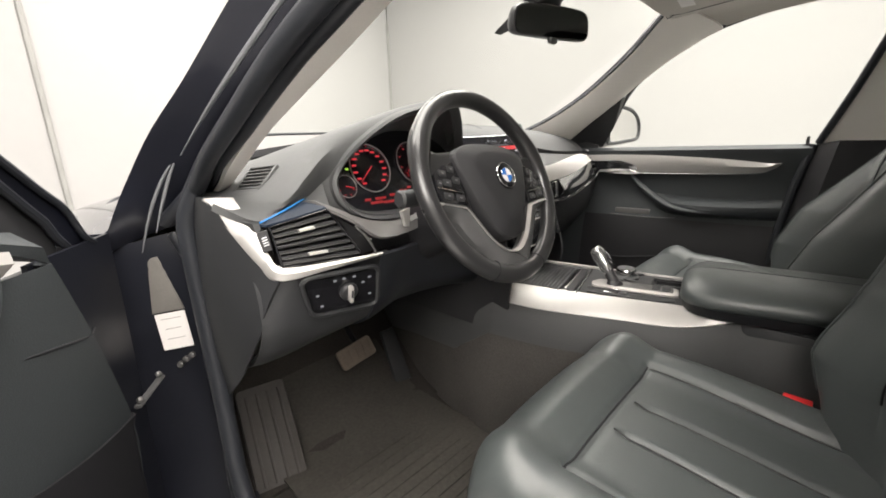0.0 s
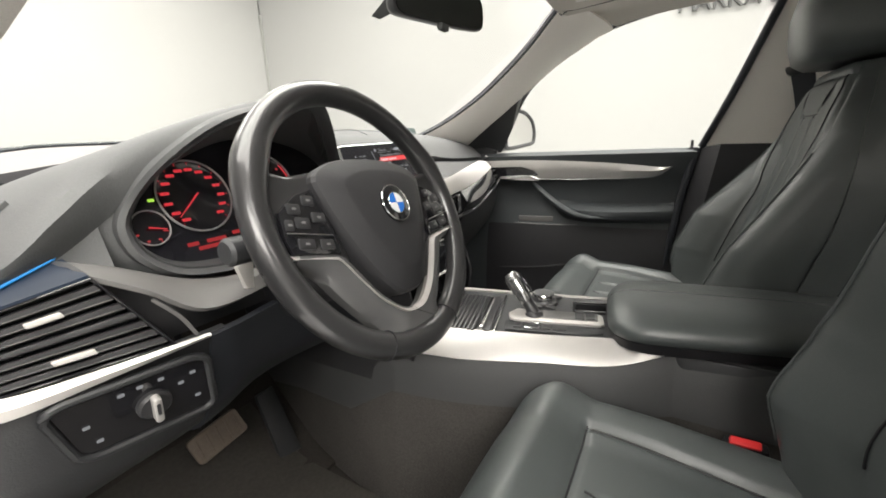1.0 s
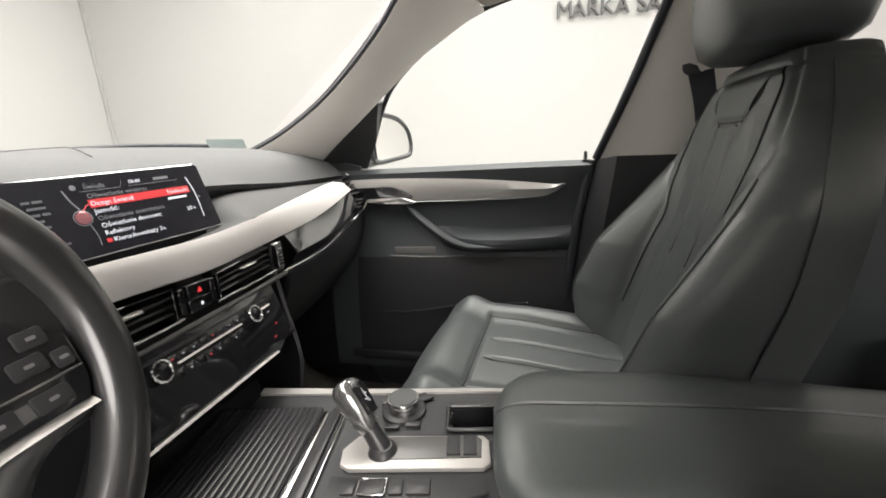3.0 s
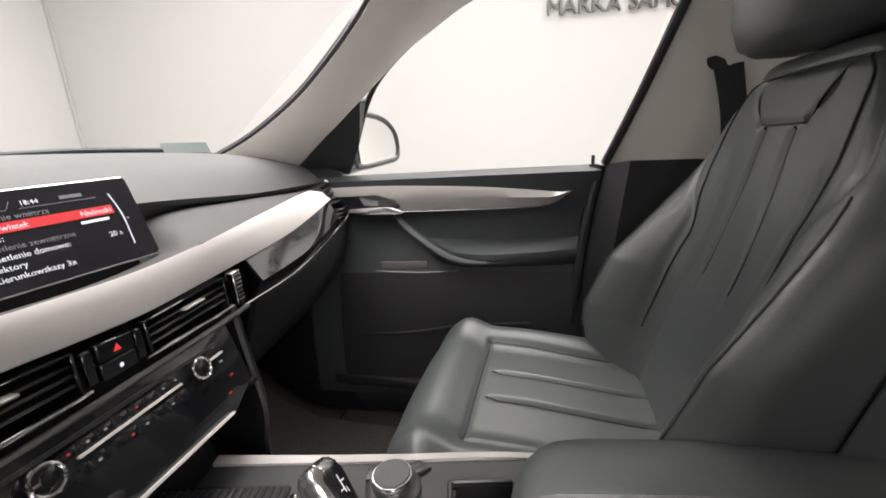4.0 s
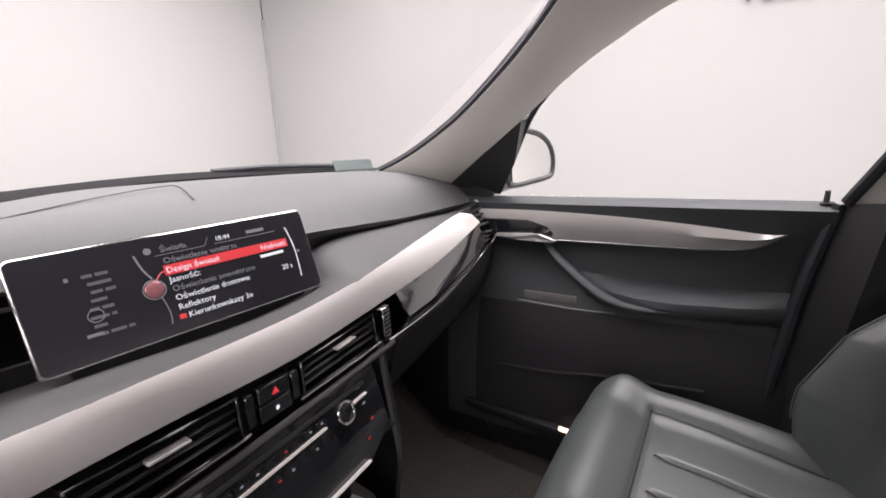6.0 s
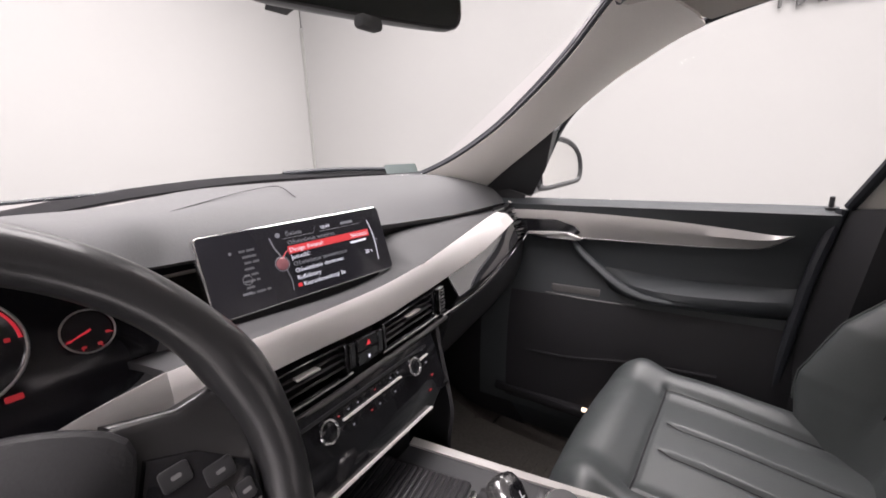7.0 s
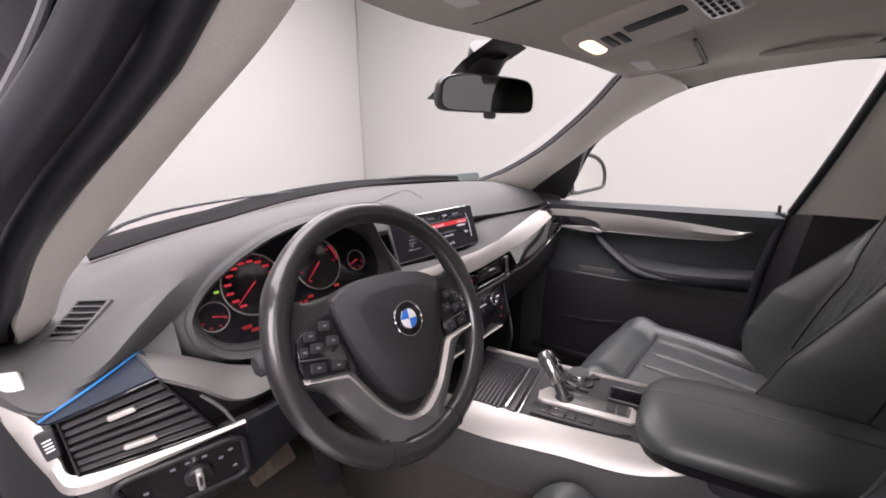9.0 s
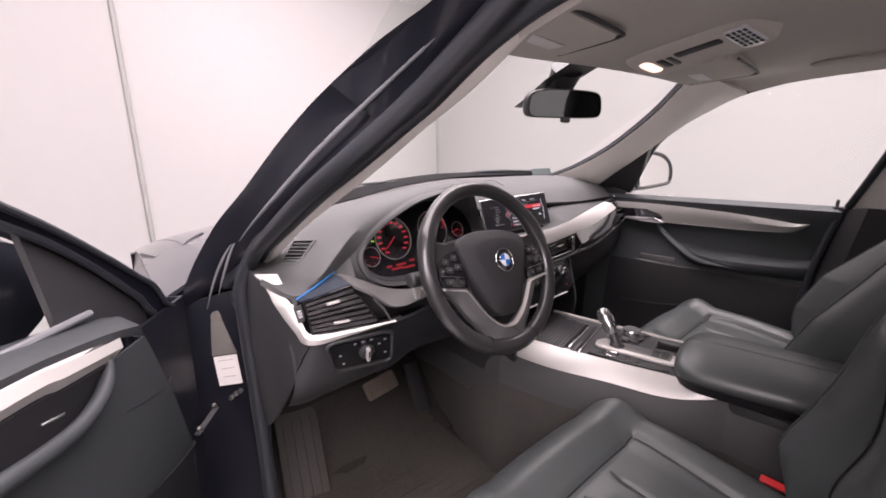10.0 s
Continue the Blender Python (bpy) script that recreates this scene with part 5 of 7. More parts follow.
part("line", tube(cr([on_screen(0.42, 0.62) @ V(0, 0, 0), on_screen(0.43, 0.8) @ V(0, 0, 0), on_screen(0.425, 0.93) @ V(0, 0, 0)], 4), 0.0005, 4), GLOW_GREY, screen)
part("dial_ring", tube([on_screen(0.22, 0.62, 0.002) @ V(0.006 * math.cos(a), 0.006 * math.sin(a), 0) for a in np.linspace(0, 2 * math.pi, 25)[:-1]], 0.0004, 4, True), GLOW_GREY, screen)

# ---- car body ----
body = thing("car_body", (0, 0, 0.3), "black car body shell with beige pillar trims and grey headlining", "car")
P1 = cr([(0.694, 0.66, 1.196), (0.688, 0.614, 1.206), (0.668, 0.485, 1.250), (0.637, 0.335, 1.318), (0.606, 0.220, 1.386), (0.575, 0.120, 1.455), (0.544, 0.037, 1.525), (0.53, 0.0, 1.55)], 5)
P2 = cr([(0.81, 0.50, 1.145), (0.800, 0.455, 1.167), (0.779, 0.380, 1.216), (0.738, 0.240, 1.304), (0.706, 0.080, 1.410), (0.696, 0.000, 1.452), (0.682, -0.060, 1.478), (0.668, -0.11, 1.492)], 5)
part("pillar_trim", thick(grid([P1, [a * 0.6 + b * 0.4 + V(-0.014, -0.016, 0) for a, b in zip(P1, P2)], [a * 0.2 + b * 0.8 + V(-0.010, -0.012, 0) for a, b in zip(P1, P2)], P2]), 0.008), PILLAR, body, "beige grey windscreen pillar trim")
part("screen_seal", tube([p + V(-0.003, 0.002, 0) for p in P1], 0.0055, 6), RUBBER, body, "black windscreen seal")
part("pillar_shell", thick(grid([[p + V(0.022, 0.03, 0.008) for p in P1], [p + V(0.02, 0.03, 0.012) for p in P2]]), 0.01), PAINT, body, "black painted windscreen pillar")
# driver's pillar: beige inside, black seals and painted outside
L1 = cr([(-0.712, 0.44, 1.080), (-0.707, 0.346, 1.115), (-0.699, 0.24, 1.173), (-0.690, 0.149, 1.215), (-0.665, 0.028, 1.278), (-0.632, -0.072, 1.345), (-0.608, -0.160, 1.398), (-0.592, -0.255, 1.462)], 5)
L2 = cr([(-0.775, 0.455, 1.02), (-0.745, 0.36, 1.08), (-0.742, 0.29, 1.125), (-0.730, 0.205, 1.176), (-0.715, 0.07, 1.247), (-0.693, -0.03, 1.300), (-0.650, -0.13, 1.372), (-0.622, -0.265, 1.462)], 5)
LM = [p + V(-0.026, -0.012, 0.006) for p in L2]
L3 = cr([(-0.912, 0.462, 0.975), (-0.882, 0.445, 1.048), (-0.857, 0.42, 1.105), (-0.828, 0.345, 1.178), (-0.795, 0.25, 1.246), (-0.757, 0.130, 1.334), (-0.728, 0.0, 1.401), (-0.704, -0.20, 1.458)], 5)
part("pillar_trim", thick(grid([L1, [(a + b) / 2 + V(0.004, -0.006, 0) for a, b in zip(L1, L2)], L2]), 0.008), PILLAR, body, "beige grey windscreen pillar trim")
part("pillar_shell", thick(grid([L2, [a * 0.75 + b * 0.25 + V(-0.004, -0.004, 0) for a, b in zip(L2, L3)], [a * 0.5 + b * 0.5 + V(0, 0.012, 0) for a, b in zip(L2, L3)], [a * 0.2 + b * 0.8 + V(0, 0.004, 0) for a, b in zip(L2, L3)], L3, [p + V(0.02, 0.05, 0.004) for p in L3]]), 0.008), PAINT, body, "black painted windscreen pillar")
part("door_seal", tube([p + V(-0.010, -0.012, 0) for p in LM], 0.014, 10), RUBBER, body, "black rubber door seal")
# pillar's grey highlight ridges, added as pale beads along the rubber lips
part("seal_lip", tube([a * 0.56 + b * 0.44 + V(0, -0.007, 0) for a, b in zip(LM, L3)][12:], [0.0008 + 0.0032 * min(1, k / 8, (23 - k) / 8) for k in range(24)], 8), LIP, body, "grey rubber lip carrying the pillar highlight")
part("seal_lip", tube([a * 0.87 + b * 0.13 + V(-0.006, -0.014, 0) for a, b in zip(LM, L3)], [0.0008 + 0.0032 * min(1, k / 14, (35 - k) / 8) for k in range(36)], 8), LIP, body, "grey rubber lip carrying the pillar highlight")
# roof
roof_rows = loft([
    (-0.622, [(-0.235, 1.440), (-0.45, 1.478), (-1.0, 1.505), (-1.7, 1.50)]),
    (-0.55, [(-0.10, 1.458), (-0.3, 1.505), (-1.0, 1.545), (-1.7, 1.54)]),
    (-0.40, [(0.03, 1.508), (-0.3, 1.542), (-1.0, 1.57), (-1.7, 1.56)]),
    (-0.23, [(0.072, 1.525), (-0.3, 1.553), (-1.0, 1.580), (-1.7, 1.57)]),
    (0.0, [(0.035, 1.527), (-0.3, 1.556), (-1.0, 1.585), (-1.7, 1.575)]),
    (0.25, [(0.015, 1.528), (-0.3, 1.556), (-1.0, 1.58), (-1.7, 1.57)]),
    (0.50, [(0.015, 1.530), (-0.3, 1.553), (-1.0, 1.57), (-1.7, 1.56)]),
    (0.60, [(-0.02, 1.536), (-0.3, 1.550), (-1.0, 1.56), (-1.7, 1.55)]),
    (0.640, [(-0.07, 1.520), (-0.33, 1.538), (-1.0, 1.55), (-1.7, 1.54)]),
    (0.664, [(-0.12, 1.500), (-0.33, 1.525), (-1.0, 1.53), (-1.7, 1.52)]),
], 5, 6)
part("roof_lining", thick(grid(roof_rows), 0.015), CLOTH, body, "grey beige fabric headlining")
part("roof_panel", thick(grid([[p + V(0, 0.02, 0.035) for p in row] for row in roof_rows]), 0.01), PAINT, body, "black painted roof")
part("header_lip", tube([p + V(0, -0.004, -0.002) for p in roof_rows[0][8:-6]], 0.008, 8), CLOTH, body, "grey beige front edge of the headlining")
# outer roof rail over the open door, with its seal
rail_in = cr([(-0.668, -0.085, 1.338), (-0.650, -0.13, 1.372), (-0.634, -0.22, 1.428), (-0.630, -0.32, 1.458), (-0.634, -0.52, 1.482), (-0.64, -0.80, 1.49)], 5)
rail_out = cr([(-0.728, 0.0, 1.401), (-0.713, -0.10, 1.436), (-0.703, -0.22, 1.461), (-0.700, -0.32, 1.485), (-0.698, -0.52, 1.512), (-0.70, -0.80, 1.53)], 5)
part("roof_rail", thick(grid([[p + V(0.012, 0.0, 0.012) for p in rail_in], rail_in, [a * 0.6 + b * 0.4 + V(-0.010, 0, -0.004) for a, b in zip(rail_in, rail_out)], rail_out, [p + V(0.03, 0, 0.012) for p in rail_out]]), 0.006), PAINT, body, "black painted roof rail over the door")
rail_seal = [p + V(-0.010, -0.005, 0) for p in L2 if -0.10 < p.y < 0.36] + [p + V(-0.012, -0.004, -0.004) for p in rail_in if p.y < -0.12]
part("door_seal", tube(rail_seal, [0.003 + 0.009 * min(1, k / 9) for k in range(len(rail_seal))], 10), RUBBER, body, "black rubber door seal")
# door jamb below the driver's pillar
j1 = cr([(-0.795, 0.455, 1.00), (-0.778, 0.41, 0.92), (-0.770, 0.395, 0.80), (-0.775, 0.40, 0.65), (-0.785, 0.40, 0.50), (-0.79, 0.36, 0.40), (-0.80, 0.2, 0.36)], 5)
j2 = cr([(-0.86, 0.470, 0.99), (-0.862, 0.474, 0.92), (-0.862, 0.474, 0.80), (-0.862, 0.474, 0.65), (-0.862, 0.46, 0.50), (-0.87, 0.40, 0.37), (-0.88, 0.22, 0.34)], 5)
j3 = cr([(-0.93, 0.50, 0.99), (-0.93, 0.50, 0.92), (-0.93, 0.50, 0.80), (-0.93, 0.50, 0.65), (-0.93, 0.49, 0.50), (-0.93, 0.44, 0.36), (-0.93, 0.25, 0.32)], 5)
part("door_jamb", thick(grid([[p + V(0.02, 0.06, 0) for p in j1], j1, j2, j3]), 0.008), JAMB, body, "black painted door jamb")
part("door_seal", tube([p + V(-0.004, -0.012, 0) for p in j1], 0.013, 10), RUBBER, body, "black rubber door seal")
part("door_seal", tube(cr([(-0.752, 0.272, 1.165), (-0.776, 0.328, 1.10), (-0.795, 0.356, 1.04), (-0.798, 0.362, 0.98), (-0.795, 0.36, 0.85), (-0.795, 0.345, 0.70), (-0.80, 0.30, 0.52), (-0.80, 0.2, 0.42)], 6), 0.016, 10), RUBBER, body, "black rubber door seal")
for flap in (((-0.795, 0.352, 1.143), (-0.818, 0.378, 1.100), (-0.838, 0.405, 1.045), (-0.855, 0.436, 0.975)), ((-0.796, 0.352, 1.138), (-0.808, 0.365, 1.108), (-0.822, 0.385, 1.060), (-0.834, 0.404, 1.012))):
    part("seal_flap", tube(cr(flap, 5), [0.0007 + 0.0021 * math.sin(math.pi * min(1, (k + 0.5) / 15.5)) for k in range(16)], 8), LIP, body, "pale rubber flap")
JPM = basis((-0.826, 0.4405, 0.8155), (0.80, -0.60, 0.12), (-0.55, -0.82, 0.1))
part("jamb_plate", plate([(-0.029, 0.039), (0.029, 0.039), (0.020, 0.085), (0.008, 0.145), (-0.010, 0.145), (-0.020, 0.090)], 0.006, JPM @ Matrix.Translation((0, 0, 0.008)), 0.002), shader("grey_brown_jamb_plate", (0.15, 0.142, 0.13), 0.5, grain=0.1, stain=0.25, stain_size=30), body, "grey brown plate on the jamb")
for bx, by in ((0.004, -0.062), (0.016, -0.056), (-0.008, -0.070)):
    part("bolt", lathe([(0.006, 0.004), (0.006, 0.010), (0.003, 0.012)], JPM @ Matrix.Translation((bx, by, 0)), 10), GRAPHITE, body, "dull bolt head")
sill = cr([(-0.84, 0.42, 0.36), (-0.86, 0.1, 0.335), (-0.87, -0.3, 0.33), (-0.87, -0.9, 0.335)], 5)
part("sill", thick(grid([[p + V(0.10, 0, 0.02) for p in sill], [p + V(0.05, 0, 0.03) for p in sill], sill, [p + V(-0.03, 0, -0.12) for p in sill]]), 0.008), JAMB, body, "black door sill")
part("pillar_foot", thick(grid([[V(0.824, 0.335, 1.133), V(0.824, 0.40, 1.150), V(0.824, 0.46, 1.166), V(0.82, 0.56, 1.19), V(0.815, 0.70, 1.21)], [V(0.826, 0.335, 1.06), V(0.826, 0.40, 1.06), V(0.826, 0.46, 1.06), V(0.82, 0.56, 1.06), V(0.815, 0.70, 1.06)]]), 0.008), SATIN, body, "black pillar foot trim")
# B pillar on the passenger side, with belt line and rear door
bp_f = cr([(0.872, -0.398, 1.125), (0.800, -0.455, 1.270), (0.735, -0.500, 1.400), (0.675, -0.54, 1.52)], 5)
bp_r = cr([(0.83, -0.68, 1.105), (0.785, -0.72, 1.27), (0.735, -0.745, 1.40), (0.665, -0.77, 1.53)], 5)
part("pillar_trim", thick(grid([bp_f, [(a + b) / 2 + V(-0.025, 0, 0) for a, b in zip(bp_f, bp_r)], bp_r]), 0.01), PILLAR, body, "beige grey centre pillar trim")
part("pillar_low", thick(grid([cr([(0.875, -0.385, 1.118), (0.86, -0.33, 0.85), (0.85, -0.29, 0.50)], 4), cr([(0.812, -0.44, 1.130), (0.79, -0.40, 0.85), (0.80, -0.36, 0.50)], 4), cr([(0.815, -0.60, 1.128), (0.80, -0.60, 0.85), (0.80, -0.56, 0.50)], 4), cr([(0.825, -0.74, 1.122), (0.82, -0.72, 0.85), (0.82, -0.70, 0.50)], 4)]), 0.01), DARK, body, "black lower centre pillar trim")
part("door_seal", tube([p + V(-0.012, 0.012, 0) for p in bp_f], 0.011, 8), RUBBER, body, "black rubber door seal")
part("door_seal", tube(cr([(0.865, -0.375, 1.12), (0.845, -0.34, 0.95), (0.825, -0.31, 0.70), (0.815, -0.28, 0.5)], 5), 0.012, 8), RUBBER, body, "black rubber door seal")
frame_line = [(0.868, 0.335, 1.135), (0.822, 0.27, 1.235), (0.760, 0.185, 1.345), (0.712, 0.065, 1.424), (0.700, -0.0, 1.456), (0.684, -0.06, 1.480), (0.670, -0.12, 1.496), (0.662, -0.22, 1.513), (0.660, -0.33, 1.522), (0.662, -0.434, 1.522), (0.672, -0.53, 1.515)]
part("door_seal", tube(cr(frame_line, 5), 0.007, 8), RUBBER, body, "black rubber window seal")
part("rear_side", thick(grid([cr([(0.66, -0.66, 1.535), (0.65, -1.1, 1.53), (0.63, -1.7, 1.5)], 4), cr([(0.69, -0.64, 1.49), (0.68, -1.1, 1.47), (0.66, -1.7, 1.44)], 4)]), 0.01), CLOTH, body, "grey beige roof rail")
part("rear_door", box((0.86, -1.16, 0.69), (0.06, 1.14, 0.82), 0.02), DOORCARD, body, "black rear door panel")
lp_f, lp_r = [V(-p.x, p.y - 0.25, p.z) for p in bp_f], [V(-p.x, p.y - 0.17, p.z) for p in bp_r]
part("pillar_trim", thick(grid([lp_f, [(a + b) / 2 + V(0.025, 0, 0) for a, b in zip(lp_f, lp_r)], lp_r]), 0.01), PILLAR, body, "beige grey centre pillar trim")
part("pillar_low", thick(grid([[V(-0.86, -0.64, 1.118), V(-0.85, -0.60, 0.8), V(-0.84, -0.56, 0.36)], [V(-0.80, -0.86, 1.112), V(-0.80, -0.84, 0.8), V(-0.80, -0.80, 0.36)]]), 0.01), DARK, body, "black lower centre pillar trim")
part("rear_door", box((-0.86, -1.33, 0.72), (0.06, 1.08, 0.88), 0.02), DOORCARD, body, "black rear door panel")
part("rear_side", thick(grid([cr([(-0.66, -0.74, 1.50), (-0.65, -1.1, 1.51), (-0.63, -1.7, 1.49)], 4), cr([(-0.71, -0.74, 1.44), (-0.70, -1.1, 1.45), (-0.68, -1.7, 1.42)], 4)]), 0.01), CLOTH, body, "grey beige roof rail")
part("rear_wall", box((0, -1.9, 0.67), (1.7, 0.05, 0.74), 0.02), DOORCARD, body, "dark rear end of the cabin")
# bonnet and wing beyond the windscreen
bon = loft([(-0.93, [(0.55, 0.98), (0.9, 0.965), (1.4, 0.93), (1.9, 0.86)]), (-0.80, [(0.60, 1.03), (0.9, 1.03), (1.4, 0.99), (1.9, 0.90)]), (-0.4, [(0.95, 1.075), (1.1, 1.07), (1.5, 1.03), (1.95, 0.94)]), (0.0, [(1.0, 1.085), (1.15, 1.08), (1.5, 1.04), (2.0, 0.95)]), (0.4, [(0.95, 1.075), (1.1, 1.07), (1.5, 1.03), (1.95, 0.94)]), (0.93, [(0.55, 0.98), (0.9, 0.965), (1.4, 0.93), (1.9, 0.86)])], 5, 5)
part("bonnet", thick(grid(bon), 0.01), BONNET, body, "glossy black bonnet and wing")
for side in (-1, 1):
    part("wing", thick(grid([[V(side * 0.93, y, z) for y, z in ((0.5, 0.975), (0.9, 0.958), (1.4, 0.923), (1.9, 0.853))], [V(side * 0.96, y, 0.7) for y in (0.5, 0.9, 1.4, 1.9)], [V(side * 0.95, y, 0.3) for y in (0.5, 0.9, 1.4, 1.9)]]), 0.01), PAINT, body, "black painted wing")
part("bonnet_joint", tube(cr([(-0.925, 1.32, 0.945), (-0.900, 1.10, 0.972), (-0.875, 0.96, 0.990), (-0.845, 0.955, 1.004), (-0.80, 1.05, 1.020), (-0.74, 1.15, 1.026)], 5), 0.006, 6), RUBBER, body, "dark shut line of the bonnet")
part("underbody", box((0, 0.0, 0.27), (1.74, 3.6, 0.06), 0.02), DARK, body)

# closed outer shell: nose, tail, passenger side and wheels
nose = [[V(x, y - 0.10 * (x / 0.93) ** 2, z) for x in (-0.95, -0.6, -0.2, 0.2, 0.6, 0.95)] for z, y in ((0.86, 1.95), (0.78, 2.02), (0.55, 2.06), (0.30, 2.02))]
part("nose_panel", thick(grid(nose), 0.01), PAINT, body, "black painted nose")
part("outer_side", thick(grid([[V(x, y, z) for y in (0.49, 0.2, -0.1, -0.38)] for x, z in ((0.925, 1.10), (0.955, 0.95), (0.96, 0.70), (0.94, 0.32))]), 0.008), PAINT, body, "black painted outer door skin")
part("tail_panel", box((0, -1.97, 0.72), (1.78, 0.05, 0.84), 0.03), PAINT, body, "black painted tail")
tyre_line = [(0.25, -0.11), (0.34, -0.115), (0.362, -0.09), (0.366, 0.0), (0.362, 0.09), (0.34, 0.115), (0.25, 0.11)]
rim_line = [(0.25, 0.06), (0.245, 0.085), (0.20, 0.06), (0.09, 0.075), (0.06, 0.085), (0.0, 0.085)]
for side in (-1, 1):
    for wy in (1.25, -1.66):
        at = basis((side * 0.90, wy, 0.366), (0, 1, 0), (side, 0, 0))
        road_wheel = part("wheel", lathe(tyre_line, at, 40), RUBBER, body, "black rubber tyre")
        part("rim", lathe(rim_line, at, 40), SILVER, road_wheel, "silver wheel rim")

# windscreen and window glass
ws = [[V(-0.70, 0.45, 1.13), V(-0.55, 0.66, 1.185), V(-0.3, 0.80, 1.20), V(0.0, 0.84, 1.205), V(0.3, 0.80, 1.205), V(0.55, 0.72, 1.205), V(0.69, 0.62, 1.205)],
      [V(-0.62, 0.0, 1.53), V(-0.47, 0.03, 1.54), V(-0.23, 0.09, 1.54), V(0.0, 0.06, 1.54), V(0.2, 0.05, 1.54), V(0.40, 0.045, 1.54), V(0.545, 0.05, 1.53)]]
windscreen = thing("windscreen", (0.0, 0.5, 1.35), "clear curved windscreen glass in a thin black seal", "windscreen")
glass = part("pane", thick(grid([cr(ws[0], 4), cr(ws[1], 4)]), 0.004), GLASS, windscreen, "clear curved glass")
glass.visible_shadow = False
part("lower_seal", tube([p + V(0, 0.004, -0.004) for p in cr(ws[0], 4)], 0.004, 6), RUBBER, windscreen, "black rubber seal")
win = lone("side_window", thick(grid([cr([(0.885, 0.34, 1.12), (0.885, 0.0, 1.12), (0.885, -0.40, 1.12)], 4), cr([(0.69, 0.10, 1.50), (0.675, -0.15, 1.54), (0.69, -0.50, 1.52)], 4)]), 0.004), GLASS, "clear closed passenger side window", "window")
win.visible_shadow = False
lone("windscreen_label", plate(rrect(0.125, 0.028, 0.003), 0.001, basis((0.585, 0.628, 1.222), (1, -0.1, 0), (0, -0.9, 0.4))), shader("green_label", (0.045, 0.062, 0.06), 0.4, stain=0.15, stain_size=60), "small grey green label at the windscreen foot", "label")
wiper_arm = thing("wiper", (0.45, 0.78, 1.215), "black wiper arm lying at the windscreen foot", "wiper")
part("arm", tube(cr([(0.62, 0.70, 1.220), (0.45, 0.76, 1.226), (0.30, 0.80, 1.222)], 5), 0.006, 8), RUBBER, wiper_arm)

# ---- outer mirror ----
omir = thing("door_mirror", (0.98, 0.33, 1.2), "black door mirror with a bright glass", "mirror")
OM = basis((1.06, 0.319, 1.222), (0.936, -0.352, 0), (-0.35, -0.93, 0.02))
mo = [(-0.112, 0.072), (-0.06, 0.084), (-0.01, 0.080), (0.04, 0.066), (0.080, 0.035), (0.098, -0.01), (0.094, -0.055), (0.075, -0.070), (0.0, -0.080), (-0.10, -0.088), (-0.116, -0.06)]
mol = [(p.x, p.y) for p in cr([(a, b, 0) for a, b in mo], 4, True)]
shell = []
for s, z in ((1.0, 0.0), (1.06, -0.004), (1.08, -0.02), (1.04, -0.06), (0.9, -0.10), (0.6, -0.13), (0.2, -0.14)):
    shell.append([OM @ V(x * s, y * s, z) for x, y in mol])
part("shell", grid(shell, True, True), PAINT, omir, "glossy black shell")
part("glass", plate([(x * 0.84 + 0.006, y * 0.86) for x, y in mol], 0.003, OM @ Matrix.Translation((0, 0, 0.001))), MIRROR, omir, "mirror glass")
part("rim", tube([OM @ V(x * 0.96 + 0.002, y * 0.96, 0.002) for x, y in mol], 0.0095, 8, True), SATIN, omir)
part("foot", tube([(0.985, 0.37, 1.14), (0.93, 0.385, 1.13), (0.88, 0.385, 1.125)], [0.03, 0.026, 0.024], 10, False, 0.6), SATIN, omir)

# ---- rear view mirror ----
mirror = thing("rear_view_mirror", (0, 0.12, 1.40), "black rear view mirror hanging at the windscreen", "mirror")
MM = basis((-0.003, 0.117, 1.432), (0.24, -0.072, 0.003), (-0.29, -0.95, -0.1))
mo2 = [(p.x, p.y) for p in cr([(-0.115, 0.026, 0), (-0.06, 0.038, 0), (0.06, 0.038, 0), (0.112, 0.030, 0), (0.126, 0.0, 0), (0.120, -0.030, 0), (0.06, -0.035, 0), (-0.06, -0.035, 0), (-0.118, -0.030, 0), (-0.126, 0.0, 0)], 4, True)]
shell = []
for s, z in ((0.97, 0.002), (1.0, -0.003), (1.0, -0.012), (0.92, -0.028), (0.7, -0.038), (0.2, -0.042)):
    shell.append([MM @ V(x * s, y * s, z) for x, y in mo2])
part("housing", grid(shell, True, True), SATIN, mirror)
part("glass", plate([(x * 0.93, y * 0.90) for x, y in mo2], 0.002, MM @ Matrix.Translation((0, 0, 0.0025))), MIRROR_DARK, mirror, "dark dimming mirror glass")
part("toggle", box((0.0, 0.118, 1.392), (0.030, 0.016, 0.014), 0.005), DASH, mirror, "small grey knob")
part("stem", tube(cr([(0.01, 0.150, 1.445), (0.02, 0.16, 1.47), (0.0, 0.12, 1.52)], 4), [0.026, 0.028, 0.03, 0.032, 0.035, 0.038, 0.040, 0.042, 0.044], 12, False, 0.8), SATIN, mirror)
part("sensor_cover", grid([[V(-0.075 + 0.13 * u, 0.045 + 0.02 * u, 1.523) for u in (0, 0.5, 1)], [V(-0.065 + 0.115 * u, 0.14, 1.492) for u in (0, 0.5, 1)], [V(-0.03 + 0.06 * u, 0.24, 1.455) for u in (0, 0.5, 1)], [V(-0.01 + 0.03 * u, 0.29, 1.440) for u in (0, 0.5, 1)]]), SATIN, mirror, "black sensor cover")

# ---- roof fittings ----
ovh = thing("overhead_console", (0.02, -0.15, 1.53), "pale grey overhead console with reading lamps and switches", "overhead console")
OC = basis((0.040, -0.155, 1.522), (0.22, 0.975, -0.10), (-0.22, -0.06, -1))
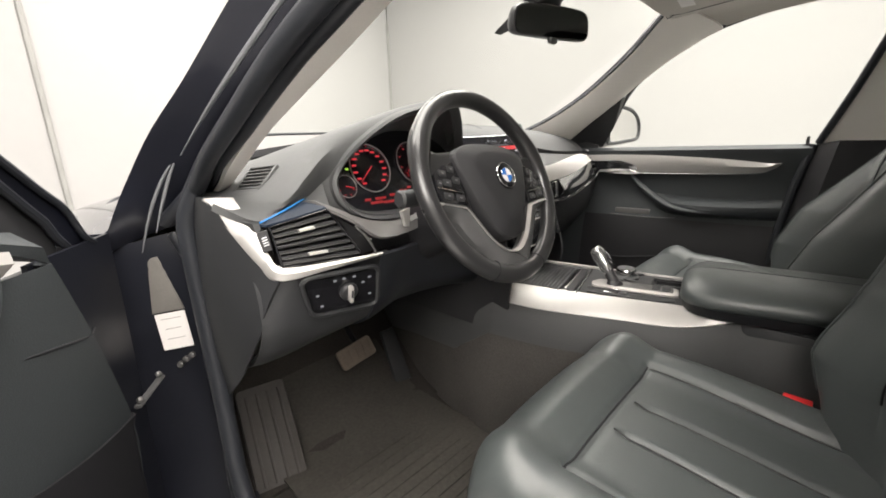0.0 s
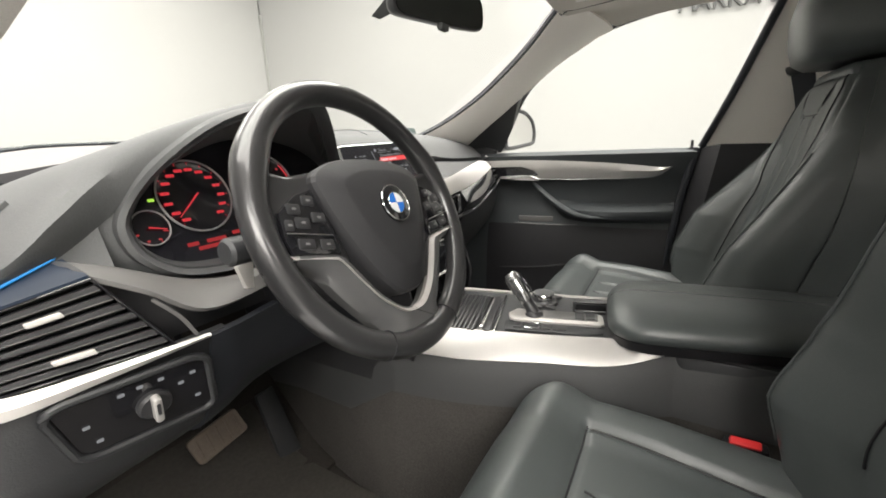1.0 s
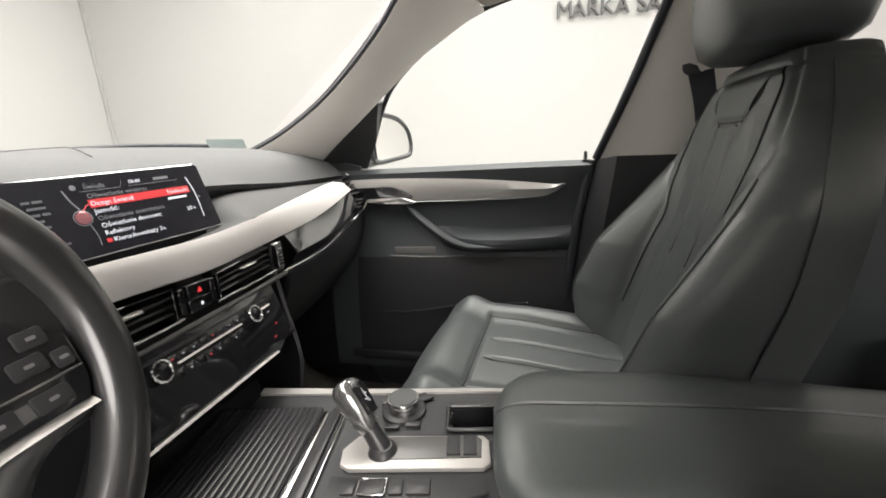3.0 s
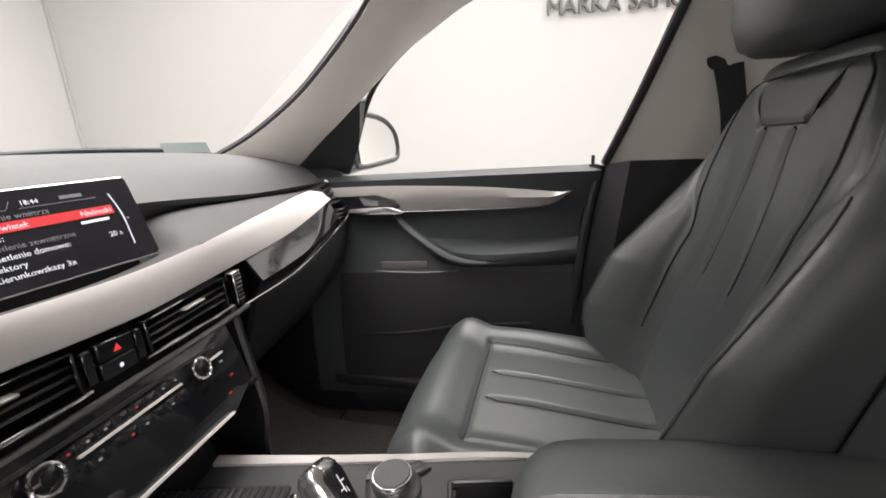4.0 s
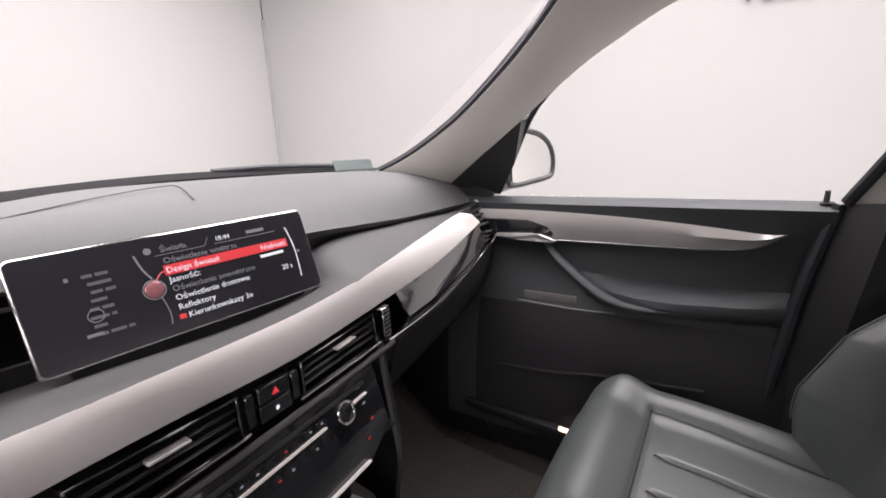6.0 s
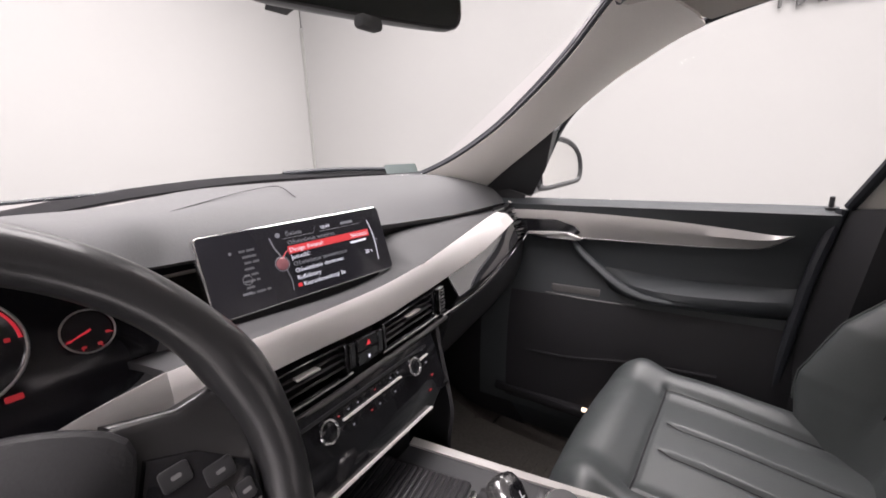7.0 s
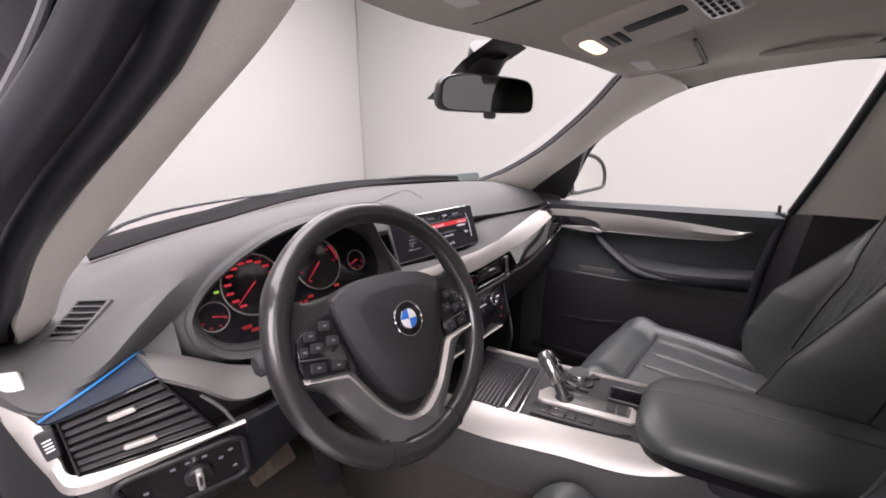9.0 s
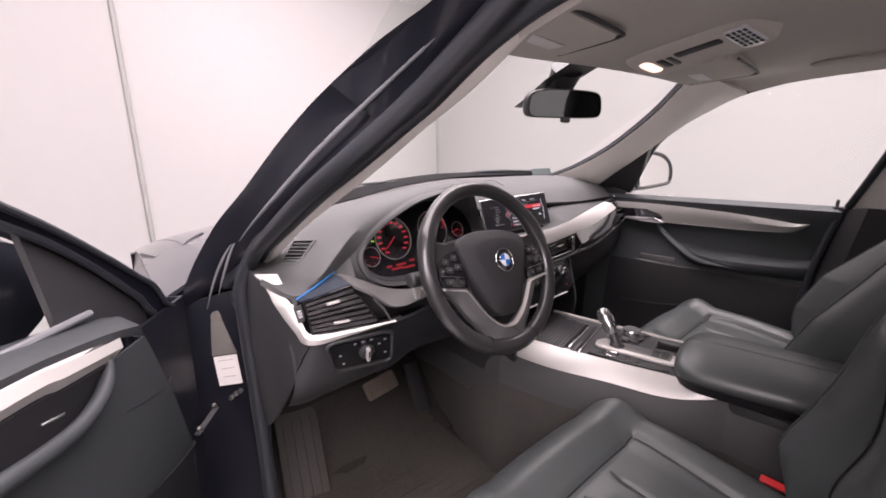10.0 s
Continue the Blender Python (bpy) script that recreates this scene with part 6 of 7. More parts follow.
oo = [(p.x, p.y) for p in cr([(0.130, 0.0, 0), (0.115, 0.052, 0), (0.06, 0.066, 0), (-0.06, 0.064, 0), (-0.140, 0.060, 0), (-0.150, 0.0, 0), (-0.140, -0.060, 0), (-0.06, -0.064, 0), (0.06, -0.066, 0), (0.115, -0.052, 0)], 3, True)]
rows = [[OC @ V(x * s, y * s, z) for x, y in oo] for s, z in ((1.05, -0.02), (1.02, 0.0), (0.97, 0.008), (0.85, 0.012), (0.3, 0.013), (0.02, 0.013))]
part("shell", grid(rows, True, True), shader("pale_roof_plastic", (0.56, 0.52, 0.48), 0.6, grain=0.06, grain_size=500, stain=0.05, bump=0.2), ovh)
part("lamp", plate(rrect(0.030, 0.060, 0.012), 0.003, OC @ Matrix.Translation((0.085, 0.0, 0.011)), 0.001), GLOW_WARM, ovh, "warm lit reading lamp lens")
for x, w in ((0.050, 0.016), (0.028, 0.012)):
    part("switch", plate(rrect(w, 0.042, 0.002), 0.003, OC @ Matrix.Translation((x, 0.0, 0.012)), 0.001), SATIN, ovh)
part("slot", plate(rrect(0.095, 0.022, 0.005), 0.003, OC @ Matrix.Translation((-0.035, -0.018, 0.0115)), 0.001), DASH_LOW, ovh)
grille = part("grille", plate(rrect(0.044, 0.085, 0.006), 0.004, OC @ Matrix.Translation((-0.116, 0.0, 0.010)), 0.001), ENAMEL, ovh, "pale microphone grille")
for k in range(5):
    for j in range(4):
        part("hole", plate(rrect(0.006, 0.011, 0.001, 2), 0.001, OC @ Matrix.Translation((-0.131 + 0.0098 * j, -0.030 + 0.015 * k, 0.0136))), DARK, grille)
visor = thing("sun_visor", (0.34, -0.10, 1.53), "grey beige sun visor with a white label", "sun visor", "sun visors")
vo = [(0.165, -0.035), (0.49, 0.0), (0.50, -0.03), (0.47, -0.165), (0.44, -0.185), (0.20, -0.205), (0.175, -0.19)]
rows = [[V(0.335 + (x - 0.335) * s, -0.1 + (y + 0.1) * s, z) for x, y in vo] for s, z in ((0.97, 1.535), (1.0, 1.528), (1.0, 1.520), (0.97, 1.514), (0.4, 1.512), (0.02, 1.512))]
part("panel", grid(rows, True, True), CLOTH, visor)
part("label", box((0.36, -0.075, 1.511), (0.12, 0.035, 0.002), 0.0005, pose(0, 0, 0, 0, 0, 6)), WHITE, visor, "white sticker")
# dark tube in place of the shadow gap round the visor
part("edge", tube(cr([(0.49, 0.0, 1.519), (0.497, -0.03, 1.517), (0.472, -0.165, 1.517), (0.44, -0.188, 1.517), (0.33, -0.199, 1.517), (0.20, -0.208, 1.517)], 5), 0.0035, 6), DASH_LOW, visor, "dark line standing for the shadow gap")
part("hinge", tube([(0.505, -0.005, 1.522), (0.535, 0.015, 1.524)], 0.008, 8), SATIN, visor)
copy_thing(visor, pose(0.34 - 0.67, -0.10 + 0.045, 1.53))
grab = thing("grab_handle", (0.61, -0.35, 1.535), "grey beige roof grab handle folded up", "handle")
part("grip", tube(cr([(0.590, -0.285, 1.546), (0.540, -0.300, 1.532), (0.522, -0.37, 1.529), (0.548, -0.45, 1.531), (0.600, -0.475, 1.545)], 6), 0.014, 10, False, 0.6), CLOTH, grab)
part("recess_edge", tube(cr([(0.610, -0.268, 1.543), (0.530, -0.275, 1.546), (0.480, -0.32, 1.549), (0.500, -0.44, 1.551), (0.560, -0.495, 1.548), (0.620, -0.490, 1.542)], 6), 0.0045, 6), DASH_LOW, grab, "dark edge of the handle recess")
for y in (-0.262, -0.46):
    part("mount", box((0.600, y - 0.012, 1.545), (0.03, 0.045, 0.018), 0.006), DASH, grab)

# ---- passenger door ----
def door_x(y):
    return 0.838 - 0.085 * y


door = thing("passenger_door", (0.85, 0.0, 0.5), "black passenger door panel with aluminium trim and armrest", "car door")
YS = [0.46, 0.36, 0.26, 0.16, 0.06, -0.04, -0.14, -0.24, -0.32, -0.375]
card = [(1.121, 0.040), (1.120, 0.0), (1.108, -0.022), (1.085, -0.020), (1.02, -0.004), (0.985, 0.004), (0.93, 0.004), (0.90, 0.0), (0.86, -0.012), (0.78, -0.030), (0.70, -0.042), (0.60, -0.050), (0.45, -0.055)]
part("door_card", thick(grid([cr([(door_x(y) + dx, y, z) for y in YS], 3) for z, dx in card]), 0.008), DOORCARD, door, "black vinyl door card")
ti = cr([(door_x(y) - 0.024 + k, y, z) for y, z, k in ((0.40, 1.090, 0), (0.25, 1.092, 0), (0.10, 1.088, 0), (-0.06, 1.079, 0), (-0.18, 1.068, 0), (-0.25, 1.059, 0.002), (-0.292, 1.052, 0.006))], 5)
tb = cr([(door_x(y) - 0.014 + k, y, z) for y, z, k in ((0.40, 1.022, 0), (0.25, 1.018, 0), (0.10, 1.016, 0), (-0.06, 1.017, 0), (-0.18, 1.020, 0), (-0.252, 1.026, 0.002), (-0.290, 1.048, 0.006))], 5)
part("door_trim", thick(grid([ti, [(a + b) / 2 + V(-0.010, 0, 0.004) for a, b in zip(ti, tb)], tb]), 0.004), ALU, door, "brushed aluminium door trim")
part("chrome_line", tube([p + V(-0.004, 0, 0) for p in tb[8:]], 0.0022, 6), CHROME, door)
# handle recess, handle, mirror switch
ho = [(0.345, 1.066), (0.22, 1.068), (0.168, 1.052), (0.150, 1.034), (0.17, 1.022), (0.345, 1.020)]
part("handle_recess", grid([[V(door_x(y) - 0.034, y, z) for y, z in ho], [V(door_x(y) - 0.0345, 0.25 + (y - 0.25) * 0.9, 1.042 + (z - 1.042) * 0.88) for y, z in ho], [V(door_x(y) - 0.018, 0.25 + (y - 0.25) * 0.7, 1.042 + (z - 1.042) * 0.6) for y, z in ho]], True, True), PIANO, door, "dark handle recess")
hl = [(0.300, 1.030), (0.225, 1.034), (0.180, 1.033), (0.140, 1.019), (0.150, 1.013), (0.25, 1.015), (0.305, 1.022)]
part("door_handle", grid([[V(door_x(y) - 0.036, 0.22 + (y - 0.22) * q, 1.023 + (z - 1.023) * q) + V(-d, 0, 0) for y, z in hl] for q, d in ((0.96, 0.0), (1.0, 0.003), (1.0, 0.006), (0.9, 0.0085), (0.4, 0.009))], True, True), BRIGHT, door, "satin chrome door handle")
part("switch", box((door_x(0.355) - 0.034, 0.352, 1.044), (0.008, 0.030, 0.026), 0.003), SATIN, door)
for z in (1.049, 1.039):
    part("symbol", box((door_x(0.355) - 0.0385, 0.352, z), (0.001, 0.010, 0.003), 0.0003), ENAMEL, door)
# pull and armrest
part("armrest_ledge", grid([[V(door_x(y) + dx * f, y, z + (1 - f) * 0.01) for dx, z in ((0.01, 0.925), (-0.045, 0.912), (-0.075, 0.900), (-0.080, 0.885), (-0.070, 0.868), (-0.03, 0.852), (0.01, 0.85))] for y, f in ((0.09, 0.0), (0.06, 0.18), (0.03, 0.42), (0.0, 0.66), (-0.05, 0.86), (-0.10, 0.90), (-0.15, 0.85), (-0.25, 0.65), (-0.33, 0.35), (-0.37, 0.0))], False), DOORCARD, door, "black padded armrest")
pull_line = cr([(door_x(0.18) - 0.006, 0.182, 1.008), (door_x(0.13) - 0.036, 0.132, 0.968), (door_x(0.05) - 0.060, 0.050, 0.912), (door_x(0.0) - 0.070, -0.015, 0.884), (door_x(-0.09) - 0.064, -0.09, 0.876), (door_x(-0.2) - 0.050, -0.20, 0.878)], 6)
part("pull", tube(pull_line, [0.002 + 0.0145 * math.sin(math.pi * min(1.0, (k + 0.6) / 31) ** 0.8) for k in range(len(pull_line))], 12, False, 0.75), DOORCARD, door, "black grab pull")
part("pocket_flap", box((door_x(0.17) - 0.010, 0.165, 0.856), (0.010, 0.14, 0.024), 0.004, pose(0, 0, 0, 0, 0, 5)), SHELF, door, "grey pocket edge")
part("pocket_line", tube(cr([(door_x(0.28) - 0.016, 0.25, 0.840), (door_x(0.1) - 0.020, 0.10, 0.836), (door_x(0.0) - 0.024, 0.0, 0.842)], 5), 0.0018, 6), GRAPHITE, door)
# shade on the lower door is put into this near-black sheet
part("map_pocket", thick(grid([cr([(door_x(y) + dx - 0.006, y, z) for y in YS[1:]], 3) for z, dx in ((0.835, -0.014), (0.78, -0.030), (0.70, -0.042), (0.60, -0.050), (0.48, -0.055))]), 0.003), DARK, door, "map pocket sheet blackened for the shade low on the door")
part("pocket_edge", tube(cr([(door_x(0.30) - 0.052, 0.30, 0.650), (door_x(0.15) - 0.062, 0.15, 0.664), (door_x(0.0) - 0.066, 0.0, 0.690), (door_x(-0.2) - 0.06, -0.2, 0.70)], 5), 0.004, 8), DARK, door, "edge of the map pocket")
part("lock_pin", lathe([(0.010, 0), (0.010, 0.003), (0.005, 0.004), (0.0045, 0.026), (0.002, 0.028)], basis((0.870, -0.358, 1.119), (1, 0, 0), (0, 0, 1)), 16), SATIN, door, "small black lock pin")
sail = [V(0.802, 0.458, 1.164), V(0.866, 0.335, 1.130), V(0.835, 0.285, 1.215), V(0.788, 0.222, 1.325), V(0.740, 0.225, 1.320), V(0.776, 0.372, 1.218)]
sb = bmesh.new()
sb.faces.new([sb.verts.new(p) for p in sail])
bmesh.ops.triangulate(sb, faces=sb.faces[:])
part("mirror_sail", thick(sb, 0.012), SATIN, door, "black triangular mirror cover")
part("sill_light", plate(rrect(0.05, 0.012, 0.004), 0.003, basis((0.742, 0.082, 0.520), (0, -1, 0), (-0.8, 0, 0.6))), GLOW_WARM, door, "small warm lit lamp")
part("lower_side", box((0.86, 0.0, 0.42), (0.10, 1.0, 0.22), 0.02), DOORCARD, door, "dark lower door edge")
part("sill_edge", box((0.765, 0.15, 0.50), (0.05, 0.5, 0.03), 0.008), DARK, door, "black door sill strip")

# ---- driver's door, standing open ----
DH, DD = V(-0.905, 0.42, 0), V(-0.486, -0.874, 0)
DN = V(0.874, -0.486, 0)


def dr(s, z, out=0.0):
    return DH + DD * s + DN * out + V(0, 0, z)


ddoor = thing("driver_door", dr(0.5, 0.5), "open black driver door with aluminium trim and armrest", "car door")
part("skin", thick(grid([[dr(s, z, -0.10 + 0.02 * (z > 0.9)) for s in (0.0, 0.3, 0.7, 1.1)] for z in (0.32, 0.5, 0.8, 0.92, 0.985)]), 0.01), PAINT, ddoor, "black painted door skin")
edge = [(0.0, 1.02), (0.004, 0.90), (0.010, 0.75), (0.015, 0.60), (0.02, 0.45), (0.02, 0.33)]
part("edge_panel", thick(grid([[dr(s, z, -0.10) for s, z in edge], [dr(s, z, 0.0) for s, z in edge], [dr(s + 0.20 - 0.012 * k * 0.6, z, 0.0) for k, (s, z) in enumerate(edge)]]), 0.006), JAMB, ddoor, "black painted door edge")
pe = [(0.186, 1.018), (0.162, 0.96), (0.130, 0.87), (0.096, 0.74), (0.100, 0.66), (0.14, 0.55), (0.20, 0.45)]
pel = cr([(a, b, 0) for a, b in pe], 4)
part("door_card", thick(grid([[dr(p.x, p.y, 0.0) for p in pel], [dr(p.x + 0.012, p.y, 0.022) for p in pel], [dr(0.35, p.y + 0.01, 0.030) for p in pel], [dr(0.7, p.y + 0.02, 0.030) for p in pel], [dr(1.05, p.y + 0.03, 0.03) for p in pel]]), 0.006), DOORCARD, ddoor, "black vinyl door card")
ba, bb = cr([dr(0.217, 1.064, 0.01), dr(0.30, 1.079, 0.012), dr(0.348, 1.087, 0.014), dr(0.43, 1.100, 0.014), dr(0.7, 1.130, 0.014), dr(1.05, 1.145, 0.014)], 5), cr([dr(0.186, 1.018, 0.022), dr(0.274, 1.050, 0.032), dr(0.384, 1.073, 0.034), dr(0.457, 1.083, 0.034), dr(0.7, 1.108, 0.034), dr(1.05, 1.12, 0.034)], 5)
part("top_roll", thick(grid([[p - DN * 0.05 for p in ba], ba, [(a + b) / 2 + DN * 0.012 for a, b in zip(ba, bb)], bb]), 0.006), DOORCARD, ddoor, "black padded top roll")
t_a, t_b = cr([dr(0.276, 1.051, 0.036), dr(0.33, 1.061, 0.040), dr(0.40, 1.074, 0.042), dr(0.47, 1.085, 0.042), dr(0.8, 1.112, 0.042)], 5), cr([dr(0.294, 1.033, 0.036), dr(0.345, 1.042, 0.040), dr(0.405, 1.051, 0.042), dr(0.47, 1.063, 0.042), dr(0.8, 1.088, 0.042)], 5)
part("door_trim", thick(grid([t_a, [(a + b) / 2 + DN * 0.006 for a, b in zip(t_a, t_b)], t_b]), 0.004), ALU, ddoor, "brushed aluminium door trim")
r_e = cr([dr(0.298, 1.046, 0.036), dr(0.318, 1.020, 0.042), dr(0.350, 1.003, 0.048), dr(0.40, 0.996, 0.052), dr(0.46, 1.004, 0.055), dr(0.56, 1.022, 0.058), dr(0.8, 1.04, 0.06)], 5)
part("recess", thick(grid([[p - V(0, 0, 0.004) + DN * 0.001 for p in resample(t_b, 24)], [p - DN * 0.016 for p in resample(r_e, 24)]]), 0.004), DARK, ddoor, "black handle recess")
part("recess_edge", tube(r_e, [0.004 + 0.006 * min(1, k / 8) for k in range(len(r_e))], 10), DOORCARD, ddoor, "padded recess edge")
pk = cr([(0.100, 0.745, 0.026), (0.118, 0.749, 0.034), (0.202, 0.769, 0.040), (0.271, 0.788, 0.042), (0.324, 0.806, 0.043), (0.50, 0.86, 0.045), (1.0, 0.90, 0.045)], 5)
part("map_pocket", thick(grid([[dr(p.x, p.y, p.z) for p in pk], [dr(p.x + 0.02, p.y - 0.012, p.z + 0.001) for p in pk], [dr(p.x + 0.03, 0.5 + 0.1 * (p.y - 0.74), p.z) for p in pk]]), 0.004), DARK, ddoor, "black map pocket")
part("lock_button", tube([dr(0.405, 1.018, 0.042), dr(0.440, 1.028, 0.044)], 0.0026, 8), CHROME, ddoor, "small chrome lock button")
part("seam", tube(cr([dr(0.118, 0.902, 0.016), dr(0.16, 0.906, 0.027), dr(0.251, 0.929, 0.032), dr(0.316, 0.943, 0.032), dr(0.5, 0.97, 0.034)], 5), 0.0016, 6), SATIN, ddoor)
f_o = cr([dr(-0.012, 1.010, -0.03), dr(0.016, 1.022, -0.03), dr(0.060, 1.086, -0.03), dr(0.120, 1.124, -0.03), dr(0.185, 1.165, -0.03), dr(0.287, 1.227, -0.03), dr(0.358, 1.270, -0.03), dr(0.50, 1.347, -0.03), dr(0.65, 1.41, -0.02)], 4)
f_i = cr([dr(0.09, 1.02, -0.01), dr(0.11, 1.04, -0.01), dr(0.125, 1.062, -0.01), dr(0.152, 1.085, -0.01), dr(0.208, 1.133, -0.01), dr(0.294, 1.197, -0.01), dr(0.365, 1.237, -0.01), dr(0.505, 1.315, -0.01), dr(0.655, 1.385, 0.0)], 4)
part("window_frame", thick(grid([[p - DN * 0.05 for p in f_o], f_o, [(a + b) / 2 + DN * 0.02 for a, b in zip(f_o, f_i)], f_i]), 0.008), PAINT, ddoor, "black painted window frame")
part("frame_seal", tube([(a * 0.5 + b * 0.5) + DN * 0.024 for a, b in zip(f_o, f_i)], 0.005, 8), RUBBER, ddoor, "black rubber seal")
part("frame_seal", tube([p + DN * 0.004 for p in f_i], 0.006, 8), RUBBER, ddoor, "black rubber seal")
part("mirror_sail", thick(grid([[dr(0.10, 1.045, -0.022), dr(0.16, 1.106, -0.022), dr(0.24, 1.168, -0.022), dr(0.33, 1.228, -0.022)], [dr(0.10, 1.00, -0.022), dr(0.20, 1.03, -0.022), dr(0.27, 1.05, -0.022), dr(0.30, 1.06, -0.022)]]), 0.008), SATIN, ddoor, "black triangular mirror cover")
dglass = part("pane", thick(grid([[dr(0.24, 1.07, -0.03), dr(0.36, 1.085, -0.03), dr(0.8, 1.11, -0.03)], [dr(0.24, 1.14, -0.03), dr(0.36, 1.232, -0.03), dr(0.8, 1.44, -0.03)]]), 0.004), GLASS, ddoor, "clear window glass")
dglass.visible_shadow = False
part("glass_seal", tube([dr(0.250, 1.084, -0.008), dr(0.36, 1.090, -0.008), dr(0.8, 1.118, -0.008)], 0.0055, 8), LIP, ddoor, "grey window seal")
dmir = thing("door_mirror", dr(0.2, 1.1, -0.15), "black door mirror seen from inside", "mirror")
part("shell", grid([[dr(0.29 + 0.17 * q * math.cos(a), 1.115 + 0.095 * q * math.sin(a), -d) for a in np.linspace(0, 2 * math.pi, 25)[:-1]] for q, d in ((0.3, 0.115), (0.9, 0.12), (1.0, 0.15), (1.0, 0.22), (0.8, 0.29), (0.3, 0.31))], True, True), PAINT, dmir)

check = thing("door_check_strap", (-0.90, 0.36, 0.75), "dull metal door check strap with bolts at the hinge", "door check")
part("strap", tube([(-0.868, 0.43, 0.735), (-0.918, 0.364, 0.726)], 0.007, 8, False, 0.5), SILVER, check)
for at in ((-0.872, 0.424, 0.744), (-0.912, 0.370, 0.734)):
    part("bolt", lathe([(0.0055, -0.004), (0.0055, 0.003), (0.003, 0.0045)], basis(at, (1, 0, 0), (-0.3, -0.9, 0.3)), 10), GRAPHITE, check, "dull bolt head")

# sticker on the jamb
st_l = thing("jamb_sticker", (-0.833, 0.447, 0.815), "white paper sticker on the door jamb", "sticker")
STM = basis((-0.826, 0.4405, 0.8155), (0.80, -0.60, 0.12), (-0.55, -0.82, 0.1))
part("paper", plate(rrect(0.054, 0.072, 0.002), 0.0012, STM @ Matrix.Translation((0, 0, 0.010))), WHITE, st_l)
for k in range(0, 6, 2):
    part("text_bar", plate(rrect(0.036 - 0.004 * (k % 3), 0.0012, 0.0006, 2), 0.0004, STM @ Matrix.Translation((-0.002 * (k % 2), 0.025 - 0.010 * k, 0.0112))), BAR, st_l)

# ---- seats ----
def smooth_step(a, b, x):
    t = min(1.0, max(0.0, (x - a) / (b - a)))
    return t * t * (3 - 2 * t)


def groove(d, w=0.005):
    return math.exp(-(d / w) ** 2)


SX, SY, SZ = 0.452, -0.25, 0.36
BX = -0.010
seat = thing("front_seat", (SX, SY, SZ), "black leather front seat with pleated centre panel and headrest", "car seat", "front seats")


def cushion_top(x, y):
    """Height of the cushion over its frame at x from the seat's middle and y in the world."""
    ax = abs(x)
    bol = 0.032 * smooth_step(0.13, 0.225, ax) * (1 - 0.35 * smooth_step(-0.12, 0.0, y))
    h = 0.712 + bol - 0.02 * smooth_step(-0.2, -0.45, y)
    h += 0.006 * smooth_step(-0.28, -0.12, y) + 0.030 * smooth_step(-0.125, -0.045, y)
    h += 0.006 * math.cos(min(ax / 0.17, 1) * math.pi / 2)
    seam_x = 0.172 - 0.008 * smooth_step(-0.12, -0.4, y)
    h -= 0.008 * groove(ax - seam_x, 0.006) * smooth_step(-0.105, -0.12, y)
    if ax < seam_x:
        h -= 0.005 * groove(y + 0.115, 0.006)
    for px in (-0.045, 0.045):
        h -= 0.007 * groove(x - px, 0.006) * smooth_step(-0.135, -0.16, y)
    return h


def seat_cushion():
    rows = []
    for i in range(141):
        x = -0.262 + 0.524 * i / 140
        edge_d = min(1.0, (0.262 - abs(x)) / 0.07)
        drop = 0.065 * (1 - math.sqrt(max(0.0, 1 - (1 - edge_d) ** 2)))
        row = []
        y0 = 0.020 - 0.040 * (abs(x) / 0.27) ** 4
        for j in range(10):
            a = math.pi / 2 * j / 9
            row.append(V(SX + x, y0 - 0.075 + 0.075 * math.cos(a), cushion_top(x, y0 - 0.075 + 0.075 * math.cos(a)) - drop - 0.075 + 0.075 * math.sin(a)))
        row.insert(0, V(SX + x, y0 - 0.012, 0.56))
        row.insert(0, V(SX + x * 0.96, y0 - 0.05, 0.50))
        for j in range(1, 111):
            y = y0 - 0.075 - (0.46 - 0.075) * j / 110
            row.append(V(SX + x, y, cushion_top(x, y) - drop))
        rows.append(row)
    first = [V(p.x + 0.004, p.y, min(p.z, 0.62)) for p in rows[0]]
    last = [V(p.x - 0.004, p.y, min(p.z, 0.62)) for p in rows[-1]]
    low_f = [V(p.x + 0.01, p.y, 0.50) for p in rows[0]]
    low_l = [V(p.x - 0.01, p.y, 0.50) for p in rows[-1]]
    return grid([low_f, first] + rows + [last, low_l])


part("cushion", seat_cushion(), LEATHER, seat, "black leather cushion", 60)


def back_line(z):
    """Front of the backrest's middle at height z."""
    return float(np.interp(z, [0.66, 0.75, 0.85, 1.0, 1.1, 1.195, 1.25, 1.30], [-0.425, -0.450, -0.478, -0.520, -0.546, -0.565, -0.578, -0.600]))


def outer_lift(z):
    """How much further forward the door side bolster stands."""
    return float(np.interp(z, [0.66, 0.78, 0.93, 1.10], [0.030, 0.050, 0.045, 0.0]))


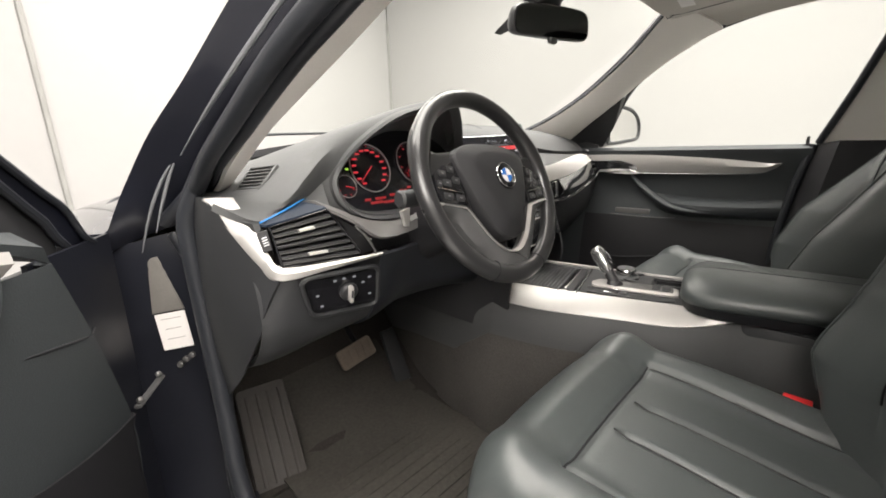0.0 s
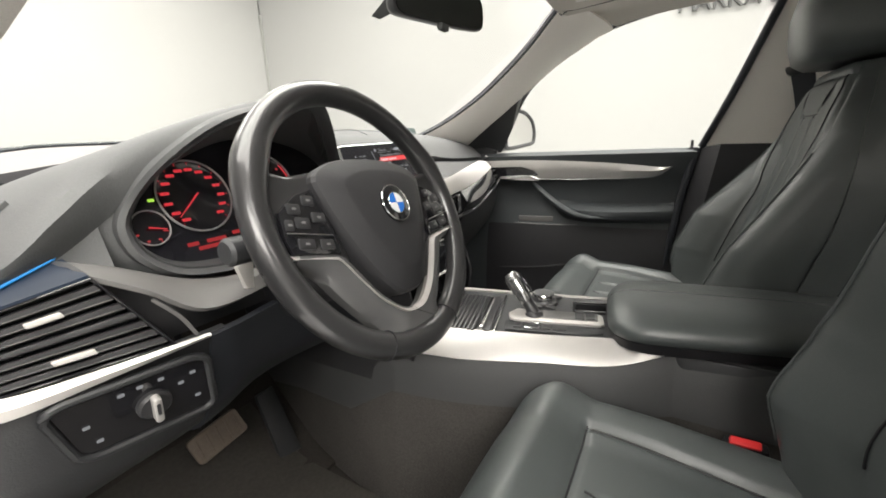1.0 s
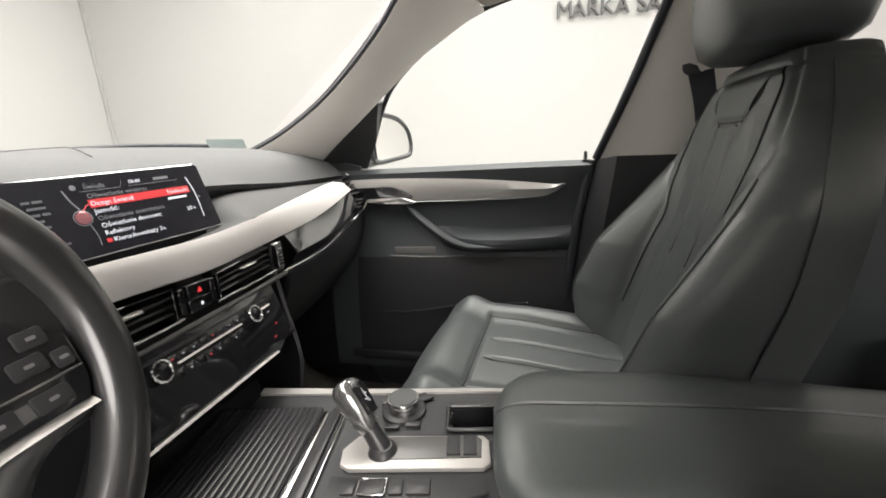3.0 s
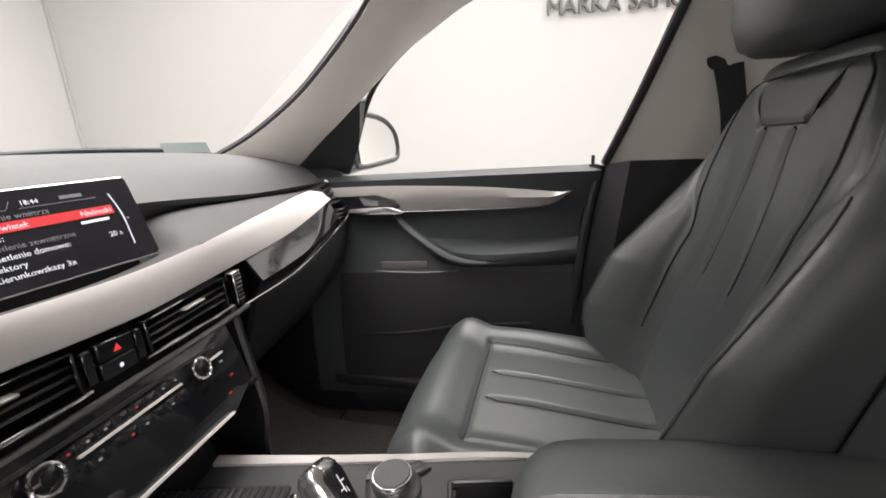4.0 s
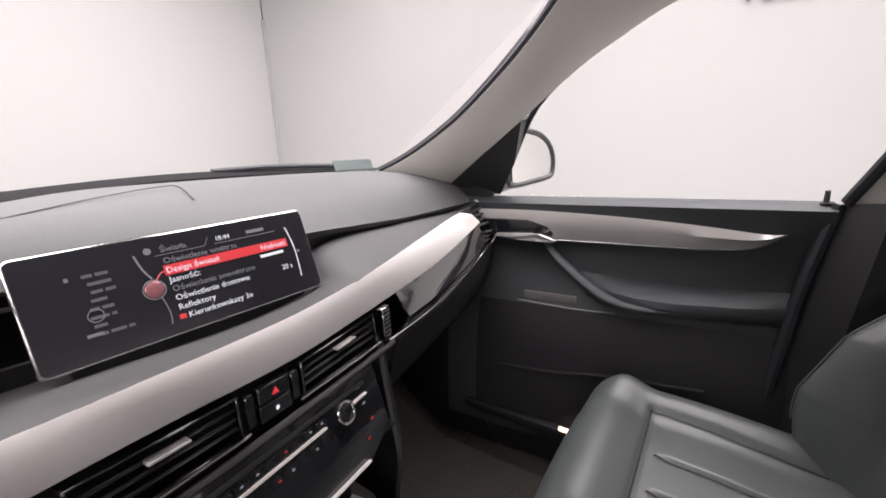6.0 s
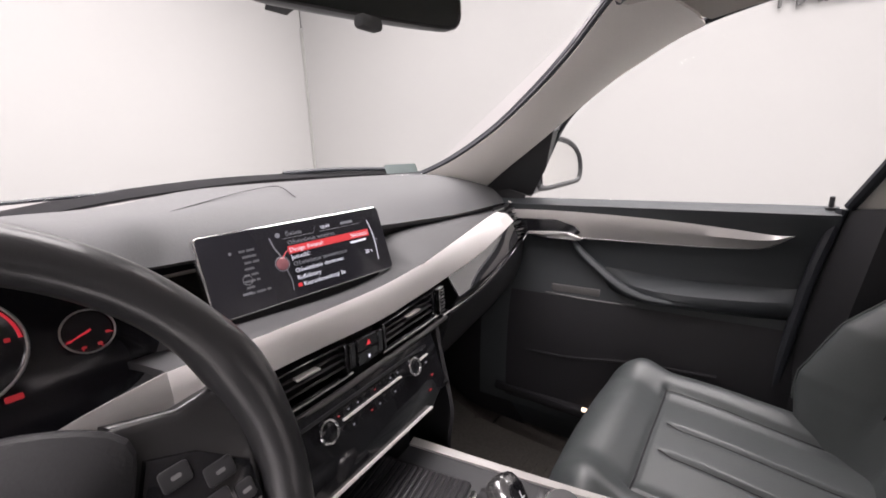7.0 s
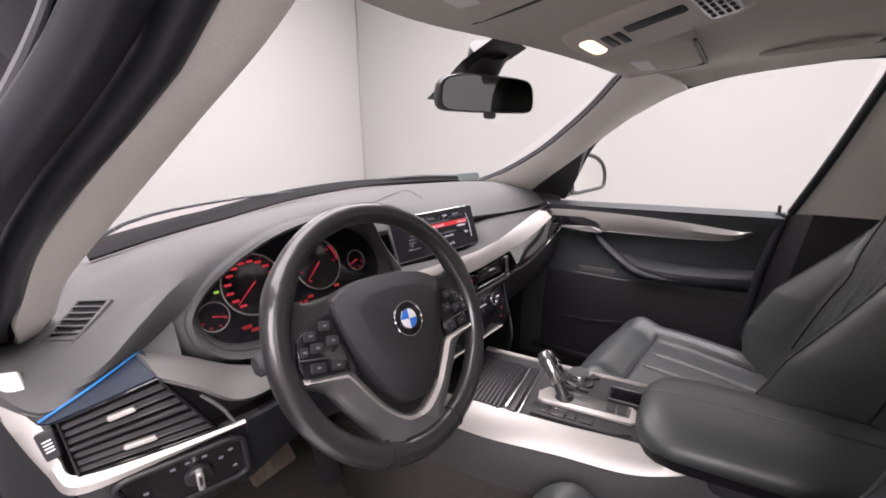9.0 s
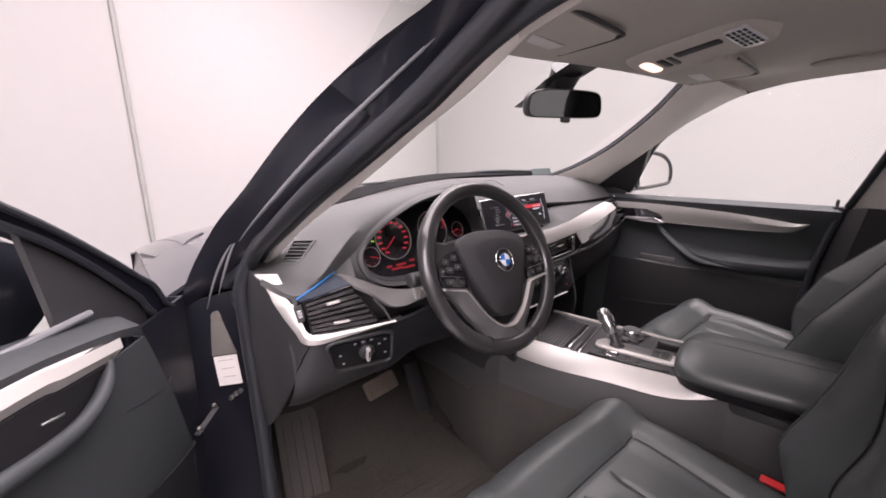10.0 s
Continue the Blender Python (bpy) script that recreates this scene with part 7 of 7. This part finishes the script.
def back_front(x, z):
    ax = abs(x)
    half = float(np.interp(z, [0.66, 0.80, 0.95, 1.08, 1.16, 1.21, 1.25, 1.275], [0.250, 0.264, 0.266, 0.258, 0.240, 0.218, 0.186, 0.155]))
    f = ax / half
    lift = float(np.interp(z, [0.70, 0.82, 0.93, 1.05, 1.15, 1.25], [0.072, 0.098, 0.084, 0.044, 0.014, 0.0]))
    if x > 0:
        lift += outer_lift(z)
    y = back_line(z) + lift * smooth_step(0.45, 0.90, f) - 0.02 * (f > 0.0) * f ** 6
    seam = 0.60 + 0.25 * smooth_step(1.02, 1.15, z)
    y -= 0.007 * groove((f - seam) * half, 0.006) * smooth_step(0.72, 0.8, z)
    # pleats that fan down from the head patch
    if z < 1.19:
        for sgn in (-1, 1):
            px = sgn * (0.040 + 0.012 * smooth_step(1.19, 0.95, z))
            y -= 0.006 * groove(x - px, 0.006) * smooth_step(0.86, 1.05, z)
            qx = sgn * (0.125 - 0.02 * smooth_step(1.10, 0.92, z))
            y -= 0.004 * groove(x - qx, 0.008) * smooth_step(0.90, 1.0, z) * smooth_step(1.16, 1.10, z)
    # head patch: a trapezium, wider at its top
    pw = 0.060 + 0.034 * smooth_step(1.190, 1.235, z)
    if 1.19 < z < 1.262:
        y -= 0.005 * groove(ax - pw, 0.004)
    if ax < pw + 0.004:
        y -= 0.005 * groove(z - 1.194, 0.004)
    y -= 0.005 * groove(z - 1.262, 0.004) * (f < 0.9)
    return y, half


def seat_back():
    rows = []
    for j in range(131):
        z = 0.66 + (1.272 - 0.66) * j / 130
        row = []
        half = back_front(0, z)[1]
        for i in range(121):
            f = -1 + 2 * i / 120
            x = f * half
            y, _ = back_front(x, z)
            r = max(0.0, (abs(f) - 0.86) / 0.14)
            y -= 0.045 * (1 - math.sqrt(max(0.0, 1 - r * r)))
            row.append(V(SX + BX + x, y, z))
        back_y = back_line(z) - 0.115 + 0.025 * smooth_step(0.95, 1.2, z)
        row.append(V(SX + BX + half * 0.99, (row[-1].y + back_y) / 2, z))
        row.append(V(SX + BX + half * 0.95, back_y, z))
        row.append(V(SX + BX, back_y - 0.012, z))
        row.append(V(SX + BX - half * 0.95, back_y, z))
        row.append(V(SX + BX - half * 0.99, (row[0].y + back_y) / 2, z))
        rows.append(row)
    c = V(SX + BX, -0.655, 0)
    for s, dz in ((0.96, 0.012), (0.86, 0.020), (0.6, 0.026), (0.1, 0.028)):
        rows.append([V(c.x + (p.x - c.x) * s, c.y + (p.y - c.y) * s, 1.272 + dz * 0.7) for p in rows[130]])
    return grid(rows, True, True)


part("backrest", seat_back(), LEATHER, seat, "black leather backrest", 60)


def cushion_seam(points):
    path = []
    for p in cr([(x, y, 0) for x, y in points], 14):
        ed = min(1.0, (0.262 - abs(p.x)) / 0.07)
        path.append(V(SX + p.x, p.y, cushion_top(p.x, p.y) - 0.065 * (1 - math.sqrt(max(0.0, 1 - (1 - ed) ** 2))) + 0.0008))
    part("seam", tube(path, 0.0017, 6), DARK, seat, "dark stitched seam")


for sg in (-1, 1):
    cushion_seam([(sg * 0.172, -0.115), (sg * 0.171, -0.16), (sg * 0.166, -0.28), (sg * 0.164, -0.42)])
    cushion_seam([(sg * 0.045, -0.135), (sg * 0.045, -0.25), (sg * 0.045, -0.42)])
cushion_seam([(-0.170, -0.115), (0.0, -0.115), (0.170, -0.115)])


def back_seam(points, r=0.0017):
    path = []
    for p in cr([(x, 0, z) for x, z in points], 10):
        y, half = back_front(p.x, p.z)
        k = max(0.0, (abs(p.x) / half - 0.86) / 0.14)
        path.append(V(SX + BX + p.x, y - 0.045 * (1 - math.sqrt(max(0.0, 1 - k * k))) + 0.0008, p.z))
    part("back_seam", tube(path, r, 6), DARK, seat, "dark stitched seam")


for sg in (-1, 1):
    back_seam([(sg * 0.040, 1.190), (sg * 0.043, 1.12), (sg * 0.049, 1.03), (sg * 0.052, 0.95)])
    back_seam([(sg * 0.152, 0.80), (sg * 0.150, 0.95), (sg * 0.146, 1.02), (sg * 0.166, 1.10), (sg * 0.166, 1.16), (sg * 0.150, 1.235), (sg * 0.120, 1.262)])
    back_seam([(sg * 0.052, 1.1935), (sg * 0.062, 1.198), (sg * 0.073, 1.212), (sg * 0.088, 1.235), (sg * 0.095, 1.260)])
for sg in (-1, 1):
    ridge = []
    for k in range(25):
        z = 0.76 + 0.36 * k / 24
        half = back_front(0, z)[1]
        ridge.append(V(SX + BX + sg * half * 0.88, back_front(sg * half * 0.88, z)[0] + 0.001, z))
    part("back_seam", tube(ridge, 0.002, 8), LEATHER, seat, "leather piping along the bolster")
back_seam([(-0.052, 1.194), (0.0, 1.193), (0.052, 1.194)])
back_seam([(-0.120, 1.262), (0.0, 1.264), (0.120, 1.262)])

def back_shell():
    rows = []
    for j in range(29):
        z = 0.70 + 0.56 * j / 28
        _, half = back_front(0, z)
        by = back_line(z) - 0.115 + 0.025 * smooth_step(0.95, 1.2, z)
        row = []
        for f, y in ((-1.008, by + 0.055), (-1.006, by + 0.02), (-0.965, by - 0.006), (-0.5, by - 0.014), (0.0, by - 0.018), (0.5, by - 0.014), (0.965, by - 0.006), (1.006, by + 0.02), (1.008, by + 0.055)):
            row.append(V(SX + BX + f * half, y, z))
        rows.append(row)
    return thick(grid(rows), 0.003)


part("back_shell", back_shell(), LEATHER, seat, "black leather covered back shell")
hr = []
for z, w, y0, y1 in ((1.292, 0.085, -0.570, -0.665), (1.296, 0.112, -0.546, -0.682), (1.309, 0.128, -0.528, -0.698), (1.345, 0.137, -0.517, -0.706), (1.40, 0.138, -0.513, -0.706), (1.45, 0.130, -0.524, -0.698), (1.475, 0.112, -0.548, -0.677), (1.485, 0.07, -0.59, -0.645)):
    ring = []
    for k in range(32):
        a = 2 * math.pi * k / 32
        cx, sx = math.cos(a), math.sin(a)
        ring.append(V(SX + BX + w * math.copysign(abs(cx) ** 0.5, cx), (y0 + y1) / 2 - (y0 - y1) / 2 * math.copysign(abs(sx) ** 0.6, sx) * -1, z))
    hr.append(ring)
part("headrest", grid(hr, True, True), LEATHER, seat, "black leather headrest", 60)
for dx in (-0.05, 0.05):
    part("headrest_post", tube([(SX + BX + dx, -0.63, 1.27), (SX + BX + dx, -0.625, 1.335)], 0.007, 10), CHROME, seat, "chrome headrest post")
part("seat_base", box((SX, -0.24, 0.46), (0.44, 0.40, 0.20), 0.02), DARK, seat, "black seat base")
for dx in (-0.2, 0.2):
    part("rail", box((SX + dx, -0.24, 0.375), (0.04, 0.50, 0.04), 0.006), DARK, seat)
part("side_cover", box((SX + 0.262, -0.28, 0.57), (0.022, 0.42, 0.14), 0.010), DASH_LOW, seat, "dark plastic side cover")
driver_seat = copy_thing(seat, pose(SX - 0.824, SY - 0.115, SZ - 0.012))
# its backrest is set more upright, nearer the wheel
for piece in driver_seat.children:
    if piece.name.split(".")[0] in ("backrest", "headrest", "headrest_post", "back_seam", "back_shell"):
        piece.data = piece.data.copy()
        for v in piece.data.vertices:
            v.co.y -= outer_lift(v.co.z) * smooth_step(SX + 0.10, SX + 0.23, v.co.x)
            v.co.y += (0.045 * smooth_step(0.68, 0.86, v.co.z) + 0.055 * smooth_step(0.90, 1.12, v.co.z)) * (0.3 + 0.7 * smooth_step(SX - 0.22, SX + 0.12, v.co.x))

# ---- belts ----
buckle = thing("seat_belt_buckle", (-0.07, -0.455, 0.62), "black seat belt buckle with a red button", "belt buckle")
BKM = basis((-0.082, -0.452, 0.676), (0.05, -1, -0.05), (-0.55, 0.10, 0.83))
part("body", box((-0.080, -0.455, 0.645), (0.026, 0.06, 0.07), 0.006), DARK, buckle)
part("button", plate(rrect(0.042, 0.014, 0.003), 0.012, BKM, 0.002), RED, buckle, "red release button")
belt = thing("seat_belt", (0.77, -0.6, 1.2), "black seat belt with its upper guide on the centre pillar", "seat belt")
part("guide", lathe([(0.026, -0.012), (0.028, 0.0), (0.024, 0.012), (0.010, 0.016)], basis((0.752, -0.582, 1.335), (0, 1, 0), (-1, 0.3, 0.1)), 24), SATIN, belt, "round black belt guide")
part("webbing", ribbon(cr([(0.745, -0.572, 1.315), (0.755, -0.600, 1.20), (0.77, -0.615, 1.0), (0.79, -0.62, 0.7)], 5), cr([(0.735, -0.622, 1.320), (0.745, -0.645, 1.20), (0.76, -0.66, 1.0), (0.78, -0.665, 0.7)], 5), 0.002), RUBBER, belt, "black webbing")

# ---- rear bench ----
bench = thing("rear_bench", (0, -1.35, 0.4), "dark leather rear bench seat", "car seat")
part("cushion", box((0, -1.30, 0.60), (1.5, 0.5, 0.18), 0.05, None, 3), LEATHER, bench)
part("backrest", box((0, -1.60, 0.93), (1.5, 0.14, 0.62), 0.05, pose(0, 0, 0, 12), 3), LEATHER, bench)

# ---- footwell ----
lone("car_floor", box((0, -0.35, 0.33), (1.68, 2.5, 0.04)), CARPET, "dark carpeted car floor", "floor", "structure")
toe = [(x, [(0.40, 0.352), (0.55, 0.38), (0.72, 0.50), (0.84, 0.66), (0.845, 0.95)]) for x in (-0.82, -0.4, -0.1)]
lone("toe_board", thick(grid(loft(toe, 4, 4)), 0.01), CARPET, "dark carpeted toe board under the pedals", "carpet")
toe_p = [(x, [(0.40, 0.352), (0.55, 0.38), (0.72, 0.50), (0.84, 0.66), (0.845, 0.95)]) for x in (0.16, 0.45, 0.80)]
lone("toe_board", thick(grid(loft(toe_p, 4, 4)), 0.01), CARPET, "dark carpeted toe board on the passenger side", "carpet")
kick = cr([(-0.79, 0.44, 0.95), (-0.79, 0.50, 0.75), (-0.79, 0.45, 0.5), (-0.79, 0.30, 0.37)], 5)
lone("kick_panel", thick(grid([kick, [p + V(0.03, 0.22, 0) for p in kick], [p + V(0.04, 0.4, 0) for p in kick]]), 0.008), DASH_LOW, "dark plastic kick panel beside the pedals", "trim panel")
kick2 = cr([(0.80, 0.40, 0.98), (0.79, 0.42, 0.75), (0.78, 0.40, 0.5), (0.78, 0.30, 0.37)], 5)
# blacker than the driver's panel: footwell shade is put into its material
lone("kick_panel", thick(grid([kick2, [p + V(-0.01, 0.45, 0) for p in kick2]]), 0.008), DARK, "dark plastic passenger kick panel, darkened for footwell shade", "trim panel")


def floor_mat(name, x0, x1, label):
    mt = thing(name, ((x0 + x1) / 2, 0.1, 0.355), label, "floor mat", "floor mats")
    rows = []
    for y, z in ((-0.30, 0.358), (0.0, 0.358), (0.30, 0.358), (0.46, 0.364), (0.58, 0.405), (0.68, 0.475)):
        rows.append([V(x0 + (x1 - x0) * k / 8, y, z + 0.004 * math.sin(5 * y + k)) for k in range(9)])
    part("mat", thick(grid(rows), 0.006), MAT, mt)
    for k in range(11):
        y = 0.02 + 0.030 * k
        part("rib", tube([(x0 + 0.08, y, 0.3655), (x1 - 0.08, y - 0.006, 0.3655)], 0.0024, 6), MAT, mt)
    return mt


floor_mat("floor_mat", -0.68, -0.20, "worn dark grey driver floor mat")
floor_mat("floor_mat", 0.26, 0.72, "dark grey passenger floor mat")
brake = thing("brake_pedal", (-0.36, 0.54, 0.53), "worn brown rubber brake pedal", "pedal")
BPM = basis((-0.368, 0.545, 0.535), (1, -0.12, 0.24), (-0.1, -0.85, 0.5))
pad = part("pad", plate(rrect(0.115, 0.062, 0.010), 0.014, BPM, 0.004), PEDAL, brake)
for k in range(5):
    part("rib", tube([BPM @ V(-0.045 + 0.022 * k, -0.022, 0.0145), BPM @ V(-0.040 + 0.022 * k, 0.022, 0.0145)], 0.0022, 6), PEDAL, pad)
part("arm", tube(cr([BPM @ V(0.02, 0.0, -0.005), (-0.34, 0.64, 0.60), (-0.34, 0.70, 0.78)], 5), 0.010, 8), DARK, brake)
gas = thing("accelerator_pedal", (-0.21, 0.54, 0.45), "long dark rubber accelerator pedal", "pedal")
part("pad", plate([(-0.028, 0.085), (0.022, 0.09), (0.030, -0.095), (-0.030, -0.10)], 0.016, basis((-0.205, 0.565, 0.455), (1, -0.15, 0), (-0.05, -0.85, 0.5)), 0.005), DASH_LOW, gas)
rest = thing("foot_rest", (-0.66, 0.52, 0.42), "dark ribbed foot rest", "foot rest")
RM = basis((-0.665, 0.50, 0.44), (1, -0.2, 0), (-0.1, -0.75, 0.66))
base_rest = part("pad", plate(rrect(0.12, 0.26, 0.015), 0.018, RM, 0.006), FOOT, rest)
for k in range(4):
    part("rib", tube([RM @ V(-0.038 + 0.026 * k, -0.11, 0.018), RM @ V(-0.038 + 0.026 * k, 0.11, 0.018)], 0.004, 6), FOOT, base_rest)
